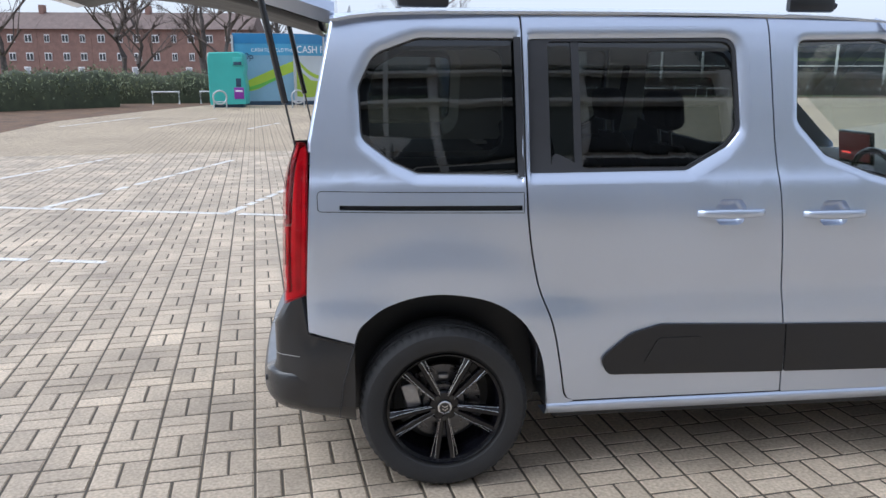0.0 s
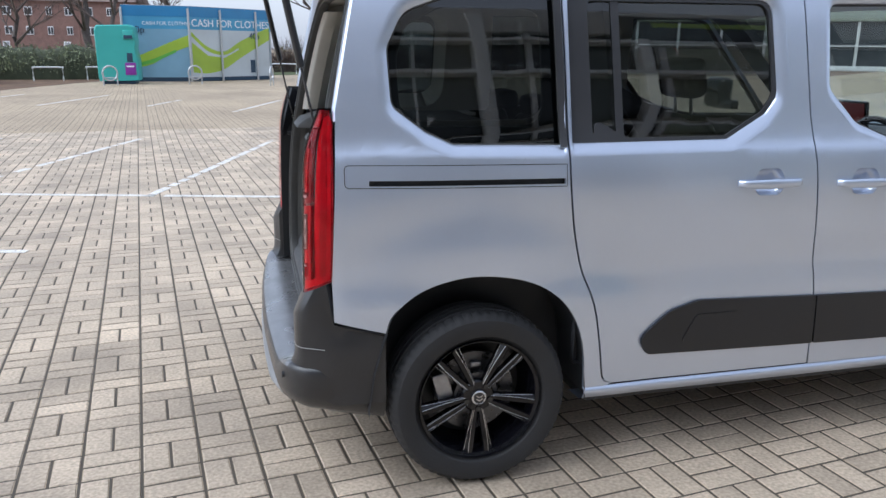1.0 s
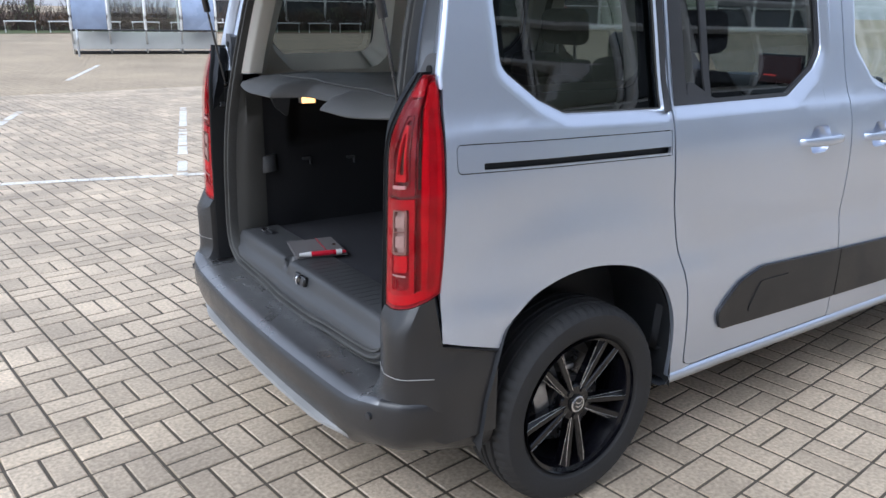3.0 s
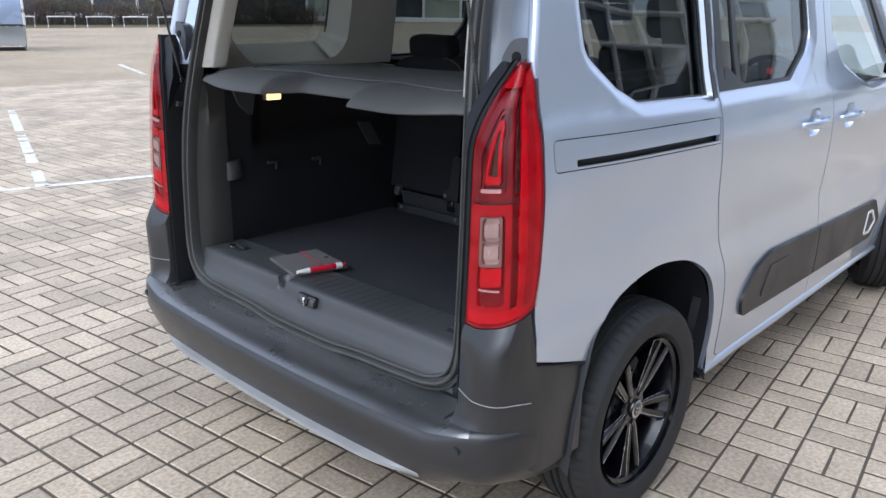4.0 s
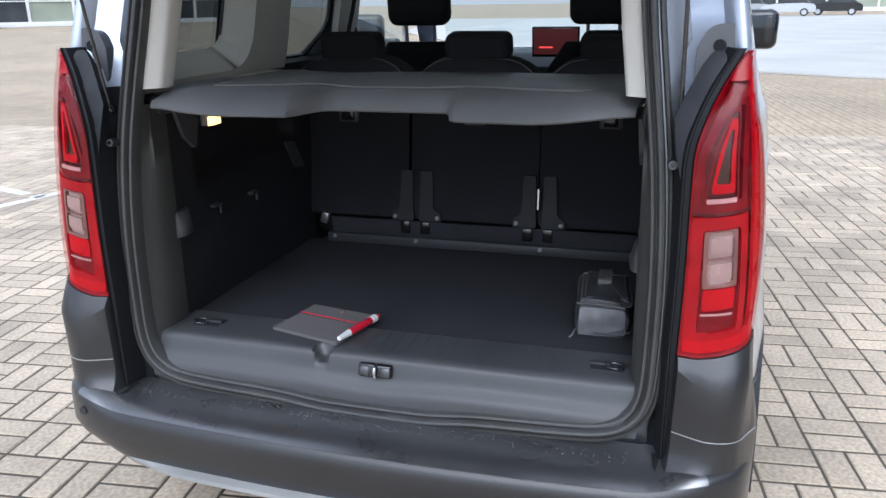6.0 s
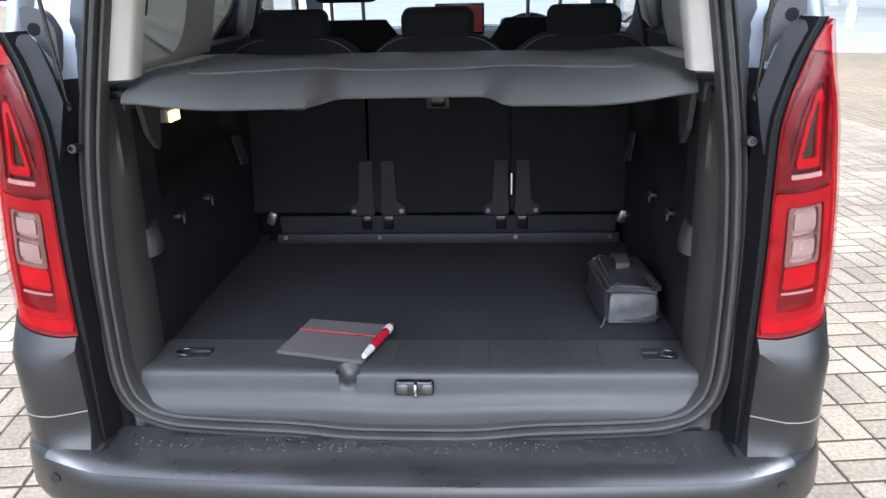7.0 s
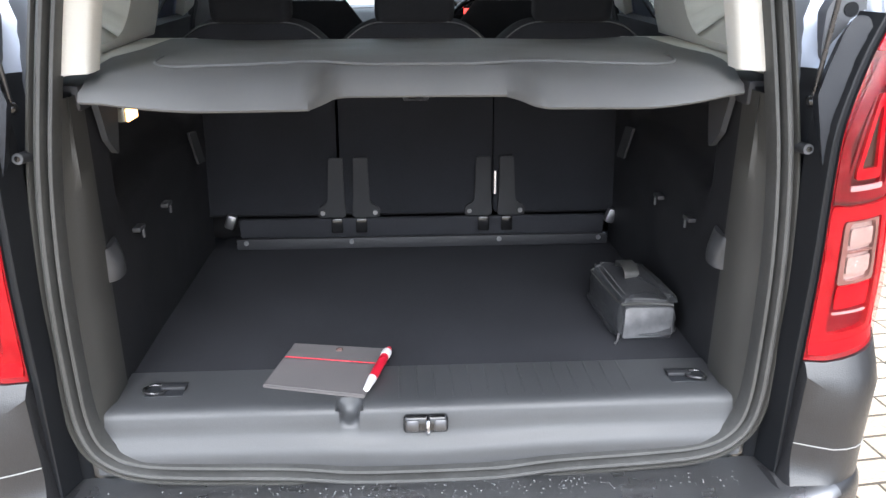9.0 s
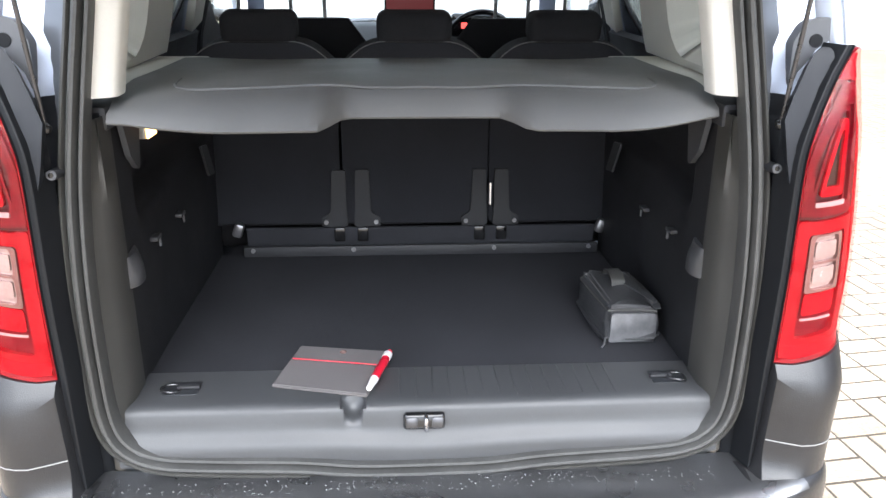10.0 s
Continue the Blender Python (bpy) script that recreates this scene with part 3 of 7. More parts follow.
def bonnet_at(u, v):
    x = 2.62 + 0.98 * u - 0.12 * abs(v) ** 2.5
    return (x, v * (0.80 - 0.16 * u * u), 1.175 - 0.10 * u - 0.10 * u ** 3 - 0.03 * abs(v) ** 2.5)


panel("bonnet", [(0, -1), (1, -1), (1, 1), (0, 1)], bonnet_at, PAINT, car, "", depth=0.015, step=0.1, out=(0, 0, 1))
nose = []
for z, dx, w in ((0.22, 3.50, 0.78), (0.35, 3.62, 0.82), (0.55, 3.655, 0.83), (0.72, 3.65, 0.82), (0.86, 3.62, 0.79), (0.96, 3.57, 0.72)):
    nose.append([(3.20 + (dx - 3.20) * (1 - abs(k / 12) ** 3.2), w * k / 12 * 1.03, z) for k in range(-12, 13)])
loft("front_bumper", nose, PLASTIC, car, "black front bumper", sharp=60)
box("grille", (3.625, 0, 0.80), (0.06, 1.0, 0.10), GLOSSBLACK, car, 0.02)
for s in (-1, 1):
    body_side(s)
under = bmesh.new()
add_box(under, (1.4, 0, 0.27), (3.6, 1.08, 0.10), 0.02)
add_box(under, (1.39, 0, 0.27), (1.90, 1.60, 0.09), 0.02)
add_box(under, (1.39, 0, 0.215), (1.80, 1.34, 0.10), 0.02)
add_box(under, (-0.50, 0, 0.37), (0.20, 1.36, 0.08), 0.02)
part("underbody", under, CHANNEL, car, "black underbody")


# ---- wheels ----
def revolve(profile, n, wobble=None):
    """Rings about the y axis from (radius, y) pairs."""
    rings = []
    for k in range(n):
        a = 2 * math.pi * k / n
        ring = []
        for i, (r, y) in enumerate(profile):
            rr = r + (wobble(k, i) if wobble else 0)
            ring.append((rr * math.cos(a), y, rr * math.sin(a)))
        rings.append(ring)
    return rings


def wheel(x, s, steer=0.0):
    """A black alloy wheel with its tyre; s: the side on which it stands, y outward being -1 or 1."""
    out = s
    prof_t = [(0.222, 0.075), (0.240, 0.094), (0.275, 0.104), (0.300, 0.100), (0.314, 0.088), (0.321, 0.074), (0.324, 0.060), (0.324, 0.052), (0.317, 0.050), (0.317, 0.044), (0.326, 0.042),
              (0.326, 0.018), (0.318, 0.016), (0.318, 0.008), (0.327, 0.006), (0.327, -0.006), (0.318, -0.008), (0.318, -0.016), (0.326, -0.018), (0.326, -0.042), (0.317, -0.044), (0.317, -0.050),
              (0.324, -0.052), (0.321, -0.074), (0.300, -0.100), (0.275, -0.104), (0.222, -0.080)]

    def lug(k, i):
        return -0.005 if i in (4, 5, 6, 7) and k % 3 == 0 else 0.0

    bm_rim = revolve([(0.223, 0.092), (0.223, 0.080), (0.212, 0.074), (0.205, 0.05), (0.19, 0.0), (0.19, -0.08)], 72)
    rim = loft("wheel", bm_rim, ALLOY, car, "black alloy wheel with bright spoke edges", around=True, sharp=40)
    m = pose(x, s * 0.802, 0.326, 0, 0, steer + (180 if s < 0 else 0))
    rim.matrix_basis = m
    loft("tyre", revolve(prof_t, 180, lug), TYRE, rim, "worn black rubber tyre", around=True, sharp=28)
    bm_f = revolve([(0.150, -0.02), (0.150, 0.0), (0.085, 0.0), (0.08, 0.03), (0.0005, 0.03)], 40)
    loft("brake_disc", bm_f, DARKSTEEL, rim, "dull steel brake disc", around=True)
    box("brake_caliper", (0.125 if s < 0 else -0.125, 0.012, 0.04), (0.06, 0.05, 0.10), STEEL, rim, 0.01, (0, 15, 0), label="grey brake caliper")
    box("brake_bracket", (0, 0.012, 0.108), (0.040, 0.020, 0.018), STEEL, rim, 0.005, label="small grey steel bracket")
    loft("inner_dish", revolve([(0.19, -0.06), (0.05, -0.06)], 40), CHANNEL, rim, around=True)
    loft("hub", revolve([(0.060, 0.030), (0.060, 0.052), (0.055, 0.058), (0.030, 0.060)], 40), ALLOY, rim, around=True, sharp=30)
    for k in range(5):
        mid = radians(270 + 72 * k)
        along, across = Vector((math.cos(mid), 0, math.sin(mid))), Vector((-math.sin(mid), 0, math.cos(mid)))
        for d in (-1, 1):
            # a flat face between the slot of the pair and a bevel that widens towards the rim
            rings, top, low = [], [], []
            for f in (0.0, 0.2, 0.4, 0.6, 0.8, 1.0):
                r = 0.046 + 0.163 * f
                inner, outer = 0.000 + 0.021 * f ** 1.2, 0.017 + 0.037 * f
                cut = 0.003 + 0.013 * f ** 2
                y = 0.060 + 0.016 * f
                rows = [(inner, y - 0.034), (inner, y - 0.004), (inner + 0.003, y), (outer - cut, y), (outer, y - 0.004 - 0.008 * f), (outer, y - 0.034)]
                rings.append([along * r + across * d * q + Vector((0, h, 0)) for q, h in rows])
                top.append(tuple(rings[-1][3])), low.append(tuple(rings[-1][4]))
            if d < 0:
                rings = [ring[::-1] for ring in rings]
            sp = loft("spoke", rings, ALLOY, rim, closed=True, caps=True, sharp=24)
            # thin bright lines along both edges of the bevel
            for edge in (top, low):
                tube("spoke_edge", edge, 0.0011, BRIGHT, sp, "thin bright edge line", 6)
    cap = loft("centre_cap", revolve([(0.0005, 0.072), (0.018, 0.0715), (0.027, 0.068), (0.031, 0.058), (0.031, 0.03)], 28), GLOSSBLACK, rim, "black centre cap with a bright ring", around=True)
    loft("cap_ring", revolve([(0.021, 0.0715), (0.024, 0.0725), (0.027, 0.0705), (0.024, 0.068)], 28), BRIGHT, cap, "bright ring", closed=True, around=True)
    for dz in (-0.006, 0.006):
        bmv = bmesh.new()
        add_box(bmv, (-0.006, 0.073, dz), (0.014, 0.002, 0.003), 0, (0, 35, 0))
        add_box(bmv, (0.006, 0.073, dz), (0.014, 0.002, 0.003), 0, (0, -35, 0))
        part("cap_emblem", bmv, BRIGHT, cap, "plain bright emblem")
    for k in range(5):
        a = radians(270 + 72 * k)
        cyl("wheel_bolt", (0.046 * math.cos(a), 0.04, 0.046 * math.sin(a)), (0.046 * math.cos(a), 0.064, 0.046 * math.sin(a)), 0.010, GLOSSBLACK, rim, n=6)
    return rim


wheel(0.0, -1), wheel(0.0, 1), wheel(2.785, -1, 24), wheel(2.785, 1, 24)


# ---- the car: rear end ----
lamp_xo = curve_fn([(0.6, -0.506), (0.785, -0.506), (1.06, -0.497), (1.335, -0.488)])
lamp_xi = curve_fn([(0.72, -0.588), (0.9, -0.585), (1.07, -0.580), (1.15, -0.577), (1.20, -0.570), (1.25, -0.557), (1.30, -0.541), (1.335, -0.529)])
lamp_yi = curve_fn([(0.72, 0.700), (0.9, 0.703), (1.07, 0.702), (1.15, 0.704), (1.20, 0.716), (1.25, 0.735), (1.30, 0.760), (1.335, 0.783)])
lamp_xc = curve_fn([(0.72, -0.622), (0.9, -0.622), (1.07, -0.612), (1.15, -0.604), (1.25, -0.580), (1.335, -0.525)])
lamp_yc = curve_fn([(0.72, 0.864), (0.9, 0.851), (1.07, 0.833), (1.15, 0.827), (1.25, 0.818), (1.335, 0.808)])


def lamp_bottom(u):
    return 0.785 - 0.060 * min(1.0, max(0.0, u) * 1.15) ** 0.9


def lamp_at(s, off=0.0):
    """u from the lamp's edge on the car's flank (0) to its inner edge (1); v from bottom (0) to tip (1)."""
    def raw(u, v):
        z = lamp_bottom(u) + v * (1.335 - lamp_bottom(u))
        o = Vector((lamp_xo(z), half_width(lamp_xo(z), z) + 0.001))
        c, i = Vector((lamp_xc(z), lamp_yc(z))), Vector((lamp_xi(z), lamp_yi(z)))
        o = o.lerp(i, 0.28 * max(0.0, (z - 1.285) / 0.05) ** 2)
        p = (1 - u) ** 2 * o + 2 * u * (1 - u) * c + u * u * i
        return Vector((p.x, s * p.y, z))

    def f(u, v):
        p = raw(u, v)
        if off:
            e = 0.01
            n = (raw(u + e, v) - raw(u - e, v)).cross(raw(u, v + e) - raw(u, v - e)).normalized()
            if n.dot(Vector((-0.6, s, 0))) < 0:
                n = -n
            p = p + n * off
        return tuple(p)
    return f


def rear_lamp(s):
    """A housing sunk behind a clear cover, with frames, reflectors and windows at their own depths."""
    def sunk(depth):
        def f(u, v):
            k = min(1.0, max(0.0, u) / 0.10, max(0.0, 1 - u) / 0.06, max(0.0, v) / 0.03, max(0.0, 1 - v) / 0.04)
            return lamp_at(s, -0.002 - depth * k)(u, v)
        return f
    lamp = panel("rear_lamp", [(0, 0), (1, 0), (1, 1), (0, 1)], sunk(0.020), HOUSING, car, "tall red rear lamp cluster with clear windows", depth=0.004, step=0.02, out=(-1, s * 0.6, 0))
    panel("lens_cover", [(0, 0), (1, 0), (1, 1), (0, 1)], lamp_at(s, 0.0012), LENSCOVER, lamp, "clear glossy lens cover", depth=0.006, step=0.03, out=(-1, s * 0.6, 0))

    def piece(name, poly, m, deep, label="", holes=(), depth=0.008, step=0.03):
        return panel(name, poly, sunk(deep), m, lamp, label, holes=holes, depth=depth, step=step, out=(-1, s * 0.6, 0))

    piece("red_strip", rounded([(0.03, 0.012), (0.30, 0.012), (0.33, 0.42, 0.03), (0.31, 0.60, 0.02), (0.29, 0.96, 0), (0.03, 0.975)]), RED, 0.004, "bright red side strip")
    piece("strip_core", rounded([(0.10, 0.05, 0.02), (0.21, 0.05, 0.02), (0.21, 0.86, 0.03), (0.10, 0.86, 0.03)]), FRAMERED, 0.0015, "ribbed red light guide", depth=0.004)
    piece("strip_shade", rounded([(0.325, 0.52, 0.01), (0.39, 0.52, 0.01), (0.37, 0.88, 0.01), (0.325, 0.88, 0.01)]), BROWNLENS, 0.010, "dark slit beside the red strip", depth=0.006)
    piece("strip_bead", rounded([(0.385, 0.50, 0.005), (0.402, 0.50, 0.005), (0.392, 0.84, 0.005), (0.378, 0.84, 0.005)]), MIDRED, 0.006, "thin pink bead", depth=0.006)
    low_hole = rounded([(0.53, 0.085, 0.03), (0.90, 0.085, 0.03), (0.90, 0.442, 0.03), (0.53, 0.442, 0.03)])
    piece("lower_frame", rounded([(0.435, 0.025, 0.02), (0.985, 0.025, 0.02), (0.985, 0.484, 0.02), (0.435, 0.484, 0.02)]), FRAMERED, 0.004, "bright red lower frame", holes=(low_hole,), depth=0.012)
    piece("foot_bar", rounded([(0.04, 0.016), (0.975, 0.016), (0.975, 0.060, 0.01), (0.30, 0.060, 0.01)]), RED, 0.003, "bright red foot of the lamp", depth=0.008)
    piece("lower_lens", inset(low_hole, -0.01), MIDRED, 0.015, "soft red lower lens", depth=0.003)
    up_hole = rounded([(0.52, 0.535, 0.02), (0.90, 0.535, 0.02), (0.92, 0.66, 0.05), (0.78, 0.84, 0.06), (0.52, 0.84, 0.04)])
    piece("upper_frame", rounded([(0.435, 0.498, 0.02), (0.985, 0.498, 0.02), (0.98, 0.66, 0.05), (0.90, 0.905, 0.05), (0.42, 0.905, 0.03)]), UPPERRED, 0.006, "soft red upper frame", holes=(up_hole,), depth=0.012)
    piece("upper_lens", inset(up_hole, -0.01), DEEPRED, 0.017, "dark red upper lens", depth=0.003)
    piece("tip", rounded([(0.40, 0.915, 0.01), (0.97, 0.915, 0.01), (0.93, 0.985, 0.02), (0.40, 0.985, 0.02)]), FRAMERED, 0.004, "red lamp tip", depth=0.004)
    piece("cross_bar", rounded([(0.34, 0.487, 0.005), (0.985, 0.487, 0.005), (0.985, 0.500, 0.005), (0.34, 0.500, 0.005)]), DEEPRED, 0.010, "dark seam between the lenses", depth=0.003)
    arch_hole = rounded([(0.665, 0.590, 0.01), (0.815, 0.590, 0.01), (0.72, 0.765, 0.03), (0.675, 0.765, 0.03)])
    ring_hole = rounded([(0.585, 0.545, 0.02), (0.885, 0.545, 0.02), (0.755, 0.815, 0.05), (0.60, 0.815, 0.05)])
    piece("arch_rim", rounded([(0.555, 0.530, 0.02), (0.92, 0.530, 0.02), (0.775, 0.838, 0.06), (0.575, 0.838, 0.06)]), MIDRED, 0.010, "soft red arch rim", holes=(inset(ring_hole, -0.006),), depth=0.008)
    piece("reflector_frame", rounded([(0.615, 0.560, 0.02), (0.860, 0.560, 0.02), (0.745, 0.800, 0.05), (0.635, 0.800, 0.05)]), RED, 0.006, "red pointed reflector frame", holes=(arch_hole,), depth=0.010)
    piece("indicator", inset(arch_hole, -0.006), BROWNLENS, 0.013, "dark indicator window", depth=0.002)
    piece("light_bar", rounded([(0.60, 0.530, 0.004), (0.885, 0.530, 0.004), (0.885, 0.545, 0.004), (0.60, 0.545, 0.004)]), PALEBAR, 0.002, "pale light bar", depth=0.004)
    windows = [rounded([(0.625, v0, 0.02), (0.84, v0, 0.02), (0.84, v0 + 0.068, 0.02), (0.625, v0 + 0.068, 0.02)]) for v0 in (0.268, 0.354)]
    piece("smoked_frame", rounded([(0.575, 0.245, 0.02), (0.885, 0.245, 0.02), (0.885, 0.440, 0.02), (0.575, 0.440, 0.02)]), GREYLENS, 0.003, "smoked window frame", holes=[inset(w, -0.012) for w in windows], depth=0.010)
    for w in windows:
        piece("reversing_window", inset(w, -0.014), CLEARLENS, 0.012, "clear reversing window", depth=0.002)
        piece("window_ridge", inset(w, 0.008), CLEARLENS, 0.005, "raised clear optic", holes=(inset(w, 0.022),), depth=0.006, step=0.06)
    piece("fog_window", rounded([(0.585, 0.165, 0.02), (0.875, 0.165, 0.02), (0.875, 0.240, 0.02), (0.585, 0.240, 0.02)]), RED, 0.006, "bright red fog window", depth=0.006)
    piece("light_bar", rounded([(0.60, 0.142, 0.003), (0.88, 0.150, 0.003), (0.88, 0.157, 0.003), (0.60, 0.149, 0.003)]), PALEBAR, 0.003, "pale light bar", depth=0.003)
    # dark surround with a raised edge line, and the bracket at the lamp's head
    edge = []
    for z in [0.476 + 0.864 * k / 34 for k in range(35)]:
        x, y = lamp_xi(z), lamp_yi(z)
        edge.append([(x - 0.001, s * (y - 0.001), z), (x + 0.004, s * (y - 0.003), z), (x + 0.002, s * (y - 0.013), z), (x - 0.003, s * (y - 0.015), z), (x - 0.002, s * (y - 0.018), z), (x + 0.008, s * (y - 0.022), z), (x + 0.05, s * (y - 0.034), z)])
    loft("lamp_surround", edge, SURROUND, lamp, "dark lamp surround with a raised edge", sharp=40)
    br = rounded([(0.668, 1.142, 0.006), (0.660, 1.208, 0.01), (0.676, 1.25, 0.02), (0.704, 1.308, 0.02), (0.724, 1.336, 0.02), (0.745, 1.334, 0.01), (0.752, 1.30, 0.01), (0.728, 1.25, 0.01), (0.710, 1.21, 0.01), (0.699, 1.16, 0.01), (0.692, 1.085, 0.004), (0.680, 1.09, 0.01)])
    panel("lamp_bracket", br, lambda y, z: (lamp_xi(z) + 0.008 + 0.25 * max(0.0, lamp_yi(z) - y - 0.03), s * y, z), BRACKET, lamp, "dark grey bracket at the lamp's head", depth=0.035, step=0.05, out=(-1, 0, 0))
    lug = rounded([(0.690, 1.25, 0.02), (0.735, 1.25, 0.01), (0.792, 1.335, 0.015), (0.788, 1.362, 0.02), (0.757, 1.386, 0.03), (0.715, 1.380, 0.035), (0.693, 1.34, 0.03)])
    panel("lamp_lug", lug, lambda y, z: (-0.476 + 0.1 * (z - 1.34), s * y, z), GREYCLIP, lamp, "dark mounting lug with a hole", depth=0.03, step=0.2, out=(-1, 0, 0))
    cyl("lug_hole", (-0.4785, s * 0.735, 1.342), (-0.465, s * 0.735, 1.342), 0.0125, SURROUND, lamp)


# tailgate opening: contour from bottom centre up one side to the top centre, as (y, z, x)
HALF = [(0.0, 0.478, -0.556), (0.14, 0.480, -0.556), (0.26, 0.492, -0.555), (0.45, 0.500, -0.553), (0.548, 0.510, -0.552), (0.607, 0.540, -0.551), (0.635, 0.60, -0.550), (0.642, 0.72, -0.547), (0.642, 0.90, -0.540),
        (0.632, 1.08, -0.525), (0.614, 1.24, -0.500), (0.594, 1.40, -0.468), (0.580, 1.55, -0.432), (0.555, 1.66, -0.402), (0.50, 1.72, -0.385), (0.38, 1.742, -0.376), (0.0, 1.752, -0.370)]


def contour(grow=0.0, dx=0.0, n=4):
    """The whole opening as a loop of points, moved outwards by grow and by dx along the car."""
    half = smooth([(x, y, z) for y, z, x in HALF], n)
    loop = half + [Vector((p.x, -p.y, p.z)) for p in half[-2:0:-1]]
    out = []
    N = len(loop)
    for i, p in enumerate(loop):
        t = loop[(i + 1) % N] - loop[i - 1]
        nrm = Vector((0, t.z, -t.y)).normalized()
        if nrm.y * p.y + nrm.z * (p.z - 1.1) < 0:
            nrm = -nrm
        out.append(p + nrm * grow + Vector((dx, 0, 0)))
    return out


def ring_strip(name, section, m, label="", sharp=45.0, parent=None, closed=False):
    """A strip round the whole opening; section is a list of (grow, dx)."""
    cols = [contour(g, d) for g, d in section]
    rings = [[c[i] for c in cols] for i in range(len(cols[0]))]
    return loft(name, rings, m, parent or car, label, around=True, closed=closed, sharp=sharp)


aperture = ring_strip("tailgate_frame", [(0.004, 0.012), (0.020, 0.006), (0.032, 0.010), (0.036, 0.030), (0.055, 0.036), (0.062, 0.040), (0.095, 0.050)], SHADEJAMB, "body-paint frame of the tailgate opening, coloured grey for shade")
seal = ring_strip("tailgate_seal", [(-0.013, 0.032), (-0.012, 0.008), (-0.009, -0.001), (-0.004, -0.003), (-0.0005, 0.003), (0.0008, 0.013), (0.0030, 0.013), (0.0045, 0.001), (0.008, -0.008), (0.013, -0.010), (0.018, -0.007), (0.0205, 0.003), (0.0215, 0.015)], RUBBER, "black rubber tailgate seal", 30)
ring_strip("seal_lip", [(0.0235, 0.016), (0.0245, 0.002), (0.028, -0.003), (0.033, -0.001), (0.0355, 0.008), (0.037, 0.022)], FLANGE, "grey outer lip of the seal", parent=seal)


def rear_corner(s):
    rear_lamp(s)
    # body-paint gutter between opening and lamp, coloured dark for shade, silver above the lamp
    rings = []
    for p, q in zip(contour(0.034, 0.012), contour(0.034, 0.05)):
        if p.y * s > 0.5 and 0.56 < p.z < 1.72:
            z = p.z
            yo = lamp_yi(z) - 0.024 if z < 1.335 else half_width(-0.45, z) - 0.02
            xo = lamp_xi(z) + 0.045 if z < 1.335 else lamp_edge_x(z) + 0.012
            rings.append((z, [tuple(p), (q.x, q.y, z), ((q.x + xo) / 2 + 0.01, s * (abs(q.y) + yo) / 2, z), (xo, s * yo, z)]))
    rings.sort(key=lambda r: r[0])
    low, high = [r for z, r in rings if z < 1.26], [r for z, r in rings if z > 1.17]
    loft("tailgate_gutter", low, CHANNEL, car, "body-paint rain gutter beside the lamp, coloured dark for shade", sharp=60)
    loft("pillar_gutter", high, PAINT, car, "silver painted gutter of the rear pillar", sharp=60)
    # painted rear edge of the pillar above the lamp
    ring2 = []
    for k in range(13):
        z = 1.30 + (1.765 - 1.30) * k / 12
        x = lamp_edge_x(z)
        w = half_width(x, z)
        ring2.append([(x, s * w, z), (x - 0.008, s * (w - 0.005), z), (x - 0.012, s * (w - 0.016), z), (x - 0.004, s * (w - 0.028), z), (x + 0.02, s * (w - 0.045), z)])
    loft("pillar_edge", ring2, PAINT, car, "silver rear edge of the pillar", sharp=60)
    foot = []
    for k in range(9):
        z = 0.462 + 0.17 * k / 8
        foot.append([(-0.515, s * 0.652, z), (-0.522, s * 0.657, z), (-0.530, s * 0.672, z), (-0.545, s * 0.688, z), (-0.575, s * 0.697, z)])
    loft("gutter_foot", foot, SURROUND, car, "dark foot of the rain gutter", sharp=60)
    # bolt, stops and catches
    bolt = cyl("buffer_bolt", (-0.515, s * 0.662, 1.112), (-0.545, s * 0.664, 1.115), 0.0105, DARKTRIM, car, r2=0.0095, label="grey rubber-tipped buffer bolt")
    cyl("bolt_head", (-0.544, s * 0.664, 1.115), (-0.547, s * 0.664, 1.1153), 0.0090, GREYCLIP, bolt, label="grey ring of the bolt")
    cyl("bolt_socket", (-0.5465, s * 0.664, 1.1153), (-0.5485, s * 0.664, 1.1155), 0.0048, GLOSSBLACK, bolt)
    st = box("gutter_clip", (-0.545, s * 0.690, 0.745), (0.02, 0.018, 0.03), GLOSSBLACK, car, 0.004)
    cyl("clip_screw", (-0.556, s * 0.690, 0.70), (-0.545, s * 0.690, 0.70), 0.009, STEEL, st)
    # gas strut from the pillar to the raised tailgate
    lower, upper = Vector((-0.517, s * 0.672, 1.193)), Vector((-0.645, s * 0.660, 1.845))
    mid = lower.lerp(upper, 0.42)
    strut = cyl("gas_strut", mid, upper, 0.0125, PLASTIC, car, label="black gas strut")
    cyl("strut_rod", lower, mid, 0.0042, DARKSTEEL, strut, label="thin dark steel rod")
    bs = bmesh.new()
    bmesh.ops.create_uvsphere(bs, u_segments=12, v_segments=8, radius=0.011, matrix=Matrix.Translation(lower))
    add_cyl(bs, lower, lower + Vector((0.03, s * 0.01, 0)), 0.007)
    part("strut_ball", bs, GLOSSBLACK, strut)


def lamp_edge_x(z):
    return curve_fn([(1.335, -0.478), (1.52, -0.440), (1.70, -0.402), (1.785, -0.384)])(z)


for s in (-1, 1):
    rear_corner(s)

# ---- rear bumper ----
PLAN = [(-0.338, 0.884), (-0.45, 0.882), (-0.54, 0.874), (-0.612, 0.847), (-0.658, 0.795), (-0.684, 0.72), (-0.700, 0.60), (-0.712, 0.40), (-0.720, 0.20), (-0.722, 0.0)]
half_plan = smooth([(x, -y, 0) for x, y in PLAN], 4)
plan = half_plan + [Vector((p.x, -p.y, 0)) for p in half_plan[-2::-1]]


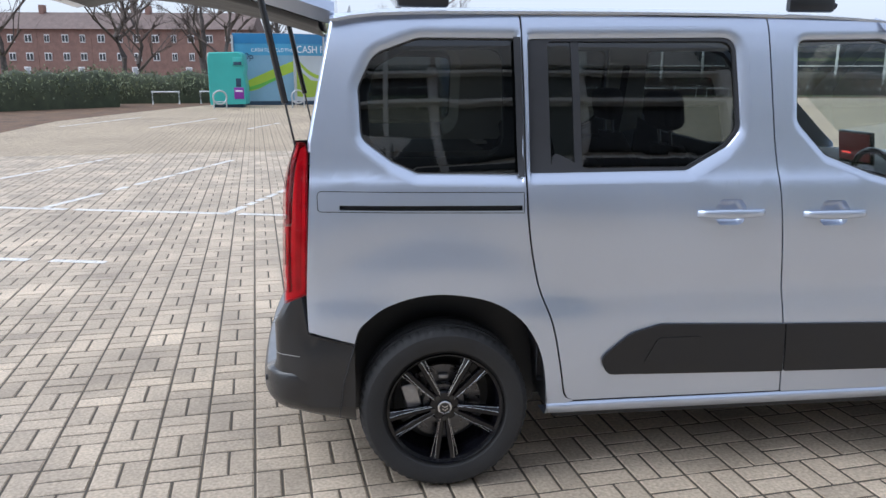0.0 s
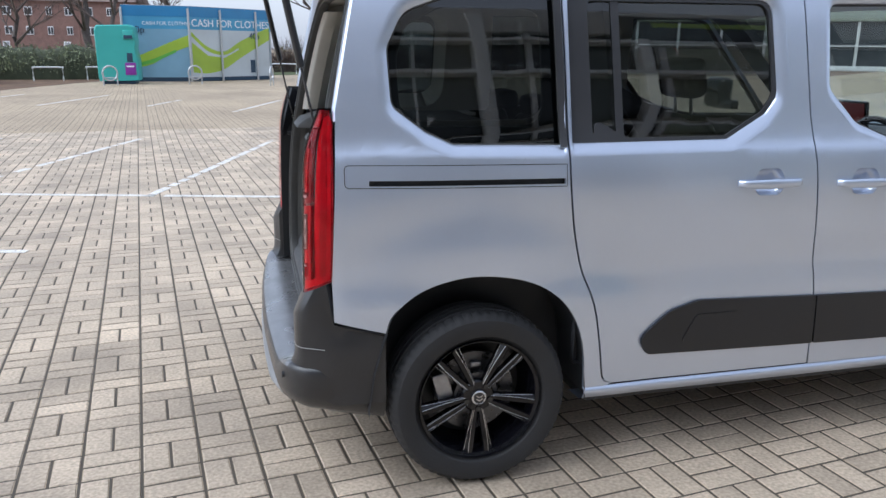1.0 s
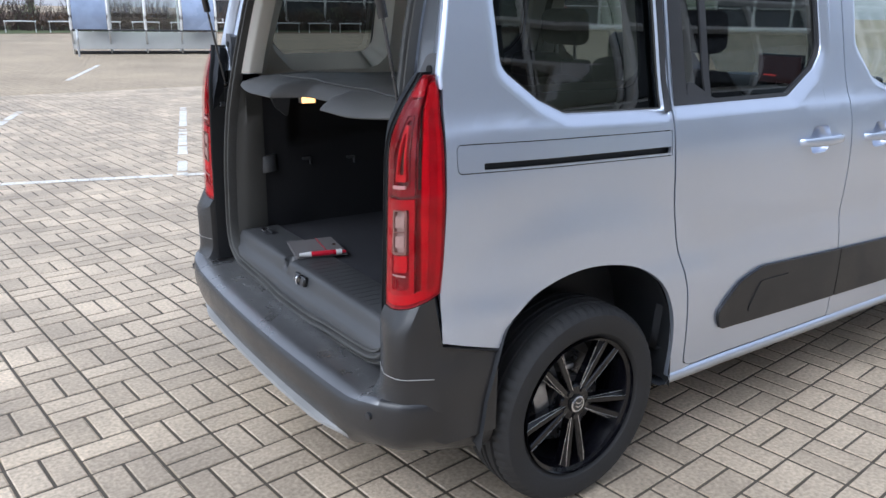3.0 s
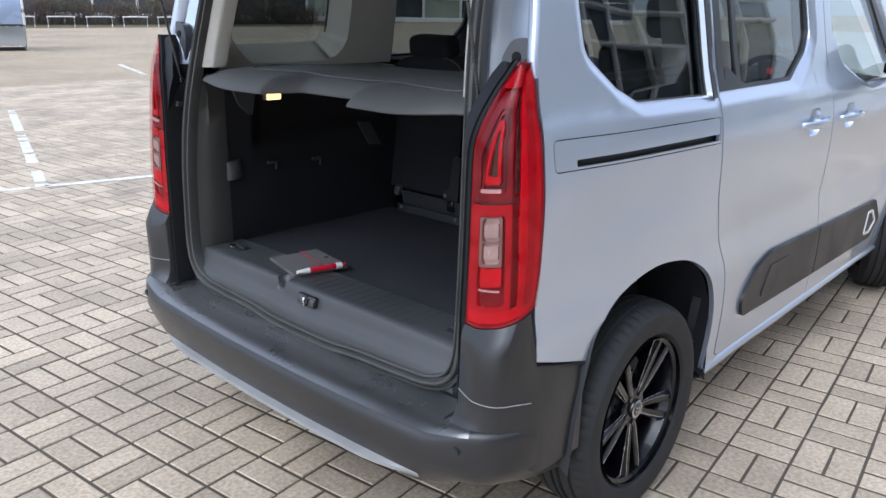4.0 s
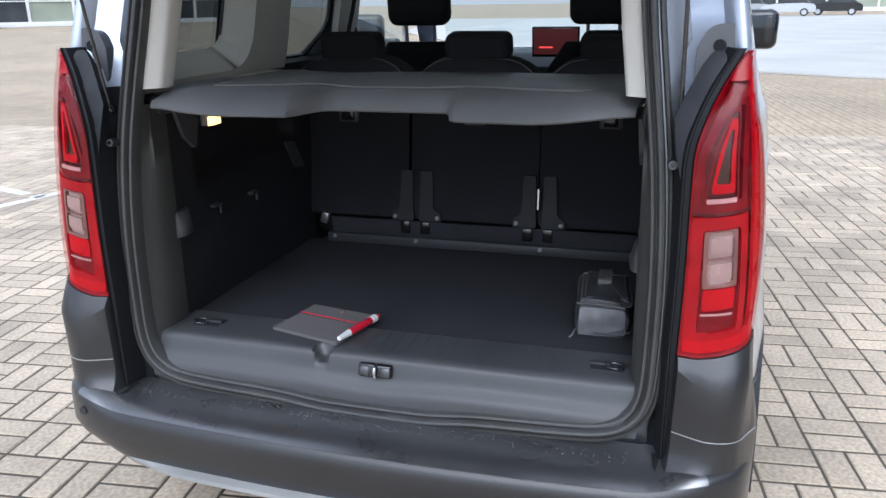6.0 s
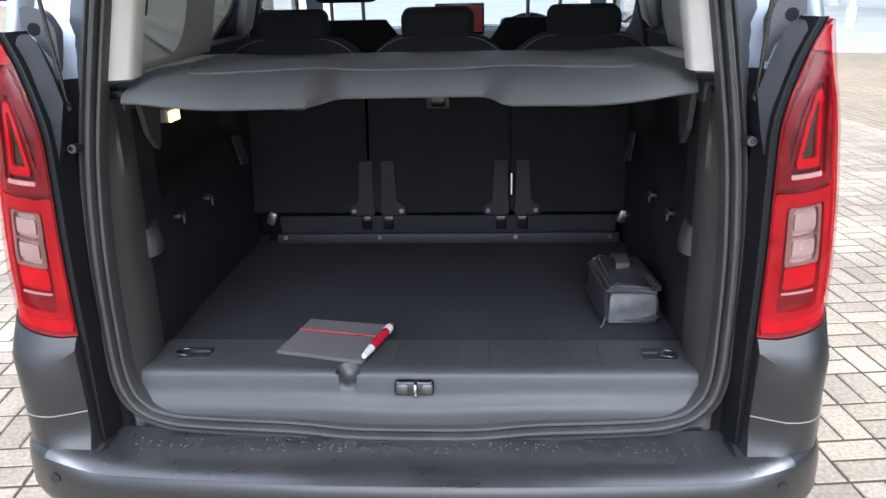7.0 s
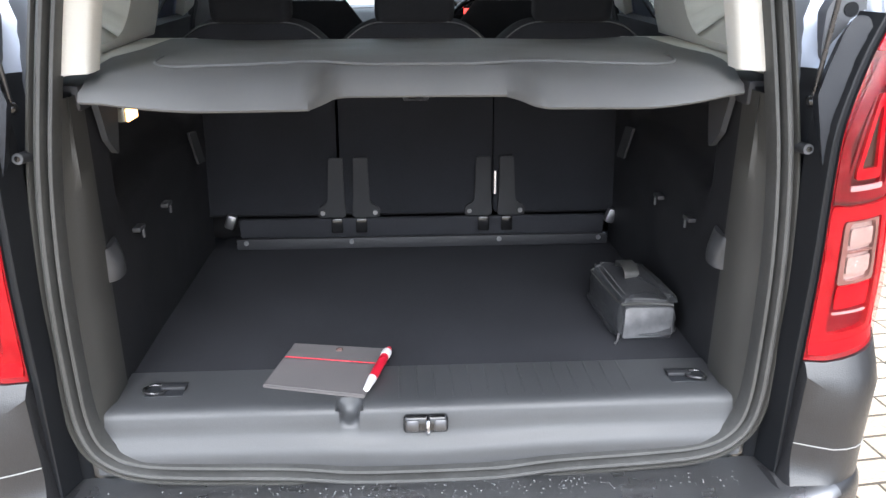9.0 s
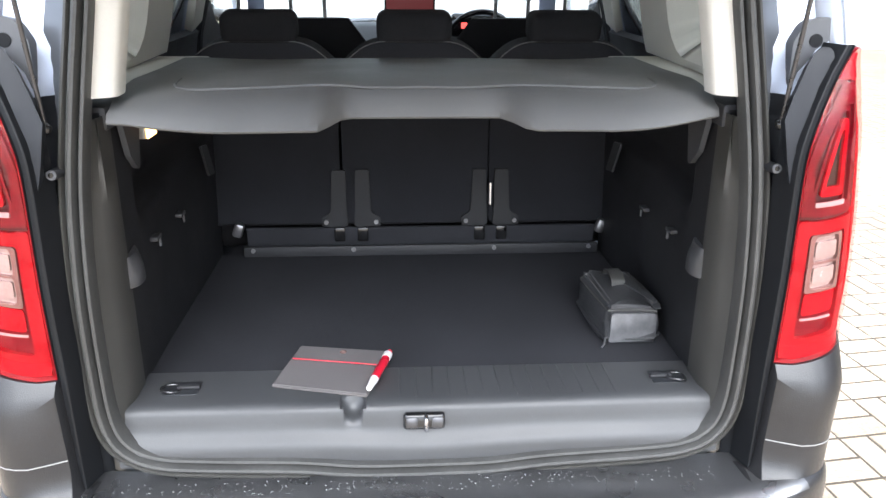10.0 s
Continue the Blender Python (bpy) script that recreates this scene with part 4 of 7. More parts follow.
def plan_in(i):
    t = plan[min(i + 1, len(plan) - 1)] - plan[max(i - 1, 0)]
    return Vector((-t.y, t.x, 0)).normalized() * -1


rings = []
for i, p in enumerate(plan):
    n = plan_in(i)
    if n.dot(Vector((0.3, 0, 0)) - p) < 0:
        n = -n
    on_rear = abs(p.y) < 0.70
    k = min(1, max(0, (0.80 - abs(p.y)) / 0.16))
    k = k * k * (3 - 2 * k)
    top = 0.497 * (1 - k) + 0.470 * k
    ring = [(0.10, 0.275), (0.045, 0.275), (0.025, 0.300), (0.010, 0.335), (0.0, 0.38), (0.0, top - 0.052), (0.004, top - 0.036), (0.012, top - 0.023), (0.027, top - 0.0145), (0.052, top - 0.010)]
    # the lower edge sweeps up round the corner and down again to the wheel arch
    rise = min(1, max(0, (abs(p.y) - 0.58) / 0.20))
    rise = 0.050 * rise * rise * (3 - 2 * rise) * min(1, max(0, (-0.330 - p.x) / 0.24))
    pts = [p + n * (d * (0.3 + 0.7 * k) if i > 4 else d) + Vector((0, 0, z + rise * max(0, (0.40 - z) / 0.125))) for i, (d, z) in enumerate(ring)]
    # the flat shelf runs in to the foot of the opening
    tgt = Vector((-0.520, max(-0.715, min(0.715, p.y * 0.97)), 0.462 + 0.028 * (1 - k)))
    a = pts[-1]
    for f in (0.12, 0.5, 1.0):
        q = a.lerp(tgt, f)
        if f == 0.12:
            q.z = a.z + 0.0030
        if f == 0.5:
            q.z = max(a.z, tgt.z - 0.0015)
        pts.append(q)
    rings.append(pts)
bumper = loft("rear_bumper", rings, PLASTIC, car, "dark grey plastic rear bumper", sharp=50)
step = []
for p, ring in zip(plan, rings):
    if abs(p.y) < 0.80:
        f = min(1.0, (0.80 - abs(p.y)) / 0.08)
        step.append([q + Vector((0, 0, 0.0025 * f - 0.0005)) for q in ring[7:]])
loft("bumper_step", step, WETPLASTIC, bumper, "rain-wet black top of the bumper", sharp=50)
lip = []
for i, p in enumerate(plan):
    if abs(p.y) < 0.64:
        n = plan_in(i)
        if n.dot(Vector((0.3, 0, 0)) - p) < 0:
            n = -n
        f = min(1, (0.64 - abs(p.y)) / 0.16)
        lip.append([p + n * d + Vector((0, 0, z)) for d, z in ((0.016, 0.322), (0.020 - 0.024 * f, 0.316), (0.024 - 0.030 * f, 0.306), (0.036 - 0.024 * f, 0.294 + 0.006 * (1 - f)), (0.06, 0.290))])
loft("bumper_lip", lip, LIPGREY, bumper, "silver-grey lower trim strip", sharp=50)


def plan_y(x):
    """Half width of the bumper at x along its flank."""
    for (xa, ya), (xb, yb) in zip(PLAN, PLAN[1:]):
        if xb <= x <= xa:
            return ya + (yb - ya) * (x - xa) / (xb - xa)
    return PLAN[0][1] if x > PLAN[0][0] else 0.0


def bumper_tower(s):
    """The upright corner of the bumper between the lamp and the wheel arch."""
    top_pts, rings = [], []
    for k in range(17):
        f = k / 16
        if f < 0.45:
            g = f / 0.45
            x = -0.338 + (-0.512 + 0.338) * g
            z1 = 0.600 + 0.036 * min(1, g * 1.05) + (0.142 if g > 0.98 else 0)
            y = half_width(x, 0.62) + 0.004
            tp, yb = (x, y, z1), half_width(x, 0.5) + 0.004
            xb = x
        else:
            u = (f - 0.45) / 0.55
            q = lamp_at(1)(u, 0.0)
            tp = (q[0] - 0.003, abs(q[1]) + 0.002, q[2] - 0.002)
            out = min(1.0, u / 0.30) * min(1.0, 0.35 + (1.02 - u) / 0.40)
            xb, yb = q[0] - 0.004 - 0.034 * out, abs(q[1]) + 0.004
        x0, y0, z0 = tp
        u = max(0.0, (f - 0.45) / 0.55)
        g = 0.5 * min(1.0, max(0.0, (u - 0.50) / 0.30))
        zm = z0 - (0.006 if f < 0.45 else 0.010 + 0.055 * min(1, u / 0.12) * min(1, 0.12 + (1.02 - u) / 0.30))
        yl = yb - 0.004 * min(1.0, u / 0.1)
        flank = 1 - min(1.0, max(0.0, (u - 0.05) / 0.28))
        yl += max(0.0, plan_y(xb) + 0.003 - yl) * flank
        rings.append([(x0 + 0.02, s * (y0 - 0.02), z0), (x0, s * y0, z0), ((x0 + xb) / 2, s * (y0 + yb) / 2, (z0 + zm) / 2), (xb, s * yb, zm - 0.004), (xb, s * (yb + yl) / 2, (zm + 0.535) / 2), (xb, s * yl, 0.535), (xb - 0.006 * g, s * yl, 0.512), (xb - 0.026 * g, s * (yl - 0.004 * g), 0.490), (xb - 0.062 * g, s * (yl - 0.012 * g), 0.470), (xb - 0.062 * g + 0.004 * (1 - flank), s * (yl - 0.012 * g - 0.02 * (1 - flank)), 0.470 - 0.115 * flank)])
    seam = [Vector((r[5][0] - 0.0004, r[5][1] + s * 0.0004, 0.556)) for r in rings[8:]]
    tube("bumper_seam", seam, 0.0013, LIPGREY, bumper, "fine pale seam under the bumper corner", 6)
    last = rings[-1]
    for dx, dy in ((0.016, 0.006), (0.075, 0.010)):
        rings.append([(px + dx, s * (min(abs(py), 0.704) - dy), min(pz, 0.722)) for px, py, pz in last])
    loft("bumper_corner", rings, PLASTIC, bumper, "dark grey bumper corner below the lamp", sharp=28)
    y = 0.755
    cyl("parking_sensor", (-0.655, s * y, 0.436), (-0.6795, s * (y + 0.002), 0.435), 0.011, CHANNEL, bumper, label="round black parking sensor")


for s in (-1, 1):
    bumper_tower(s)

# ---- raised tailgate ----
GATE_PIVOT, GATE_ANGLE = (-0.385, 1.800), 10.0


def gate_at(u, v, lift=0.0):
    """u along the gate from its hinge, v across; lift: off the inner face."""
    ca, sa = math.cos(radians(GATE_ANGLE)), math.sin(radians(GATE_ANGLE))
    bend = 0.055 * math.sin(math.pi * min(1, u / 1.25)) - (0.45 * max(0, u - 0.95) ** 1.6)
    h = lift + bend - 0.02 * (abs(v) / 0.6) ** 3
    return (GATE_PIVOT[0] - u * ca + h * sa * 0.3, v, GATE_PIVOT[1] + u * sa * 1.0 + h)


gate_rings = []
for k in range(19):
    u = 1.30 * k / 18
    w = 0.56 + 0.10 * min(1, u / 0.5) - 0.03 * max(0, u - 1.1)
    prof_g = [(-w, 0.015), (-w * 0.93, -0.035), (-w * 0.5, -0.045), (w * 0.5, -0.045), (w * 0.93, -0.035), (w, 0.015), (w * 0.97, 0.05), (w * 0.6, 0.075), (0, 0.082), (-w * 0.6, 0.075), (-w * 0.97, 0.05)]
    gate_rings.append([gate_at(u, v, h) for v, h in prof_g])
gate = loft("tailgate", gate_rings, PAINT, car, "silver tailgate raised on its gas struts", closed=True, caps=True, sharp=40)
inner = []
for k in range(15):
    u = 0.06 + 1.16 * k / 14
    w = 0.50 + 0.10 * min(1, u / 0.5)
    inner.append([gate_at(u, v, h) for v, h in ((-w, -0.040), (-w * 0.95, -0.058), (-w * 0.5, -0.066), (0, -0.068), (w * 0.5, -0.066), (w * 0.95, -0.058), (w, -0.040))])
loft("tailgate_lining", inner, DARKTRIM, gate, "dark tailgate lining", sharp=40)
box("tailgate_latch", gate_at(1.20, 0, -0.075), (0.06, 0.10, 0.03), GLOSSBLACK, gate, 0.006)
tube("pull_strap", [gate_at(1.02, -0.42, -0.05), gate_at(1.04, -0.42, -0.10), gate_at(1.08, -0.42, -0.11), gate_at(1.10, -0.42, -0.05)], 0.012, PLASTIC, gate, "black pull strap")

# ---- boot ----
panel("boot_floor", [(-0.36, -0.615), (0.405, -0.605), (0.405, 0.605), (-0.36, 0.615)], lambda x, y: (x, y, 0.598), CARPET, car, "dark boot carpet", depth=0.01, step=0.2, out=(0, 0, 1))
rings = []
NOTCH = 0.147
sill_ys = sorted({round(-0.628 + 1.256 * k / 60, 4) for k in range(61)} | {round(NOTCH + 0.0017 * k, 4) for k in range(-18, 19)})
for y in sill_ys:
    dip = 0.010 * math.exp(-((y - 0.0) / 0.16) ** 2)
    n, m = (math.sqrt(max(0.0, 1 - ((y - NOTCH) / w) ** 2)) for w in (0.027, 0.019))
    pts = [(-0.352, 0.6035), (-0.440, 0.6045), (-0.476 + 0.004 * n, 0.6045 - 0.001 * n), (-0.490 + 0.014 * n, 0.604 - 0.010 * n), (-0.503 + 0.022 * n, 0.601 - 0.020 * n), (-0.509 + 0.018 * m, 0.594 - 0.022 * m), (-0.512 + 0.006 * m, 0.588 - 0.016 * m), (-0.5165 + 0.001 * m, 0.572 - 0.004 * m),
           (-0.520, 0.560), (-0.526, 0.548), (-0.538, 0.538), (-0.548, 0.520), (-0.545, 0.490)]
    rings.append([(x, y * (1.012 if z > 0.57 else 1.0), z - (dip if z < 0.555 else 0)) for x, z in pts])
sill = loft("boot_sill", rings, SILL, car, "grey plastic boot sill trim with a finger notch", sharp=48)
ca = bmesh.new()
add_box(ca, (-0.522, 0, 0.571), (0.022, 0.088, 0.036), 0.008, (0, 15, 0), 3)
catch = part("latch_plate", ca, GLOSSBLACK, sill, "black tailgate latch plate")
tube("latch_pin", smooth([(-0.526, -0.004, 0.586), (-0.540, -0.004, 0.584), (-0.543, -0.004, 0.570), (-0.540, -0.004, 0.558), (-0.528, -0.004, 0.556)], 4), 0.0045, BRIGHT, catch, "bright steel latch loop", 8)
for d in (-0.028, 0.026):
    box("latch_cover", (-0.531, d, 0.571), (0.010, 0.026, 0.024), DARKSTEEL, catch, 0.004, (0, 15, 0), label="dark latch cover")
for k in range(14):
    y = 0.05 - 0.036 * k
    box("sill_rib", (-0.42, y, 0.6050), (0.125, 0.004, 0.0009), SILL, sill, 0.0004)


def tie_down(s):
    eye = box("tie_down", (-0.425, s * 0.535 - 0.014, 0.604), (0.055, 0.075, 0.004), CHANNEL, car, 0.002, label="folding tie-down eye in the sill")
    tube("tie_ring", smooth([(-0.44, s * 0.555 - 0.014 - 0.018, 0.607), (-0.452, s * 0.555 - 0.014, 0.612), (-0.44, s * 0.555 - 0.014 + 0.02, 0.611), (-0.415, s * 0.555 - 0.014 + 0.016, 0.608), (-0.415, s * 0.555 - 0.014 - 0.014, 0.607)], 4, True), 0.0035, DARKSTEEL, eye, "dark steel ring", 8, True)
    box("tie_bar", (-0.425, s * 0.52 - 0.014, 0.610), (0.016, 0.05, 0.008), PILLAR, eye, 0.003)


for s in (-1, 1):
    tie_down(s)


def boot_side(s):
    """Dark lining of the load space with ledge, pocket, hooks and catches."""
    def lining(x, z):
        dent = 0.030 * max(0, 1 - ((x - 0.02) / 0.30) ** 2) * max(0, 1 - ((z - 0.99) / 0.14) ** 2)
        return (x, s * (0.612 + 0.02 * (z - 0.6) * -0.3 + dent + 0.03 * max(0, x - 0.1) * -0.3), z)
    def hollow(x, z):
        """Wheel housing below, hollow pocket above it."""
        x0, y0, z0 = lining(x, z)
        k = min(1.0, max(0.0, (x + 0.30) / 0.10)) * min(1.0, max(0.0, (0.36 - x) / 0.08)) * min(1.0, max(0.0, (z - 0.925 - 0.10 * (x + 0.2)) / 0.05)) * min(1.0, max(0.0, (1.15 - z) / 0.05))
        return (x0, y0 + s * 0.045 * k * k * (3 - 2 * k), z0)
    lin = panel("boot_lining", rounded([(-0.452, 0.585), (0.44, 0.585), (0.44, 1.205), (-0.430, 1.205)]), hollow, LINING, car, "dark plastic boot side lining", depth=0.02, step=0.025, out=(0, -s, 0))
    # flange facing the rear, between lining and seal
    rings = []
    loop = [p for p in contour(-0.006, 0.018) if p.y * s > 0.3 and 0.57 < p.z < 1.235]
    loop.sort(key=lambda p: p.z)
    for p in loop:
        k = min(1, max(0, (p.z - 0.60) / 0.06))
        rings.append([(p.x, p.y, p.z), (p.x + 0.012, p.y - s * 0.006, p.z), (p.x + 0.040, s * (0.6065 + 0.45 * max(0.0, abs(p.y) - 0.6125)), p.z), (-0.462, s * (0.6065 - 0.006 * (p.z - 0.6)), p.z), (-0.395, s * (0.6075 - 0.006 * (p.z - 0.6)), p.z)])
    loft("lining_flange", rings, FLANGE, lin, "grey edge of the lining beside the seal", sharp=50)
    # shelf ledge
    ledge = bmesh.new()
    add_box(ledge, (0.055, s * 0.660, 1.206), (0.71, 0.15, 0.016), 0.005)
    part("shelf_ledge", ledge, BEIGE, lin, "pale ledge beside the parcel shelf")
    box("ledge_end", (-0.365, s * 0.630, 1.192), (0.13, 0.07, 0.05), DARKTRIM, lin, 0.012)
    for x, z in ((-0.21, 0.878), (0.0, 0.866)):
        h = box("bag_hook", (x, s * 0.604, z), (0.038, 0.018, 0.010), CLIPGREY, lin, 0.002, label="small grey hook")
        box("hook_tip", (x + 0.014, s * 0.600, z - 0.014), (0.007, 0.006, 0.026), GREYCLIP, h, 0.002)
    rings = []
    for k in range(9):
        f = k / 8
        r = 0.006 + 0.019 * math.sin(math.pi * min(1.0, 0.15 + 0.85 * f) * 0.62)
        rings.append([(-0.375 + (0.030 + 0.004 * f) * math.cos(q), s * (0.609 - r * max(0.0, math.sin(q))), 0.905 - 0.066 * f + 0.004 * math.cos(q)) for q in (math.pi * j / 10 for j in range(11))])
    loft("strap_clip", rings, CLIPGREY, lin, "rounded grey strap clip", caps=True, sharp=50)
    panel("pocket_flap", rounded([(-0.385, 1.186, 0.01), (-0.345, 1.10, 0.02), (-0.292, 1.056, 0.01), (-0.275, 1.175, 0.01)]), lambda x, z: (x, s * (0.592 - 0.05 * (z - 1.05)), z), SILL, lin, "grey slanted flap of the side pocket", depth=0.012, step=0.05, out=(0, -s, 0))
    panel("release_strap", rounded([(0.20, 0.995, 0.004), (0.27, 0.985, 0.004), (0.335, 0.885, 0.004), (0.265, 0.895, 0.004)]), lambda x, z: (x, s * 0.585, z), SILL, lin, "grey webbing strap", depth=0.006, step=0.1, out=(0, -s, 0))
    # pale trim round the quarter window and on the rear pillar
    hole = inset(QUARTER_OPENING, -0.042)

    def trim(x, z):
        return (x, s * (half_width(x, z) - 0.142), z)
    panel("pillar_trim", rounded([(-0.36, 1.213), (0.53, 1.213), (0.50, 1.735), (-0.345, 1.735), (-0.32, 1.55)]), trim, BEIGE, car, "pale grey trim round the rear side window", holes=(hole,), depth=0.045, hole_depth=0.100, ledge=0.040, step=0.06, out=(0, -s, 0))
    tube("trim_edge", [(x, s * (half_width(x, z) - 0.040), z) for x, z in QUARTER_OPENING], 0.005, RUBBER, car, "black edge of the window trim", 6, True)
    rings = []
    loop = [p for p in contour(-0.006, 0.018) if p.y * s > 0.3 and 1.205 < p.z < 1.70]
    loop.sort(key=lambda p: p.z)
    for p in loop:
        k = max(0.0, 1 - (p.z - 1.212) / 0.03)
        rings.append([(p.x, p.y, p.z - 0.012 * k), (p.x + 0.006, p.y - s * 0.006, p.z - 0.010 * k), (p.x + 0.018, p.y - s * 0.040, p.z), (p.x + 0.030, p.y - s * 0.048, p.z), (p.x + 0.075, p.y - s * 0.046, p.z), (p.x + 0.16, s * (half_width(-0.3, p.z) - 0.115), p.z)])
    loft("rear_pillar_trim", rings, BEIGE, car, "pale rear pillar trim", sharp=50)


for s in (-1, 1):
    boot_side(s)
lampbox = box("boot_lamp", (-0.20, 0.600, 1.128), (0.075, 0.020, 0.034), CLEARLENS, car, 0.004, label="lit boot lamp")
box("boot_lamp_lens", (-0.20, 0.588, 1.124), (0.060, 0.006, 0.026), LAMPGLOW, lampbox, 0.002, label="glowing warm lens")

# ---- parcel shelf ----


def shelf_edge(y):
    """Rear edge of the shelf: two lobes with a shallow bay between them."""
    a = abs(y + 0.005)
    k = min(1, max(0, (a - 0.150) / 0.055))
    k = k * k * (3 - 2 * k)
    return -0.408 - 0.125 * k + 0.10 * max(0, (a - 0.36) / 0.24) ** 2 * (0.45 if y > 0 else 1.0)


rings = []
for k in range(61):
    f = -1 + k / 30
    y = 0.585 * f
    xe = shelf_edge(y)
    a = abs(y + 0.005)
    lobe = min(1, max(0, (a - 0.150) / 0.055))
    dome = 0.012 * (1 - (y / 0.62) ** 2)
    slope = min(1, max(0, (0.585 - abs(y)) / 0.04))
    pts = []
    d = xe + 0.20
    for x, z in ((0.31, 1.208), (0.05, 1.223), (-0.20, 1.235), (-0.20 + 0.35 * d, 1.235), (-0.20 + 0.70 * d, 1.228), (-0.20 + 0.86 * d, 1.215), (-0.20 + 0.96 * d, 1.198), (xe, 1.184), (xe + 0.004, 1.180), (xe + 0.03, 1.196), (-0.25, 1.212), (0.31, 1.196)):
        wide = 0.575 + 0.055 * min(1, max(0, (x + 0.50) / 0.45))
        lift = 0.016 * max(0.0, (abs(y) - 0.36) / 0.22) ** 1.5 * (1 if z < 1.21 else 0.2)
        pts.append((x, wide * f, z + dome * (1 if z > 1.2 else 0.5) - 0.004 * (1 - slope) + lift))
    rings.append(pts)
shelf = loft("parcel_shelf", rings, SHELF, car, "dark grey moulded parcel shelf", closed=True, caps=True, sharp=55)


def shelf_top(x, y):
    d = shelf_edge(y) + 0.20
    z = curve_fn([(0.20 + 0.86 * d, 1.215), (0.20 + 0.70 * d, 1.228), (0.20 + 0.35 * d, 1.235), (0.20, 1.235), (0.45, 1.223)])(x + 0.40)
    return (x, y, z + 0.012 * (1 - (y / 0.62) ** 2) + 0.001)


for sg in (-1, 1):
    pts = [shelf_top(x, sg * y) for x, y in ((-0.24, 0.500), (-0.31, 0.494), (-0.355, 0.475), (-0.378, 0.44), (-0.380, 0.39), (-0.376, 0.31), (-0.366, 0.24), (-0.356, 0.18), (-0.352, 0.10), (-0.352, 0.0))]
    tube("shelf_crease", smooth(pts, 5), 0.0030, SHELF, shelf, "", 8)

# ---- seats ----


def rear_seat(y, w, group):
    """A single rear seat seen from the boot: hard back, hinges and headrest."""
    def back(u, v):
        lean = 0.405 + 0.13 * (v - 0.66)
        return (lean, y + u, v)
    top = 1.246
    outline = rounded([(-w, 0.695, 0.02), (w, 0.695, 0.02), (w, top - 0.075, 0.08), (w * 0.62, top, 0.16), (-w * 0.62, top, 0.16), (-w, top - 0.075, 0.08)])
    seat = panel("rear_seat_back", outline, back, SEATBACK, car, "dark folding rear seat back", depth=0.10, step=0.1, out=(-1, 0, 0))
    rings = []
    for p in outline:
        u, z = p
        c = Vector(back(u, z))
        rings.append([c + Vector((dx, dy * (1 if u > 0 else -1) * 0, dz)) for dx, dy, dz in ((0.0, 0, 0), (-0.006, 0, 0.002), (0.004, 0, 0.006), (0.06, 0, 0.012), (0.12, 0, 0.006), (0.14, 0, -0.02))])
    loft("seat_cover", rings, FABRIC, seat, "dark woven seat cover", around=True, sharp=60)
    tube("piping", [Vector(back(u, z)) + Vector((-0.004, 0, 0.003)) for u, z in outline if z > 0.9], 0.0020, PIPING, seat, "grey piping", 6)
    front = [[Vector(back(u, z)) + Vector((dx, 0, 0)) for dx in (0.10, 0.15)] for u, z in outline]
    loft("backrest", front, FABRIC, seat, around=True)
    panel("backrest_face", inset(outline, 0.01), lambda u, v: (0.555 + 0.13 * (v - 0.66) + 0.03 * math.cos(u / w * 1.3), y + u, v), FABRIC, seat, "", depth=0.02, step=0.1, out=(1, 0, 0))
    box("cushion", (0.78, y, 0.66), (0.50, 2 * w - 0.02, 0.16), FABRIC, seat, 0.05, (0, -4, 0), seg=3)
    hr = bmesh.new()
    add_box(hr, (0.510, y, 1.290), (0.095, 0.228, 0.094), 0.030, (0, -8, 0), 5)
    h = part("headrest", hr, FABRIC, seat, "dark fabric headrest", 60)
    for d in (-0.05, 0.05):
        cyl("headrest_post", (0.505, y + d, 1.22), (0.51, y + d, 1.29), 0.006, STEEL, h)
    box("seat_lock", (0.449, y, 1.055), (0.02, 0.075, 0.050), SILL, seat, 0.006, (0, -8, 0), label="grey seat-back lock")
    box("lock_slot", (0.438, y, 1.055), (0.012, 0.045, 0.034), GLOSSBLACK, seat, 0.003, (0, -8, 0))
    return seat


for y in (0.453, -0.010, -0.467):
    rear_seat(y, 0.228, "rear seats")
for y, e in ((0.230, 1), (0.158, -1), (-0.209, 1), (-0.279, -1)):
    # a tapered plate widening to a bolted foot on one side
    plate = rounded([(y - 0.021, 0.868, 0.006), (y + 0.021, 0.868, 0.006), (y + 0.023 + (0.004 if e > 0 else 0), 0.735, 0.02), (y + 0.026 + (0.030 if e > 0 else 0), 0.718, 0.012), (y + 0.026 + (0.030 if e > 0 else 0), 0.692, 0.008),
                     (y - 0.026 - (0.030 if e < 0 else 0), 0.692, 0.008), (y - 0.026 - (0.030 if e < 0 else 0), 0.718, 0.012), (y - 0.023 - (0.004 if e < 0 else 0), 0.735, 0.02)])
    hinge = panel("seat_hinge", plate, lambda u, v: (0.398 + 0.12 * (v - 0.70), u, v), LINING, car, "dark seat hinge bracket", depth=0.018, step=0.05, out=(-1, 0, 0))
    cyl("hinge_bolt", (0.400, y + e * 0.042, 0.706), (0.393, y + e * 0.042, 0.706), 0.007, STEEL, hinge)
    box("hinge_hook", (0.388, y, 0.670), (0.02, 0.034, 0.045), GLOSSBLACK, hinge, 0.004)
cyl("belt_buckle", (0.395, -0.243, 0.76), (0.40, -0.243, 0.83), 0.008, BRIGHT, car, label="bright seat-belt stalk")
flap = bmesh.new()
add_box(flap, (0.400, -0.03, 0.650), (0.012, 1.10, 0.085), 0.004, (0, -12, 0))
fl = part("floor_flap", flap, CARPET, car, "dark flap under the seat backs")
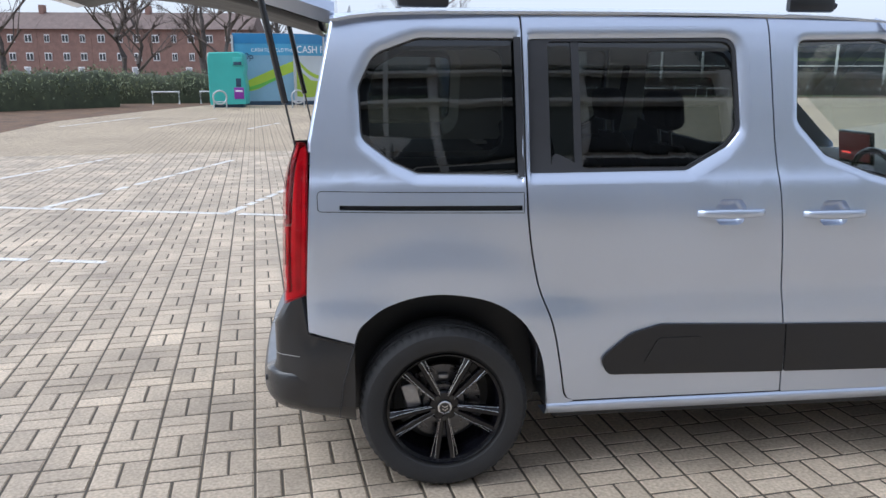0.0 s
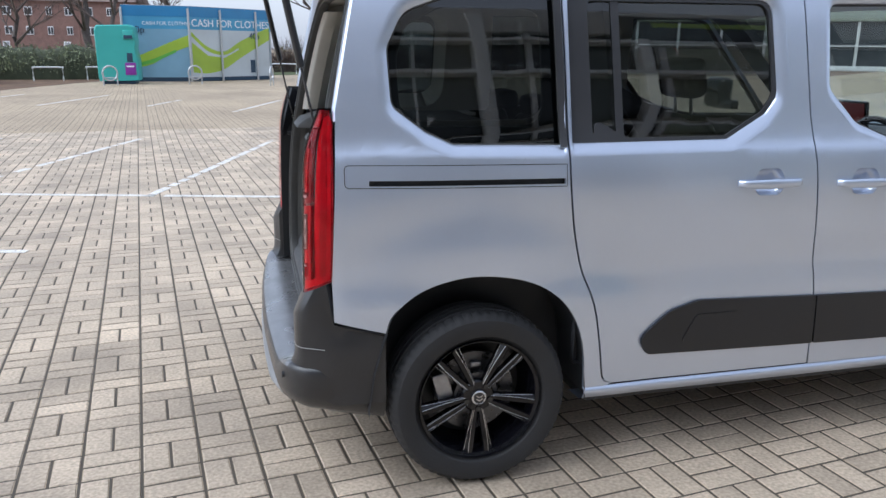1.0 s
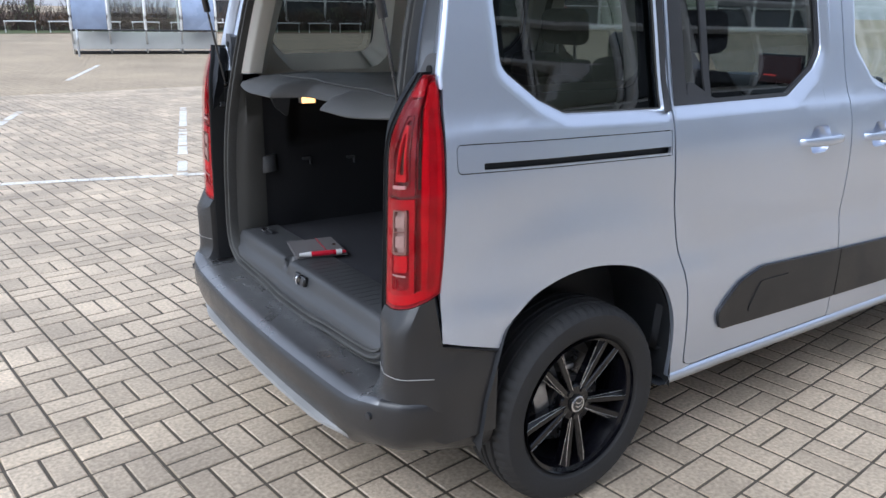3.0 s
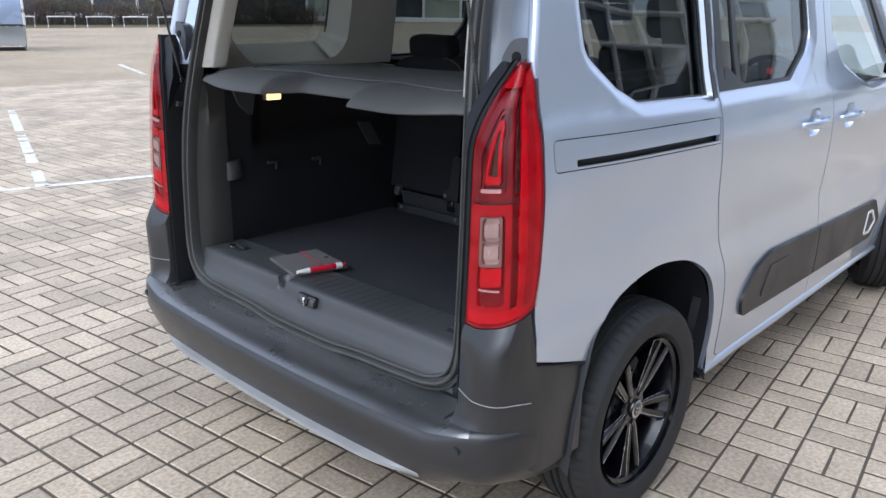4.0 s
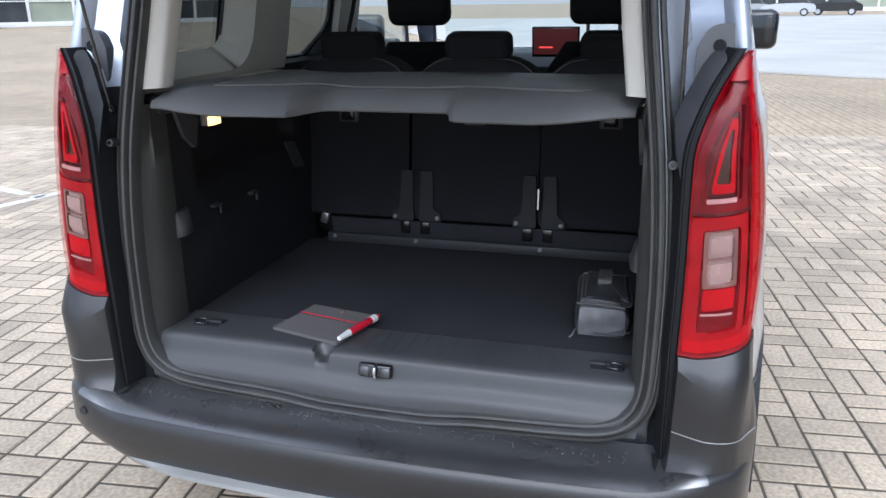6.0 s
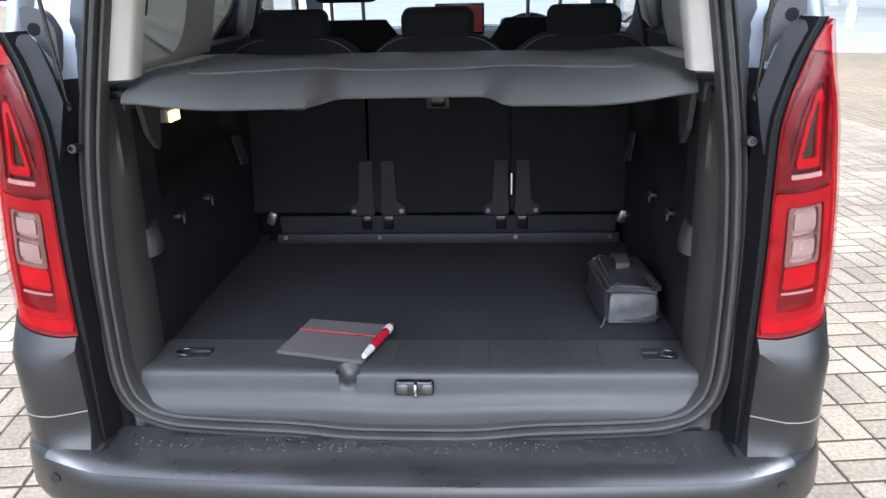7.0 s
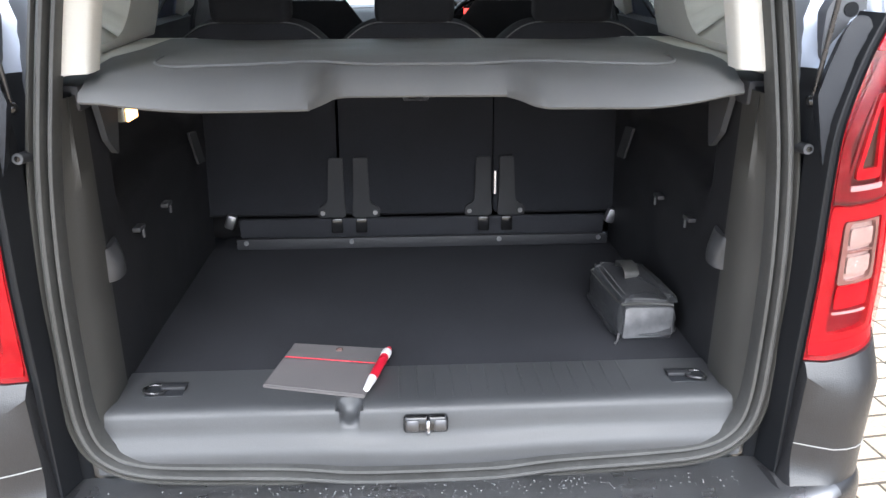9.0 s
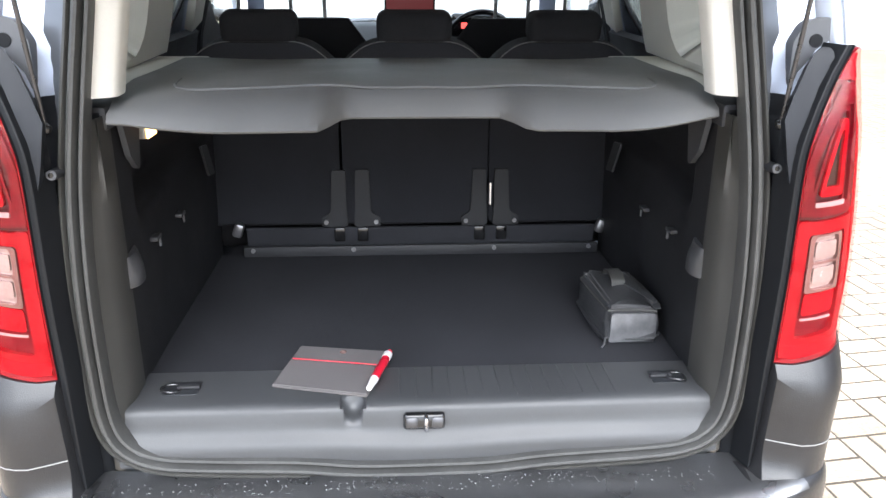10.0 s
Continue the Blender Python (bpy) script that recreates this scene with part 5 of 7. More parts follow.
strip = box("flap_strip", (0.378, -0.03, 0.618), (0.014, 1.12, 0.034), DARKTRIM, fl, 0.004, label="dark plastic strip with screws")
for y in (0.50, 0.188, -0.256, -0.56):
    cyl("strip_screw", (0.371, y, 0.624), (0.366, y, 0.624), 0.007, STEEL, fl)
for y in (0.545, -0.60):
    box("seat_anchor", (0.395, y, 0.685), (0.03, 0.03, 0.045), STEEL, fl, 0.008, (20, 0, 0), label="grey seat anchor")


def front_seat(y):
    rings = []
    for k in range(11):
        f = k / 10
        z = 0.62 + 0.66 * f
        x = 1.28 - 0.26 * f
        w = 0.255 - 0.02 * f - 0.09 * max(0, f - 0.8) / 0.2
        d = 0.075 - 0.03 * f
        rings.append([(x + d * math.sin(a) * (1 if math.sin(a) > 0 else 0.8), y + w * (abs(math.cos(a)) ** 0.6) * (1 if math.cos(a) > 0 else -1), z) for a in (2 * math.pi * q / 20 for q in range(20))])
    seat = loft("front_seat_back", rings, FABRIC, car, "dark fabric front seat", closed=True, caps=True, sharp=60)
    box("cushion", (1.52, y, 0.62), (0.52, 0.50, 0.18), FABRIC, seat, 0.06, (0, -6, 0), seg=3)
    hr = bmesh.new()
    add_box(hr, (1.000, y, 1.425), (0.10, 0.26, 0.16), 0.04, (0, -8, 0), 4)
    h = part("headrest", hr, FABRIC, seat, "dark fabric headrest", 60)
    for d in (-0.06, 0.06):
        cyl("headrest_post", (1.02, y + d, 1.26), (1.005, y + d, 1.40), 0.007, STEEL, h)


front_seat(0.36), front_seat(-0.38)

# ---- cabin ----
rings = []
for k in range(17):
    y = -0.76 + 1.52 * k / 16
    bow = 0.10 * (abs(y) / 0.76) ** 2
    rings.append([(2.78 - bow, y, 1.13), (2.45 - bow, y, 1.165), (2.28 - bow * 0.5, y, 1.15), (2.20 - bow * 0.3, y, 1.09), (2.22, y, 0.98), (2.30, y, 0.70), (2.45, y, 0.45)])
dash = loft("dashboard", rings, DARKTRIM, car, "dark grey dashboard", sharp=60)
tablet = box("touch_screen", (2.155, -0.03, 1.225), (0.022, 0.255, 0.160), GLOSSBLACK, dash, 0.006, (0, -8, 0), label="black touch screen")
box("screen_image", (2.142, -0.03, 1.227), (0.004, 0.235, 0.135), SCREEN, tablet, 0.001, (0, -8, 0), label="dark lit screen")
for dy, dz, w in ((0.06, 0.03, 0.05), (-0.02, 0.03, 0.03), (0.05, -0.03, 0.07)):
    box("screen_mark", (2.139, -0.03 + dy, 1.227 + dz), (0.002, w, 0.008), DIAL, tablet, 0.0005, (0, -8, 0), label="red lit mark")
cl = box("instrument_cluster", (2.22, -0.38, 1.165), (0.05, 0.28, 0.12), GLOSSBLACK, dash, 0.02, (0, -12, 0), label="black instrument cluster")
for dy in (-0.07, 0.07):
    box("dial_mark", (2.1935, -0.38 + dy, 1.165), (0.002, 0.03, 0.03), DIAL, cl, 0.0005, (0, -12, 0), label="red lit dial")
ring = [Vector((2.05 - 0.16 * 0.35 * math.sin(a), -0.38 + 0.185 * math.cos(a), 1.06 + 0.185 * math.sin(a))) for a in (2 * math.pi * k / 32 for k in range(32))]
wheel_ob = tube("steering_wheel", ring, 0.014, GLOSSBLACK, car, "black steering wheel", 10, True)
box("wheel_hub", (2.075, -0.38, 1.05), (0.05, 0.13, 0.11), DARKTRIM, wheel_ob, 0.02)
for dy in (-0.11, 0.11):
    box("wheel_spoke", (2.07, -0.38 + dy, 1.05), (0.02, 0.13, 0.03), DARKTRIM, wheel_ob, 0.006)
panel("headlining", [(-0.34, -0.66), (1.90, -0.60), (1.90, 0.60), (-0.34, 0.66)], lambda x, y: (x, y, roof_edge(x) - 0.05 - 0.03 * (abs(y) / 0.66) ** 4), BEIGE, car, "pale headlining", depth=0.02, step=0.15, out=(0, 0, -1))
panel("cabin_floor", [(0.42, -0.76), (2.5, -0.76), (2.5, 0.76), (0.42, 0.76)], lambda x, y: (x, y, 0.40), CARPET, car, "dark cabin carpet", depth=0.01, step=0.4, out=(0, 0, 1))
box("rear_floor_box", (0.62, 0, 0.49), (0.40, 1.2, 0.18), CARPET, car, 0.02)


def cabin_side(s):
    """Inner door cards and pillars."""
    for nm, pts in (("door_card", [(0.36, 0.42), (1.27, 0.42), (1.24, 1.215), (0.34, 1.215)]), ("door_card", [(1.33, 0.42), (2.26, 0.42), (2.26, 1.16), (1.80, 1.17), (1.50, 1.24), (1.33, 1.33)])):
        panel(nm, pts, side(s, -0.075), DARKTRIM, car, "dark inner door card", depth=0.03, step=0.12, out=(0, -s, 0))
    panel("centre_pillar_trim", [(1.14, 1.22), (1.36, 1.27), (1.33, 1.72), (1.12, 1.72)], side(s, -0.07), BEIGE, car, "pale centre pillar trim", depth=0.03, step=0.12, out=(0, -s, 0))
    belt = rounded([(1.16, 0.8), (1.20, 0.8), (1.235, 1.62), (1.195, 1.62)])
    panel("seat_belt", belt, lambda x, z: (x, s * (half_width(x, z) - 0.10), z), FABRIC, car, "black seat belt", depth=0.003, step=0.2, out=(0, -s, 0))
    belt = rounded([(0.40, 1.22), (0.435, 1.22), (0.345, 1.70), (0.31, 1.70)])
    panel("seat_belt", belt, lambda x, z: (x, s * (half_width(x, z) - 0.09), z), FABRIC, car, "black seat belt", depth=0.003, step=0.2, out=(0, -s, 0))
    panel("roof_side_trim", [(-0.33, 1.70), (1.80, 1.70), (1.75, 1.775), (-0.33, 1.765)], side(s, -0.06), BEIGE, car, "", depth=0.01, step=0.2, out=(0, -s, 0))


for s in (-1, 1):
    cabin_side(s)


# ---- loose things in the boot ----
wallet = thing("document_wallet", "grey felt document wallet with red stitching on the boot floor", "document wallet", (-0.37, 0.190, 0.6055), 0)
poly = [(0.11, 0.088), (0.072, -0.128), (-0.115, -0.078), (-0.062, 0.130)]


def slab(pts, z0, z1):
    bm = bmesh.new()
    lo = [bm.verts.new((x, y, z0)) for x, y in pts]
    hi = [bm.verts.new((x, y, z1)) for x, y in pts]
    bm.faces.new(lo[::-1]), bm.faces.new(hi)
    for k in range(len(pts)):
        q = (k + 1) % len(pts)
        bm.faces.new((lo[k], lo[q], hi[q], hi[k]))
    bmesh.ops.bevel(bm, geom=list(bm.edges), offset=0.0025, segments=2, affect="EDGES")
    return bm


part("back_cover", slab(poly, 0.0, 0.009), BOOK, wallet)
fl0 = part("flap", slab([(0.108, 0.086), (0.070, -0.126), (0.000, -0.122), (0.044, 0.098)], 0.0085, 0.0135), BOOK, wallet)
tube("stitching", [(0.000, -0.120, 0.0136), (0.044, 0.097, 0.0136)], 0.0014, REDPLASTIC, fl0, "red edge stitching", 6)
part("emblem", slab([(0.075, -0.012), (0.072, -0.026), (0.060, -0.023), (0.063, -0.009)], 0.0134, 0.0142), GREYLENS, fl0, "plain dark emblem")

pen = thing("pen", "red and white plastic pen lying beside the document wallet", "pen", (-0.382, 0.079, 0.622), 0)
a, b = Vector((0.056, -0.010, 0)), Vector((-0.092, 0.029, 0))
cyl("barrel", a.lerp(b, 0.12), a.lerp(b, 0.72), 0.0095, REDPLASTIC, pen, label="red barrel")
cyl("tip", a.lerp(b, 0.72), b, 0.0095, WHITEPLASTIC, pen, r2=0.006, label="white tip")
cyl("cap", a.lerp(b, -0.02), a.lerp(b, 0.12), 0.0105, WHITEPLASTIC, pen, label="white cap")
cyl("button", a.lerp(b, -0.12), a.lerp(b, -0.02), 0.006, REDPLASTIC, pen, label="red button")


def tool_bag():
    bag = thing("tool_bag", "small black nylon zipped bag on the boot floor", "bag", (-0.130, -0.522, 0.598), 3)
    rings = []
    for z, sx, sy in ((0.0, 0.116, 0.068), (0.012, 0.122, 0.072), (0.055, 0.119, 0.070), (0.084, 0.117, 0.066), (0.096, 0.110, 0.058), (0.100, 0.099, 0.044)):
        ring = []
        for q in range(32):
            a = 2 * math.pi * q / 32
            cx, cy = math.cos(a), math.sin(a)
            k = 0.22
            ring.append((sx * math.copysign(abs(cx) ** k, cx) + 0.006 * math.sin(7 * a + z * 60), sy * math.copysign(abs(cy) ** k, cy) + 0.005 * math.sin(5 * a + z * 90), z + 0.004 * math.sin(3 * a) * (z > 0.05)))
        rings.append(ring)
    body = loft("body", rings, BAG, bag, closed=True, caps=True, sharp=22)
    rim = [(x * 1.012, y * 1.02, z + 0.003) for x, y, z in rings[3]]
    tube("zip", rim, 0.0035, RUBBER, body, "black zip", 6, True)
    tube("piping", [(x * 1.005, y * 1.01, z + 0.003) for x, y, z in rings[1]], 0.003, BAG, body, "", 6, True)
    tube("piping", [(x * 1.0, y * 1.0, z) for x, y, z in rings[4]], 0.003, SILL, body, "", 6, True)
    loop = smooth([(0.085, 0.0, 0.099), (0.075, 0.0, 0.116), (0.045, 0.0, 0.122), (0.012, 0.0, 0.113), (0.004, 0.0, 0.100)], 5)
    loft("handle", [[(x, -0.018, z), (x, 0.018, z), (x, 0.018, z + 0.004), (x, -0.018, z + 0.004)] for x, _, z in loop], RUBBER, bag, "black webbing handle loop", closed=True, caps=True)
    band = smooth([(0.03, -0.012, 0.103), (-0.02, -0.030, 0.104), (-0.07, -0.050, 0.101), (-0.114, -0.060, 0.086)], 5)
    loft("strap", [[(p.x, p.y - 0.009, p.z), (p.x, p.y + 0.009, p.z), (p.x, p.y + 0.009, p.z + 0.003), (p.x, p.y - 0.009, p.z + 0.003)] for p in band], BAG, bag, "black webbing strap", closed=True, caps=True)
    for y, h in ((0.048, 0.101), (0.058, 0.096)):
        tube("zip_line", [(0.10, y - 0.002, h), (0.03, y, h + 0.001), (-0.05, y, h), (-0.106, y - 0.003, h - 0.002)], 0.0016, PIPING, bag, "pale zip tape edge", 6)
    end = rounded([(-0.060, 0.008, 0.008), (0.060, 0.006, 0.008), (0.058, 0.084, 0.012), (-0.056, 0.080, 0.012)])
    panel("end_panel", end, lambda y, z: (-0.124 - 0.006 * math.sin(14 * z + 18 * y) * math.sin(3.14 * min(1, max(0, (z - 0.006) / 0.078))), y, z), BAGSATIN, bag, "satin grey end panel with a fold", depth=0.006, step=0.012, out=(-1, 0, 0))
    tube("zip_pull", [(-0.122, 0.068, 0.02), (-0.135, 0.074, 0.008), (-0.140, 0.082, 0.003)], 0.0025, STEEL, bag, "steel zip pull", 6)


tool_bag()

# water drops on the bumper shelf
rnd = random.Random(7)
drops_v, drops_f = [], []
for k in range(620):
    y = rnd.uniform(-0.64, 0.64)
    if rnd.random() < 0.45:
        y *= 0.6
    x = -0.565 - abs(rnd.gauss(0.0, 0.055))
    if x < -0.655:
        continue
    r = rnd.choice((0.0007, 0.0009, 0.0011, 0.0015, 0.0021))
    base = len(drops_v)
    for h, rr in ((0.0, 1.0), (0.45, 0.85), (0.75, 0.5)):
        for q in range(7):
            a = 2 * math.pi * q / 7
            drops_v.append((x + r * rr * math.cos(a) * rnd.uniform(0.9, 1.3), y + r * rr * math.sin(a) * rnd.uniform(0.9, 1.5), 0.4640 - 0.0078 * max(0.0, (-0.605 - x) / 0.055) + r * h * 0.8))
    for lvl in range(2):
        for q in range(7):
            p = (q + 1) % 7
            drops_f.append((base + lvl * 7 + q, base + lvl * 7 + p, base + lvl * 7 + 7 + p, base + lvl * 7 + 7 + q))
    drops_f.append(tuple(base + 14 + q for q in range(7)))
WETDROP = mat("wet_drops", (0.16, 0.165, 0.17), 0.10, 0.3, 0.05, 60)
drops = ob_from("water_drops", drops_v, drops_f, WETDROP, None, sharp=180)
tagged(drops, "scattered rain drops on the bumper shelf", "water drops", kind="stuff")


# ---- ground ----
PAVE_TURN, PAVE_U, PAVE_V, MOD_U, MOD_V = 6.54, -1.247, 1.038, 0.2115, 0.2053
CT, ST = math.cos(radians(PAVE_TURN)), math.sin(radians(PAVE_TURN))


def pave_xy(u, v):
    u, v = u + PAVE_U, v + PAVE_V
    return (u * CT - v * ST, u * ST + v * CT)


def paving_material():
    """Basket-weave block paving for the far ground, laid in line with the real blocks."""
    m = bpy.data.materials.new("far_paving")
    m.use_nodes = True
    t = m.node_tree
    b = t.nodes["Principled BSDF"]
    geo = t.nodes.new("ShaderNodeNewGeometry")
    mp = t.nodes.new("ShaderNodeMapping")
    mp.vector_type = "TEXTURE"
    mp.inputs["Location"].default_value = (PAVE_U * CT - PAVE_V * ST, PAVE_U * ST + PAVE_V * CT, 0)
    mp.inputs["Rotation"].default_value = (0, 0, radians(PAVE_TURN))
    mp.inputs["Scale"].default_value = (MOD_U, MOD_V, 1)
    t.links.new(geo.outputs["Position"], mp.inputs["Vector"])
    sep = t.nodes.new("ShaderNodeSeparateXYZ")
    t.links.new(mp.outputs[0], sep.inputs[0])
    swap = t.nodes.new("ShaderNodeCombineXYZ")
    t.links.new(sep.outputs[1], swap.inputs[0]), t.links.new(sep.outputs[0], swap.inputs[1])
    cells = []
    for vec in (mp.outputs[0], swap.outputs[0]):
        # the long way of a block lies along the first axis
        br = t.nodes.new("ShaderNodeTexBrick")
        br.offset, br.squash = 0.0, 1.0
        for key, val in (("Scale", 1.0), ("Mortar Size", 0.030), ("Mortar Smooth", 0.3), ("Brick Width", 1.0), ("Row Height", 0.5), ("Bias", 0.0)):
            br.inputs[key].default_value = val
        br.inputs["Color1"].default_value = (0.385, 0.303, 0.205, 1)
        br.inputs["Color2"].default_value = (0.445, 0.355, 0.243, 1)
        br.inputs["Mortar"].default_value = (0.070, 0.058, 0.043, 1)
        t.links.new(vec, br.inputs["Vector"])
        cells.append(br)
    chk = t.nodes.new("ShaderNodeTexChecker")
    chk.inputs["Scale"].default_value = 1.0
    flat = t.nodes.new("ShaderNodeCombineXYZ")
    flat.inputs[2].default_value = 0.1
    t.links.new(sep.outputs[0], flat.inputs[0]), t.links.new(sep.outputs[1], flat.inputs[1])
    t.links.new(flat.outputs[0], chk.inputs["Vector"])
    mix = t.nodes.new("ShaderNodeMix")
    mix.data_type = "RGBA"
    t.links.new(chk.outputs["Fac"], mix.inputs[0])
    t.links.new(cells[0].outputs["Color"], mix.inputs[6]), t.links.new(cells[1].outputs["Color"], mix.inputs[7])
    noise_b = t.nodes.new("ShaderNodeTexNoise")
    noise_b.inputs["Scale"].default_value, noise_b.inputs["Detail"].default_value = 0.35, 6
    t.links.new(geo.outputs["Position"], noise_b.inputs["Vector"])
    mr = t.nodes.new("ShaderNodeMapRange")
    mr.inputs[1].default_value, mr.inputs[2].default_value, mr.inputs[3].default_value, mr.inputs[4].default_value = 0.3, 0.7, 0.82, 1.16
    t.links.new(noise_b.outputs[0], mr.inputs[0])
    sc = t.nodes.new("ShaderNodeVectorMath")
    sc.operation = "SCALE"
    t.links.new(mix.outputs[2], sc.inputs[0]), t.links.new(mr.outputs[0], sc.inputs["Scale"])
    t.links.new(sc.outputs[0], b.inputs["Base Color"])
    b.inputs["Roughness"].default_value = 0.75
    return m


FARPAVE = paving_material()
CONCRETE = mat("pale_concrete", (0.46, 0.45, 0.42), 0.8, 0, 0.12, 0.4, 0.12, 0.002, 0, 30)
ASPHALT = mat("grey_asphalt", (0.16, 0.155, 0.15), 0.85, 0, 0.2, 0.5, 0.2, 0.003, 0, 60)
GRASS = mat("rough_grass", (0.075, 0.095, 0.035), 0.9, 0, 0.35, 0.8, 0.4, 0.02, 0, 25)
LITTER = mat("leaf_litter", (0.14, 0.085, 0.05), 0.9, 0, 0.4, 1.5, 0.4, 0.02, 0, 25)
LINE = mat("line_paint", (0.66, 0.64, 0.60), 0.7, 0, 0.18, 6, 0.3, 0.001, 0, 60)
BLOCK = mat("paving_block", (0.455, 0.374, 0.282), 0.72, 0, 0.25, 1.6, 0.28, 0.0026, 0, 70, spread=0.16)
BLOCKS = mat("paving_blocks", (0.458, 0.375, 0.279), 0.72, 0, 0.25, 1.6, 0.28, 0.0026, 0, 70, spread=0.16, island=True)


def sheet(name, pts, z, m, label, category, kind="structure"):
    ob = ob_from(name, [(x, y, z) for x, y in pts], [tuple(range(len(pts)))], m, None)
    return tagged(ob, label, category, kind=kind)


sheet("ground", [(-900, -900), (900, -900), (900, 900), (-900, 900)], -0.0040, FARPAVE, "weathered block-paved car park", "ground")


def block_mesh(jit):
    """One paving block, chamfered, its top at z = 0 and its middle at the origin; long side along x."""
    a, b, c, d = 0.0985, 0.0465, 0.0036, 0.0034
    v = [(-a, -b, -0.012), (a, -b, -0.012), (a, b, -0.012), (-a, b, -0.012), (-a, -b, -d), (a, -b, -d), (a, b, -d), (-a, b, -d), (-a + c, -b + c, 0), (a - c, -b + c, 0), (a - c, b - c, 0), (-a + c, b - c, 0)]
    r = random.Random(jit)
    v = [(x + r.uniform(-0.0018, 0.0018), y + r.uniform(-0.0018, 0.0018), z + (r.uniform(-0.0008, 0.0004) if z > -0.01 else 0)) for x, y, z in v]
    f = [(8, 9, 10, 11), (4, 5, 9, 8), (5, 6, 10, 9), (6, 7, 11, 10), (7, 4, 8, 11), (0, 1, 5, 4), (1, 2, 6, 5), (2, 3, 7, 6), (3, 0, 4, 7)]
    return v, f


# ---- parking lines ----


def parking_line(p, q, width=0.10, keep=1.0, seed=1):
    p, q = Vector(p), Vector(q)
    d = (q - p)
    L = d.length
    d.normalize()
    n = Vector((-d.y, d.x))
    r = random.Random(seed)
    v, f = [], []
    k = 0.0
    while k < L:
        e = min(L, k + 0.095)
        if r.random() < keep:
            w0, w1 = width / 2 * r.uniform(0.8, 1.05), width / 2 * r.uniform(0.8, 1.05)
            base = len(v)
            for z in (0.0003, 0.0022):
                for s, wd in ((k, w0), (e, w1)):
                    for sg in (-1, 1):
                        c = p + d * s + n * (wd * sg)
                        v.append((c.x, c.y, z))
            f += [tuple(base + i for i in q4) for q4 in ((4, 6, 7, 5), (0, 1, 5, 4), (2, 6, 7, 3), (0, 4, 6, 2), (1, 3, 7, 5))]
        k += 0.1
    ob = ob_from("parking_line", v, f, LINE, None)
    return tagged(ob, "worn white parking bay line on the paving", "parking line", "parking lines", "structure")


def base_line(x):
    return 4.93 - 0.25 * (x + 0.4)


parking_line((-8.0, base_line(-8.0)), (4.6, base_line(4.6)), 0.10, 0.93, 3)
for k, x in enumerate((-6.2, -3.95, -1.75, 0.42, 2.75)):
    parking_line((x, base_line(x)), (x + 1.50, base_line(x) + 5.0), 0.10, 0.80, 10 + k)
for k, (p, q) in enumerate((((-5.95, 19.3), (-4.85, 23.9)), ((-3.15, 18.7), (-2.5, 21.2)), ((-0.95, 16.5), (0.42, 20.9)), ((1.22, 15.25), (2.7, 19.6)), ((6.0, 13.95), (6.85, 16.9)), ((-8.6, 20.0), (-7.5, 24.5)))):
    parking_line(p, q, 0.11, 0.9, 30 + k)
parking_line((-6.2, 3.92), (-2.4, 3.02), 0.09, 0.62, 50)

# ---- far surroundings ----
road = sheet("road", [(14.2, -3.6), (18.5, 3.0), (40, 14), (75, 22), (75, -60), (5, -60), (9.5, -14.5)], 0.004, CONCRETE, "pale sunlit concrete access road", "road")
rings = []
for x, y in ((5.2, -60), (9.7, -14.5), (14.4, -3.6), (18.7, 3.0), (40.2, 14.2)):
    rings.append([(x - 0.12, y + 0.05, -0.01), (x - 0.12, y + 0.05, 0.035), (x, y, 0.04), (x + 0.02, y, -0.01)])
tagged(loft("kerb", rings, CONCRETE, None, closed=True, caps=True), "low pale concrete kerb", "kerb", kind="structure")
bank = sheet("planting_bed", [(-60, 12), (-9.0, 14), (-9.3, 17.8), (-9.6, 22.5), (-8.7, 27.6), (-7.5, 32.4), (-6.2, 37), (-2, 44), (40, 44), (60, 60), (60, 160), (-120, 160), (-120, 22)], -0.002, LITTER, "brown leaf-littered planting bed", "planting bed")
sheet("verge", [(-60, 39), (-6, 40), (10, 47), (36, 47), (40, 60), (-60, 60)], 0.003, GRASS, "rough green verge", "verge")

LEAF = mat("hedge_leaf", (0.165, 0.185, 0.100), 0.6, 0, 0.35, 1.2, 0.3, 0, 0, 40, spread=0.35, island=True)
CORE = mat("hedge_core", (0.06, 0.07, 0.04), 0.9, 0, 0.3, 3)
TWIG = mat("brown_twigs", (0.13, 0.10, 0.085), 0.9, 0, 0.3, 2, spread=0.2, island=True)
BARK = mat("grey_bark", (0.115, 0.095, 0.085), 0.9, 0, 0.3, 3, 0.3, 0.01, 0, 30)
BIRCH = mat("birch_bark", (0.62, 0.60, 0.56), 0.75, 0, 0.3, 2.5, 0.2, 0.004, 0, 20)


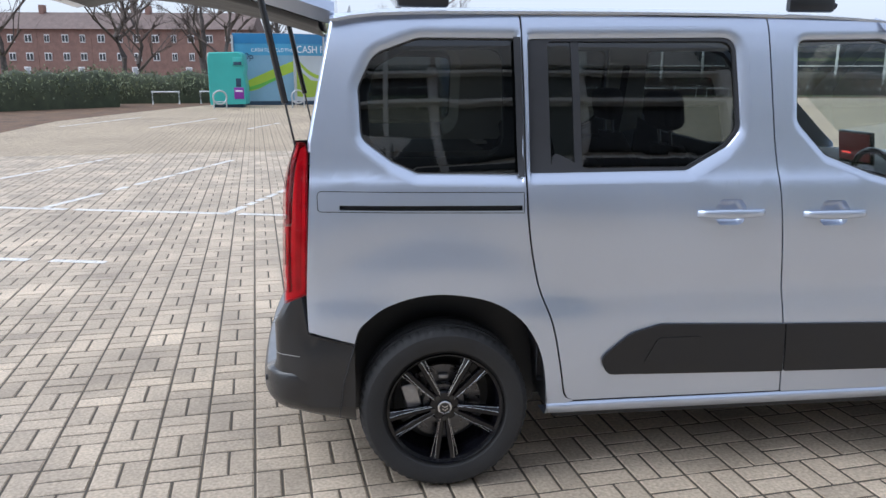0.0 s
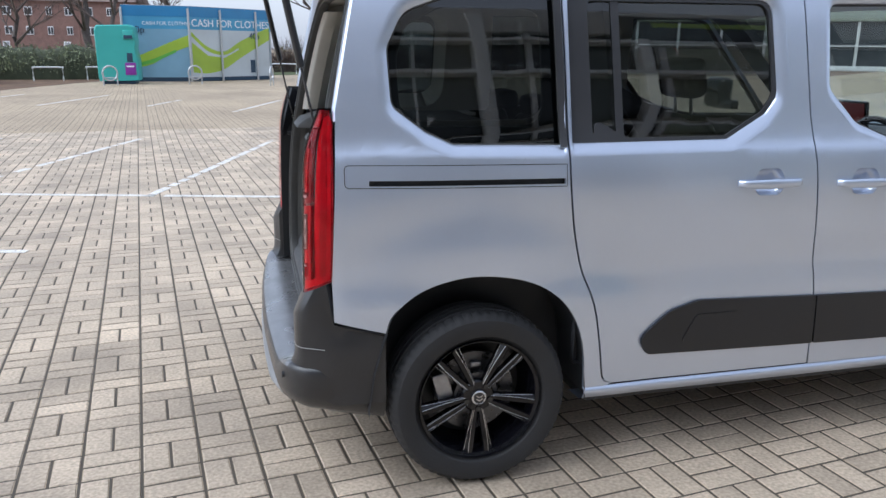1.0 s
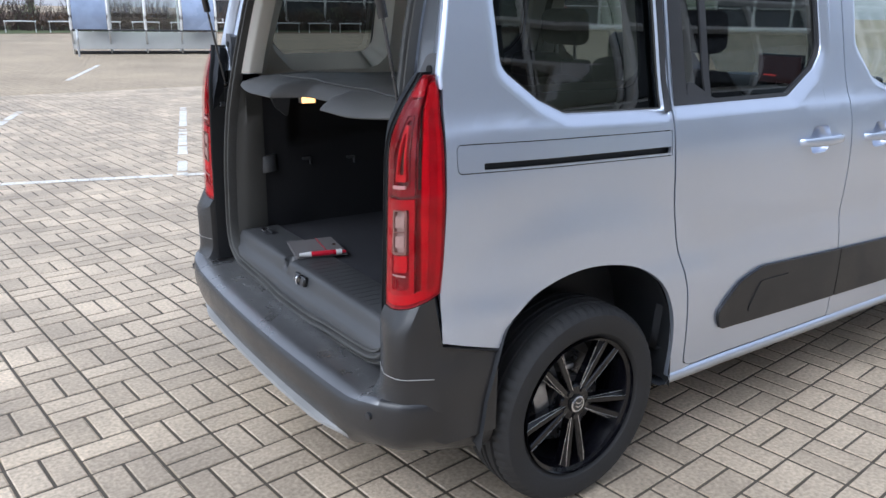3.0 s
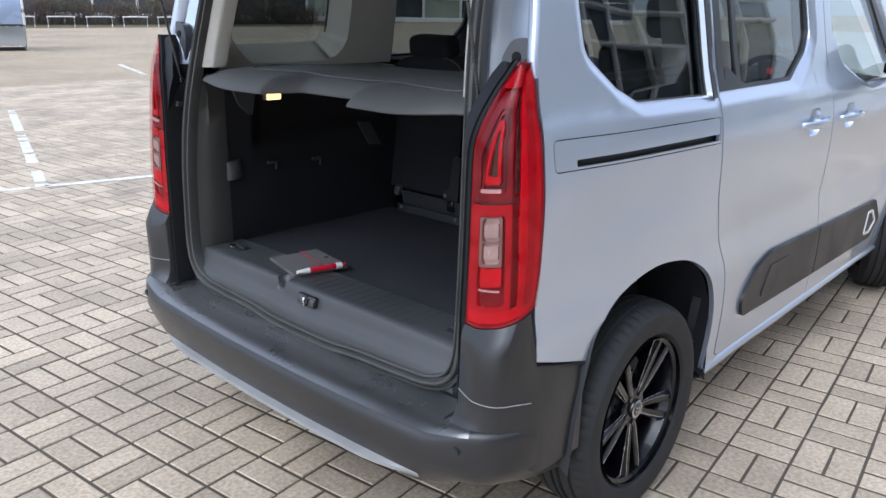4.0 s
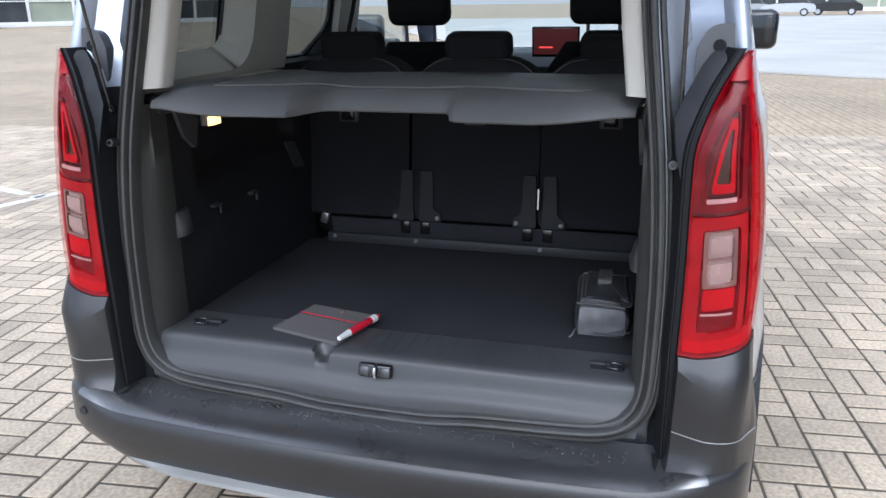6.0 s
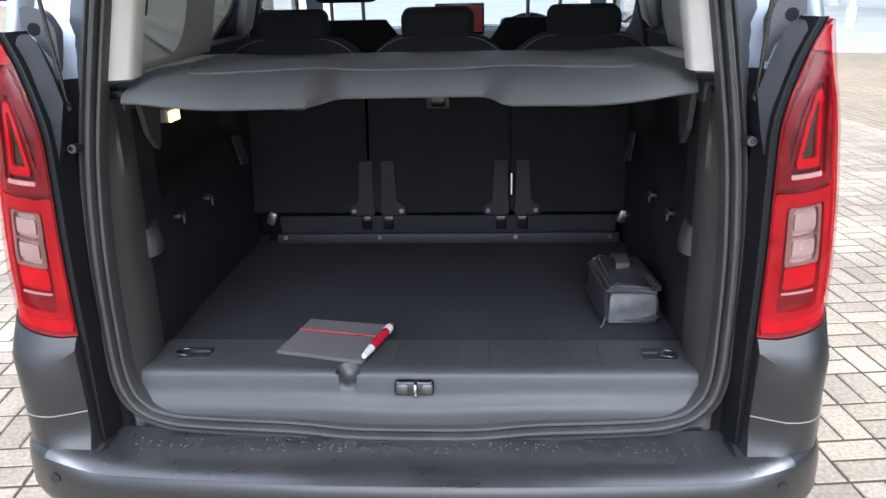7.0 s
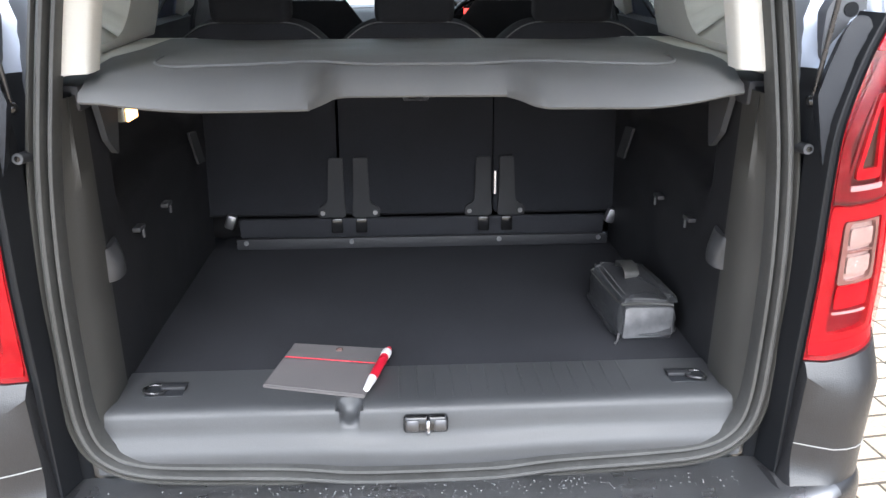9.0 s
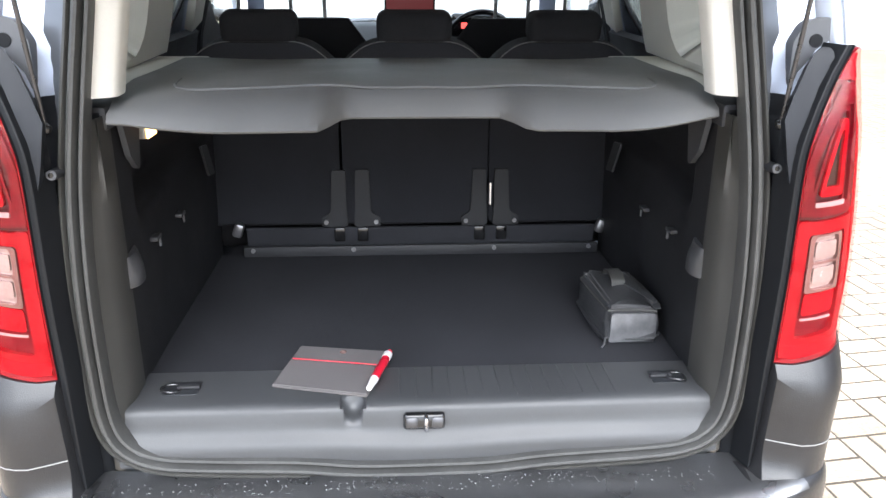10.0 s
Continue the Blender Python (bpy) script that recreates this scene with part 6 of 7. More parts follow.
def leaf_cloud(name, spots, size, m, parent, seed, count, label=""):
    """Many small leaves scattered about ellipsoids (x, y, z, rx, ry, rz)."""
    r = random.Random(seed)
    v, f = [], []
    for k in range(count):
        cx, cy, cz, rx, ry, rz = r.choice(spots)
        while True:
            p = Vector((r.uniform(-1, 1), r.uniform(-1, 1), r.uniform(-1, 1)))
            if 0.35 < p.length < 1:
                break
        p = p * (0.75 + 0.25 * r.random())
        c = Vector((cx + rx * p.x, cy + ry * p.y, max(0.04, cz + rz * p.z)))
        q = Euler((r.uniform(0, 6.3), r.uniform(0, 6.3), r.uniform(0, 6.3))).to_matrix()
        s = size * r.uniform(0.6, 1.4)
        base = len(v)
        for a, b in ((-1, 0), (0, -0.45), (1, 0), (0, 0.45)):
            v.append(c + q @ Vector((a * s, b * s, 0.15 * s * (a * a))))
        f.append((base, base + 1, base + 2, base + 3))
    return ob_from(name, v, f, m, parent, label, sharp=180)


def hedge(p, q, h, d, seed, n):
    p, q = Vector(p), Vector(q)
    hd = thing("hedge", "dense clipped evergreen hedge beside the car park", "hedge", (p.x, p.y, 0))
    r = random.Random(seed)
    L = (q - p).length
    u = (q - p) / L
    nn = Vector((-u.y, u.x))
    spots, rings = [], []
    for k in range(int(L / 0.6) + 1):
        c = u * (k * 0.6) + nn * r.uniform(-0.15, 0.15)
        hh = h * r.uniform(0.85, 1.08)
        spots.append((c.x, c.y, hh * 0.5, 0.75, 0.75 * d, hh * 0.56))
        rings.append([(c.x + nn.x * d * 0.40 * a, c.y + nn.y * d * 0.40 * a, hh * b) for a, b in ((-1, 0), (-1.05, 0.45), (-0.7, 0.8), (0, 0.88), (0.7, 0.8), (1.05, 0.45), (1, 0))])
    # solid core, darker than the leaves, fills the hedge
    loft("hedge_core", rings, CORE, hd, "dark solid core inside the leaves", sharp=180)
    leaf_cloud("leaves", spots, 0.07, LEAF, hd, seed, n, "grey-green leaves")
    return hd


hedge((-21, 20.5), (-10.9, 33.2), 1.75, 1.5, 1, 13000)
hedge((-12.5, 36.8), (-6.9, 37.6), 1.7, 1.5, 2, 4500)


def bare_tree(x, y, h, r0, seed, m, name, label, limbs=7):
    """A leafless tree: tapered trunk, limbs and a crown of fine twigs."""
    tr = thing(name, label, "tree", (x, y, 0))
    r = random.Random(seed)
    trunk = [Vector((r.uniform(-0.1, 0.1) * k, r.uniform(-0.1, 0.1) * k, h * 0.9 * k / 6)) for k in range(7)]
    tube("trunk", trunk, [r0 * (1 - 0.13 * k) for k in range(7)], m, tr, n=10)
    tv, tf = [], []

    def stick(a, b, ra, rb):
        d = (b - a)
        q = d.to_track_quat("Z", "Y")
        base = len(tv)
        for p, rr in ((a, ra), (b, rb)):
            for k in range(4):
                tv.append(p + q @ Vector((rr * math.cos(k * math.pi / 2), rr * math.sin(k * math.pi / 2), 0)))
        for k in range(4):
            e = (k + 1) % 4
            tf.append((base + k, base + e, base + 4 + e, base + 4 + k))

    def grow(a, d, L, rr, depth):
        b = a + d * L
        stick(a, b, rr, rr * 0.6)
        if depth == 0:
            return
        for k in range(r.choice((2, 3, 3))):
            nd = (d + Vector((r.uniform(-0.7, 0.7), r.uniform(-0.7, 0.7), r.uniform(-0.2, 0.5)))).normalized()
            grow(a + d * L * r.uniform(0.5, 1), nd, L * r.uniform(0.55, 0.8), rr * 0.55, depth - 1)

    for k in range(limbs):
        f = r.uniform(0.22, 0.9)
        i = min(5, int(f * 6))
        a = trunk[i].lerp(trunk[i + 1], f * 6 - i if f < 1 else 1)
        ang = k * 2.4
        d = Vector((math.cos(ang), math.sin(ang), r.uniform(0.5, 1.2))).normalized()
        grow(a, d, h * r.uniform(0.18, 0.3), r0 * 0.4, 5)
    ob_from("twig_crown", tv, tf, TWIG if m is BARK else m, tr, "fine bare branches", sharp=180)
    return tr


bare_tree(-14.3, 48, 8, 0.26, 5, BARK, "tree", "bare winter tree with a dark trunk behind the hedge", 9)
bare_tree(-9.6, 50, 8, 0.30, 6, BARK, "tree", "bare winter tree with a dark trunk behind the hedge", 9)
bare_tree(-5.2, 52, 7.5, 0.30, 8, BARK, "tree", "bare winter tree with a dark trunk behind the hedge", 9)
bare_tree(-20.5, 39, 10, 0.24, 9, BIRCH, "birch_tree", "slender birch with white bark behind the hedge", 6)
bare_tree(-12.0, 43, 6.5, 0.16, 21, BARK, "tree", "small bare winter tree behind the hedge", 9)
bare_tree(-7.4, 44, 6.5, 0.18, 22, BARK, "tree", "small bare winter tree behind the hedge", 9)
bare_tree(-23, 52, 11, 0.25, 11, BARK, "tree", "bare winter tree with a dark trunk behind the hedge", 8)
bare_tree(6.5, 60, 11, 0.30, 12, BARK, "tree", "bare winter tree with a dark trunk behind the hedge", 8)


def scrub(x, y, w, h, seed, n):
    """A tangle of bare bush stems."""
    b = thing("bush", "bare brown shrub along the car park edge", "bush", (x, y, 0), group="shrubs")
    r = random.Random(seed)
    v, f = [], []
    for k in range(n):
        a = Vector((r.uniform(-w, w), r.uniform(-0.8, 0.8), 0))
        d = Vector((r.uniform(-0.6, 0.6), r.uniform(-0.5, 0.5), 1)) * h * r.uniform(0.5, 1.0)
        base = len(v)
        for p, t in ((a, 0.02), (a + d * 0.6 + Vector((r.uniform(-.1, .1), 0, 0)), 0.014), (a + d, 0.006)):
            v += [p + Vector((t, 0, 0)), p + Vector((-t * 0.5, t * 0.8, 0)), p + Vector((-t * 0.5, -t * 0.8, 0))]
        for lv in (0, 3):
            for q in range(3):
                f.append((base + lv + q, base + lv + (q + 1) % 3, base + lv + 3 + (q + 1) % 3, base + lv + 3 + q))
    ob_from("stem_tangle", v, f, TWIG, b, "bare brown stems", sharp=180)
    spots = [(r.uniform(-w, w), r.uniform(-.6, .6), h * r.uniform(0.2, 0.6), 0.6, 0.5, h * 0.3) for _ in range(8)]
    leaf_cloud("leaves", spots, 0.06, LITTER if seed % 2 else LEAF, b, seed + 50, n * 3)


for k in range(16):
    scrub(-1.5 + 2.6 * k, 50.0 + 0.2 * (k % 3), 1.7, 1.6 + 0.4 * ((k * 7) % 3), 20 + k, 260)

# houses
BRICKRED = mat("red_brick", (0.25, 0.150, 0.122), 0.85, 0, 0.15, 1.5, 0.15, 0.004, 0, 12)
ROOFTILE = mat("brown_roof_tiles", (0.17, 0.125, 0.110), 0.8, 0, 0.2, 1.2, 0.2, 0.004, 0, 8)
WHITEFRAME = mat("white_frames", (0.75, 0.75, 0.74), 0.5, 0, 0.05)
WINDOWDARK = mat("dark_window", (0.05, 0.055, 0.06), 0.12, 0, 0.2, 1)
RENDERED = mat("pale_render", (0.62, 0.61, 0.58), 0.8, 0, 0.1, 0.6, 0.05)
GREYWALL = mat("grey_cladding", (0.34, 0.35, 0.36), 0.6, 0, 0.1, 0.7)
GREENWALL = mat("olive_fascia", (0.30, 0.33, 0.26), 0.7, 0, 0.1, 0.7)


def house(x, y, w, turn, seed):
    h = thing("house", "dark red-brick terraced house with brown tiled roof and small white windows", "house", (x, y, 0), turn, "terrace of houses")
    box("wall", (0, 4.0, 3.9), (w, 8, 7.8), BRICKRED, h, 0.0)
    bm = bmesh.new()
    v = [bm.verts.new(p) for p in ((-w / 2, -0.5, 7.7), (w / 2, -0.5, 7.7), (w / 2, 8.5, 7.7), (-w / 2, 8.5, 7.7), (-w / 2, 4, 10.4), (w / 2, 4, 10.4))]
    for q in ((0, 1, 5, 4), (2, 3, 4, 5), (0, 4, 3), (1, 2, 5), (3, 2, 1, 0)):
        bm.faces.new([v[k] for k in q])
    rf = part("roof", bm, ROOFTILE, h)
    if seed % 2:
        box("chimney", (w / 2 - 0.6, 4.0, 10.7), (0.8, 1.0, 1.6), BRICKRED, rf, 0.02)
    r = random.Random(seed)
    for wz in (6.3, 3.6):
        for wx in (-w * 0.32, 0.02 * w, w * 0.34):
            ww = r.choice((0.8, 1.0, 1.1))
            wd = box("window", (wx, -0.02, wz), (ww, 0.10, 1.2), WHITEFRAME, h, 0.01)
            for d in (-0.25, 0.25):
                box("pane", (wx + d * ww * 0.95, -0.06, wz), (ww * 0.36, 0.05, 0.92), WINDOWDARK, wd, 0.0)
    dr = box("door", (w * 0.27, -0.03, 1.05), (0.95, 0.08, 2.1), WHITEFRAME, h, 0.01)
    box("door_panel", (w * 0.27, -0.075, 1.05), (0.7, 0.02, 1.8), GREYWALL, dr, 0.01)


for k in range(8):
    house(-76 + 8.2 * k, 128 - 0.9 * k, 8.2, -6, k)

# ---- recycling kiosk, clothes bank and cycle hoops ----
SKYBLUE = mat("kiosk_blue", (0.03, 0.20, 0.42), 0.4, 0, 0.08, 0.8, coat=0.3)
PALEBLUE = mat("kiosk_pale", (0.20, 0.36, 0.48), 0.4, 0, 0.1, 0.8, coat=0.3)
MIDBLUE = mat("kiosk_mid_blue", (0.08, 0.32, 0.52), 0.4, 0, 0.1, 0.8, coat=0.3)
LIME = mat("kiosk_lime", (0.34, 0.48, 0.04), 0.4, 0, 0.12, 0.8, coat=0.3)
GREEN = mat("kiosk_green", (0.13, 0.42, 0.06), 0.4, 0, 0.12, 0.8, coat=0.3)
PANELWHITE = mat("kiosk_white", (0.50, 0.55, 0.57), 0.4, 0, 0.08, 0.8, coat=0.3)
TURQ = mat("turquoise_plastic", (0.06, 0.40, 0.36), 0.4, 0, 0.06, 1.0, coat=0.2)
PURPLE = mat("purple_sticker", (0.22, 0.03, 0.30), 0.4)
DARKINK = mat("dark_ink", (0.02, 0.05, 0.09), 0.5)
WHITEINK = mat("white_ink", (0.85, 0.88, 0.9), 0.5)


def words(text, size, m, parent, mat4, name="lettering", label=""):
    """Flat lettering centred at mat4, one mesh for each line of writing."""
    cu = bpy.data.curves.new(name, "FONT")
    cu.body, cu.size, cu.extrude, cu.align_x, cu.align_y = text, size, 0.004, "CENTER", "CENTER"
    tmp = bpy.data.objects.new("tmp", cu)
    scene.collection.objects.link(tmp)
    me = bpy.data.meshes.new_from_object(tmp.evaluated_get(bpy.context.evaluated_depsgraph_get()))
    bpy.data.objects.remove(tmp)
    me.transform(mat4)
    me.materials.clear()
    me.materials.append(m)
    ob = new(name, me)
    ob.parent = parent
    if label:
        ob["label"] = label
    return ob


def kiosk():
    k = thing("recycling_kiosk", "blue and lime clothes-recycling kiosk with printed panels", "kiosk", (-2.85, 34.6, 0), 0)
    H, z0 = 3.25, 0.18
    for side_n, (p, q) in enumerate((((-2.80, -0.12), (0, 0)), ((0, 0), (3.7, 2.6)))):
        p, q = Vector(p), Vector(q)
        L = (q - p).length
        ang = math.degrees(math.atan2(q.y - p.y, q.x - p.x))
        m4 = pose(p.x, p.y, 0, 0, 0, ang)
        fr = (lambda u, z, off=0.0, m4=m4: tuple(m4 @ Vector((u, -off, z))))
        base = PALEBLUE if side_n == 0 else PANELWHITE
        wall = panel("wall_panel", [(0, z0), (L, z0), (L, H), (0, H)], lambda u, v, f=fr: f(u, v), base, k, "printed side panel", depth=0.05, step=3, out=m4.to_3x3() @ Vector((0, -1, 0)))
        o = m4.to_3x3() @ Vector((0, -1, 0))

        def strip(nm, poly, m, off, label=""):
            panel(nm, poly, lambda u, v, f=fr: f(u, v, off), m, wall, label, depth=0.003, step=3, out=o)
        strip("blue_band", [(0.02, H - 0.95), (L - 0.02, H - 0.95), (L - 0.02, H - 0.42), (0.02, H - 0.42)], MIDBLUE, 0.006, "blue printed band")
        strip("top_band", [(0.0, H - 0.42), (L, H - 0.42), (L, H + 0.04), (0.0, H + 0.04)], SKYBLUE, 0.02, "deep blue top band")
        if side_n == 0:
            top = [(p2.x, p2.y) for p2 in smooth([(0.4, 1.05, 0), (1.1, 1.35, 0), (2.0, 1.75, 0), (L - 0.05, 2.05, 0)], 6)]
            bot = [(p2.x, p2.y) for p2 in smooth([(L - 0.05, 1.55, 0), (2.0, 1.25, 0), (1.1, 0.75, 0), (0.4, 0.62, 0)], 6)]
            strip("green_swoosh", top + bot, LIME, 0.007, "lime swoosh")
            top = [(p2.x, p2.y) for p2 in smooth([(0.4, 0.78, 0), (1.2, 1.0, 0), (2.2, 1.42, 0)], 6)]
            strip("dark_swoosh", top + [(2.2, 1.30), (1.2, 0.82), (0.4, 0.62)], GREEN, 0.010, "green swoosh")
            words("CASH FOR CLOTHES", 0.22, WHITEINK, wall, m4 @ pose(1.85, -0.03, H - 0.72, 90, 0, 0), label="white lettering")
            words("40p", 0.42, DARKINK, wall, m4 @ pose(0.62, -0.03, H - 1.00, 90, 0, 0), label="dark price lettering")
        else:
            top = [(p2.x, p2.y) for p2 in smooth([(0.1, 2.2, 0), (0.9, 1.55, 0), (1.8, 1.35, 0), (2.8, 1.85, 0), (L - 0.1, 2.5, 0)], 6)]
            bot = [(p2.x, p2.y) for p2 in smooth([(L - 0.1, 1.9, 0), (2.8, 1.1, 0), (1.8, 0.55, 0), (0.9, 0.35, 0), (0.1, 0.4, 0)], 6)]
            strip("lime_swoosh", top + bot, LIME, 0.007, "lime swoosh")
            inner_t = [(p2.x, p2.y) for p2 in smooth([(0.1, 2.0, 0), (0.9, 1.35, 0), (1.8, 1.18, 0), (2.6, 1.5, 0)], 6)]
            strip("pale_swoosh", inner_t + [(2.6, 1.42), (1.8, 1.05), (0.9, 1.15), (0.1, 1.75)], PANELWHITE, 0.010, "white swoosh")
            words("CASH FOR CLOTHES", 0.46, WHITEINK, wall, m4 @ pose(L / 2, -0.03, H - 0.68, 90, 0, 0), label="white lettering")
            words("40p", 0.40, DARKINK, wall, m4 @ pose(L * 0.78, -0.03, H - 1.2, 90, 0, 0), label="dark price lettering")
            strip("printed_mark", [(L * 0.72, 0.35), (L * 0.78, 0.35), (L * 0.78, 0.95), (L * 0.72, 0.95)], DARKINK, 0.008, "dark printed mark")
        for u in ((0.0, L) if side_n == 0 else (L * 0.36, L * 0.80)):
            c = m4 @ Vector((u, -0.06, 0))
            cyl("upright", (c.x, c.y, 0.0), (c.x, c.y, H - 0.05), 0.05, GALV, k, label="pale steel upright")
    v = [(-2.80, -0.12), (0, 0), (3.7, 2.6), (0.2, 5.2), (-2.7, 2.6)]
    part("floor_frame", slab([(x * 0.98, y * 0.98 + 0.02) for x, y in v], 0.0, 0.19), DARKINK, k, "dark base frame")
    part("roof", slab(v, H, H + 0.06), GALV, k, "grey flat roof")
    for (p, q) in (((3.7, 2.6), (0.2, 5.2)), ((0.2, 5.2), (-2.7, 2.6)), ((-2.7, 2.6), (-2.80, -0.12))):
        part("back_panel", slab([p, q, (q[0] * 0.97, q[1] * 0.97), (p[0] * 0.97, p[1] * 0.97)], 0.18, H), PALEBLUE, k)


kiosk()


def clothes_bank():
    b = thing("clothes_bank", "turquoise clothes donation bank with a purple sticker", "clothes bank", (-5.62, 32.6, 0), 0)
    prof_b = [(-0.75, 0.12), (-0.78, 0.25), (-0.80, 2.15), (-0.72, 2.36), (0.55, 2.40), (0.72, 2.30), (0.78, 1.75), (0.72, 1.45), (0.80, 0.95), (0.80, 0.15)]
    rings = [[(x, y, z) for x, z in prof_b] for y in (-0.65, -0.60, 0.60, 0.65)]
    rings[0] = [(x * 0.96, -0.66, 0.1 + (z - 0.1) * 0.98) for x, z in prof_b]
    rings[-1] = [(x * 0.96, 0.66, 0.1 + (z - 0.1) * 0.98) for x, z in prof_b]
    loft("body", rings, TURQ, b, closed=True, caps=True)
    box("chute", (0.50, -0.66, 1.98), (0.42, 0.10, 0.36), TURQ, b, 0.03, label="turquoise chute hood")
    box("chute_slot", (0.50, -0.715, 1.90), (0.34, 0.02, 0.14), DARKINK, b, 0.005)
    st = box("sticker", (0.50, -0.668, 0.62), (0.42, 0.012, 0.50), PURPLE, b, 0.002, label="purple sticker")
    box("sticker_text", (0.50, -0.678, 0.72), (0.30, 0.006, 0.06), WHITEINK, st, 0.0)
    box("sticker_print", (0.50, -0.668, 1.08), (0.22, 0.012, 0.36), DARKINK, b, 0.002)
    box("feet", (0, 0, 0.06), (1.3, 1.1, 0.12), DARKINK, b, 0.01)


clothes_bank()


def cycle_hoop(x, y, turn):
    h = thing("cycle_stand", "galvanised ring-shaped cycle stand on the paving", "cycle stand", (x, y, 0), turn, "cycle stands")
    tube("ring", [(0.28 * math.cos(a), 0, 0.48 + 0.28 * math.sin(a)) for a in (2 * math.pi * k / 28 for k in range(28))], 0.035, GALV, h, n=8, closed=True)
    for d in (-0.26, 0.26):
        cyl("post", (d, 0, 0), (d, 0, 0.50), 0.028, GALV, h)
    cyl("crossbar", (-0.26, 0, 0.30), (0.26, 0, 0.30), 0.022, GALV, h)


for x, y, a in ((-5.75, 30.6, 15), (-2.55, 31.6, 15), (0.55, 30.4, 75), (2.95, 23.6, 80)):
    cycle_hoop(x, y, a)


def knee_rail(x, y, turn, w=1.1):
    h = thing("knee_rail", "white-painted low hoop barrier", "barrier", (x, y, 0), turn, "low barriers")
    tube("hoop", smooth([(-w / 2, 0, 0), (-w / 2, 0, 0.52), (-w / 2 + 0.06, 0, 0.58), (w / 2 - 0.06, 0, 0.58), (w / 2, 0, 0.52), (w / 2, 0, 0)], 3), 0.035, WHITEFRAME, h, n=8)


for x, y, a in ((-9.05, 35.5, 10), (-7.0, 36.5, 15)):
    knee_rail(x, y, a, 1.2)
for k in range(12):
    knee_rail(-0.2 + 2.15 * k, 46.3 - 0.12 * k, -3, 1.45)


def shelter():
    s_ = thing("cycle_shelter", "white-framed cycle shelter with curved clear roof panels", "shelter", (2.95, 24.4, 0), -13.5)
    L = 4.3
    arcs = [(-0.05, 0.75), (-0.10, 1.2), (0.02, 1.65), (0.30, 2.0), (0.75, 2.15), (1.3, 2.15), (1.75, 2.0)]
    arc = smooth([(0, y, z) for y, z in arcs], 4)
    for k in range(5):
        x = L * k / 4
        tube("hoop_frame", [(x, p.y, p.z) for p in arc], 0.04, WHITEFRAME, s_, "white curved frame", 8)
        cyl("post", (x, 0.35, 0), (x, -0.03, 0.75), 0.03, GALV, s_)
        cyl("rear_post", (x, 1.75, 0), (x, 1.75, 2.0), 0.035, WHITEFRAME, s_)
        if k < 4:
            m = SHELTERBLUE if k in (0, 3) else GLASS
            loft("roof_panel", [[(x + 0.05, p.y - 0.012, p.z + 0.012), (x + L / 4 - 0.05, p.y - 0.012, p.z + 0.012)] for p in arc], m, s_, "clear curved roof panel", sharp=60)
    cyl("rail", (0, -0.05, 0.74), (L, -0.05, 0.74), 0.03, PLASTIC, s_, label="dark rail")
    box("ad_panel", (L / 2, 0.22, 0.42), (L, 0.03, 0.56), GREYPANEL, s_, 0.005, (-20, 0, 0), label="white lower panel")
    box("foot_rail", (L / 2, 0.36, 0.05), (L, 0.10, 0.10), PLASTIC, s_, 0.01, label="dark foot rail")


GREYPANEL = mat("pale_grey_panel", (0.42, 0.42, 0.40), 0.5, 0, 0.1, 1.0)
SHELTERBLUE = mat("blue_sheet", (0.30, 0.37, 0.52), 0.25, 0, 0.2, 1.5, coat=0.4)
shelter()


def shop(x, y, turn, L, H, bays, name, label, fascia, seed, depth=14.0):
    """A long low commercial building: glazed bays between white mullions on a white plinth, with a fascia."""
    b = thing(name, label, "building", (x, y, 0), turn)
    box("wall", (L / 2, depth / 2 + 0.3, H / 2), (L, depth, H), GREYWALL, b, 0.0)
    box("plinth", (L / 2, 0.12, 0.22), (L, 0.30, 0.44), WHITEFRAME, b, 0.02, label="white plinth")
    box("fascia", (L / 2, 0.05, H - 0.8), (L, 0.5, 1.7), fascia, b, 0.02)
    w = L / bays
    r = random.Random(seed)
    for k in range(bays):
        win = box("window", (w * (k + 0.5), 0.22, 0.44 + (H - 2.1) / 2), (w - 0.25, 0.10, H - 2.15), WINDOWDARK if r.random() < 0.75 else GREENWALL, b, 0.0, label="dark shop window")
        box("mullion", (w * k, 0.12, 0.44 + (H - 2.1) / 2), (0.22, 0.26, H - 2.1), WHITEFRAME, win, 0.01)
        box("transom", (w * (k + 0.5), 0.12, 2.2), (w, 0.14, 0.10), WHITEFRAME, win, 0.01)
    return b


shop(24, 76, -33, 62, 6.0, 16, "shop_building", "long low shop building with white mullions and plinth", GREENWALL, 3)
shop(95, -6, -96, 70, 7.0, 14, "warehouse", "grey commercial building with a pale plinth far off", RENDERED, 5)
BANDWHITE = mat("white_band", (0.82, 0.82, 0.80), 0.5, 0, 0.05, 2)
near = shop(42, -15.5, 180, 60, 10.5, 13, "retail_building", "tall pale rendered retail building with dark windows and a sign", RENDERED, 8)
for z in (2.3, 3.9, 5.5, 7.1, 8.4):
    box("string_course", (30, -0.10, z), (60, 0.5, 0.14), BANDWHITE, near, 0.01, label="white horizontal band")
for x in (8, 14.5, 23, 27.2, 33, 38.4, 44, 52):
    box("column", (x, -0.12, 5.0), (0.35, 0.5, 10.0), BANDWHITE, near, 0.02, label="white column")
sg = box("shop_sign", (30, -0.25, 9.3), (7.0, 0.3, 1.5), GLOSSBLACK, near, 0.03, label="dark sign with a pale yellow bar")
box("sign_bar", (30, -0.42, 9.3), (5.2, 0.05, 0.28), LIME, sg, 0.0)


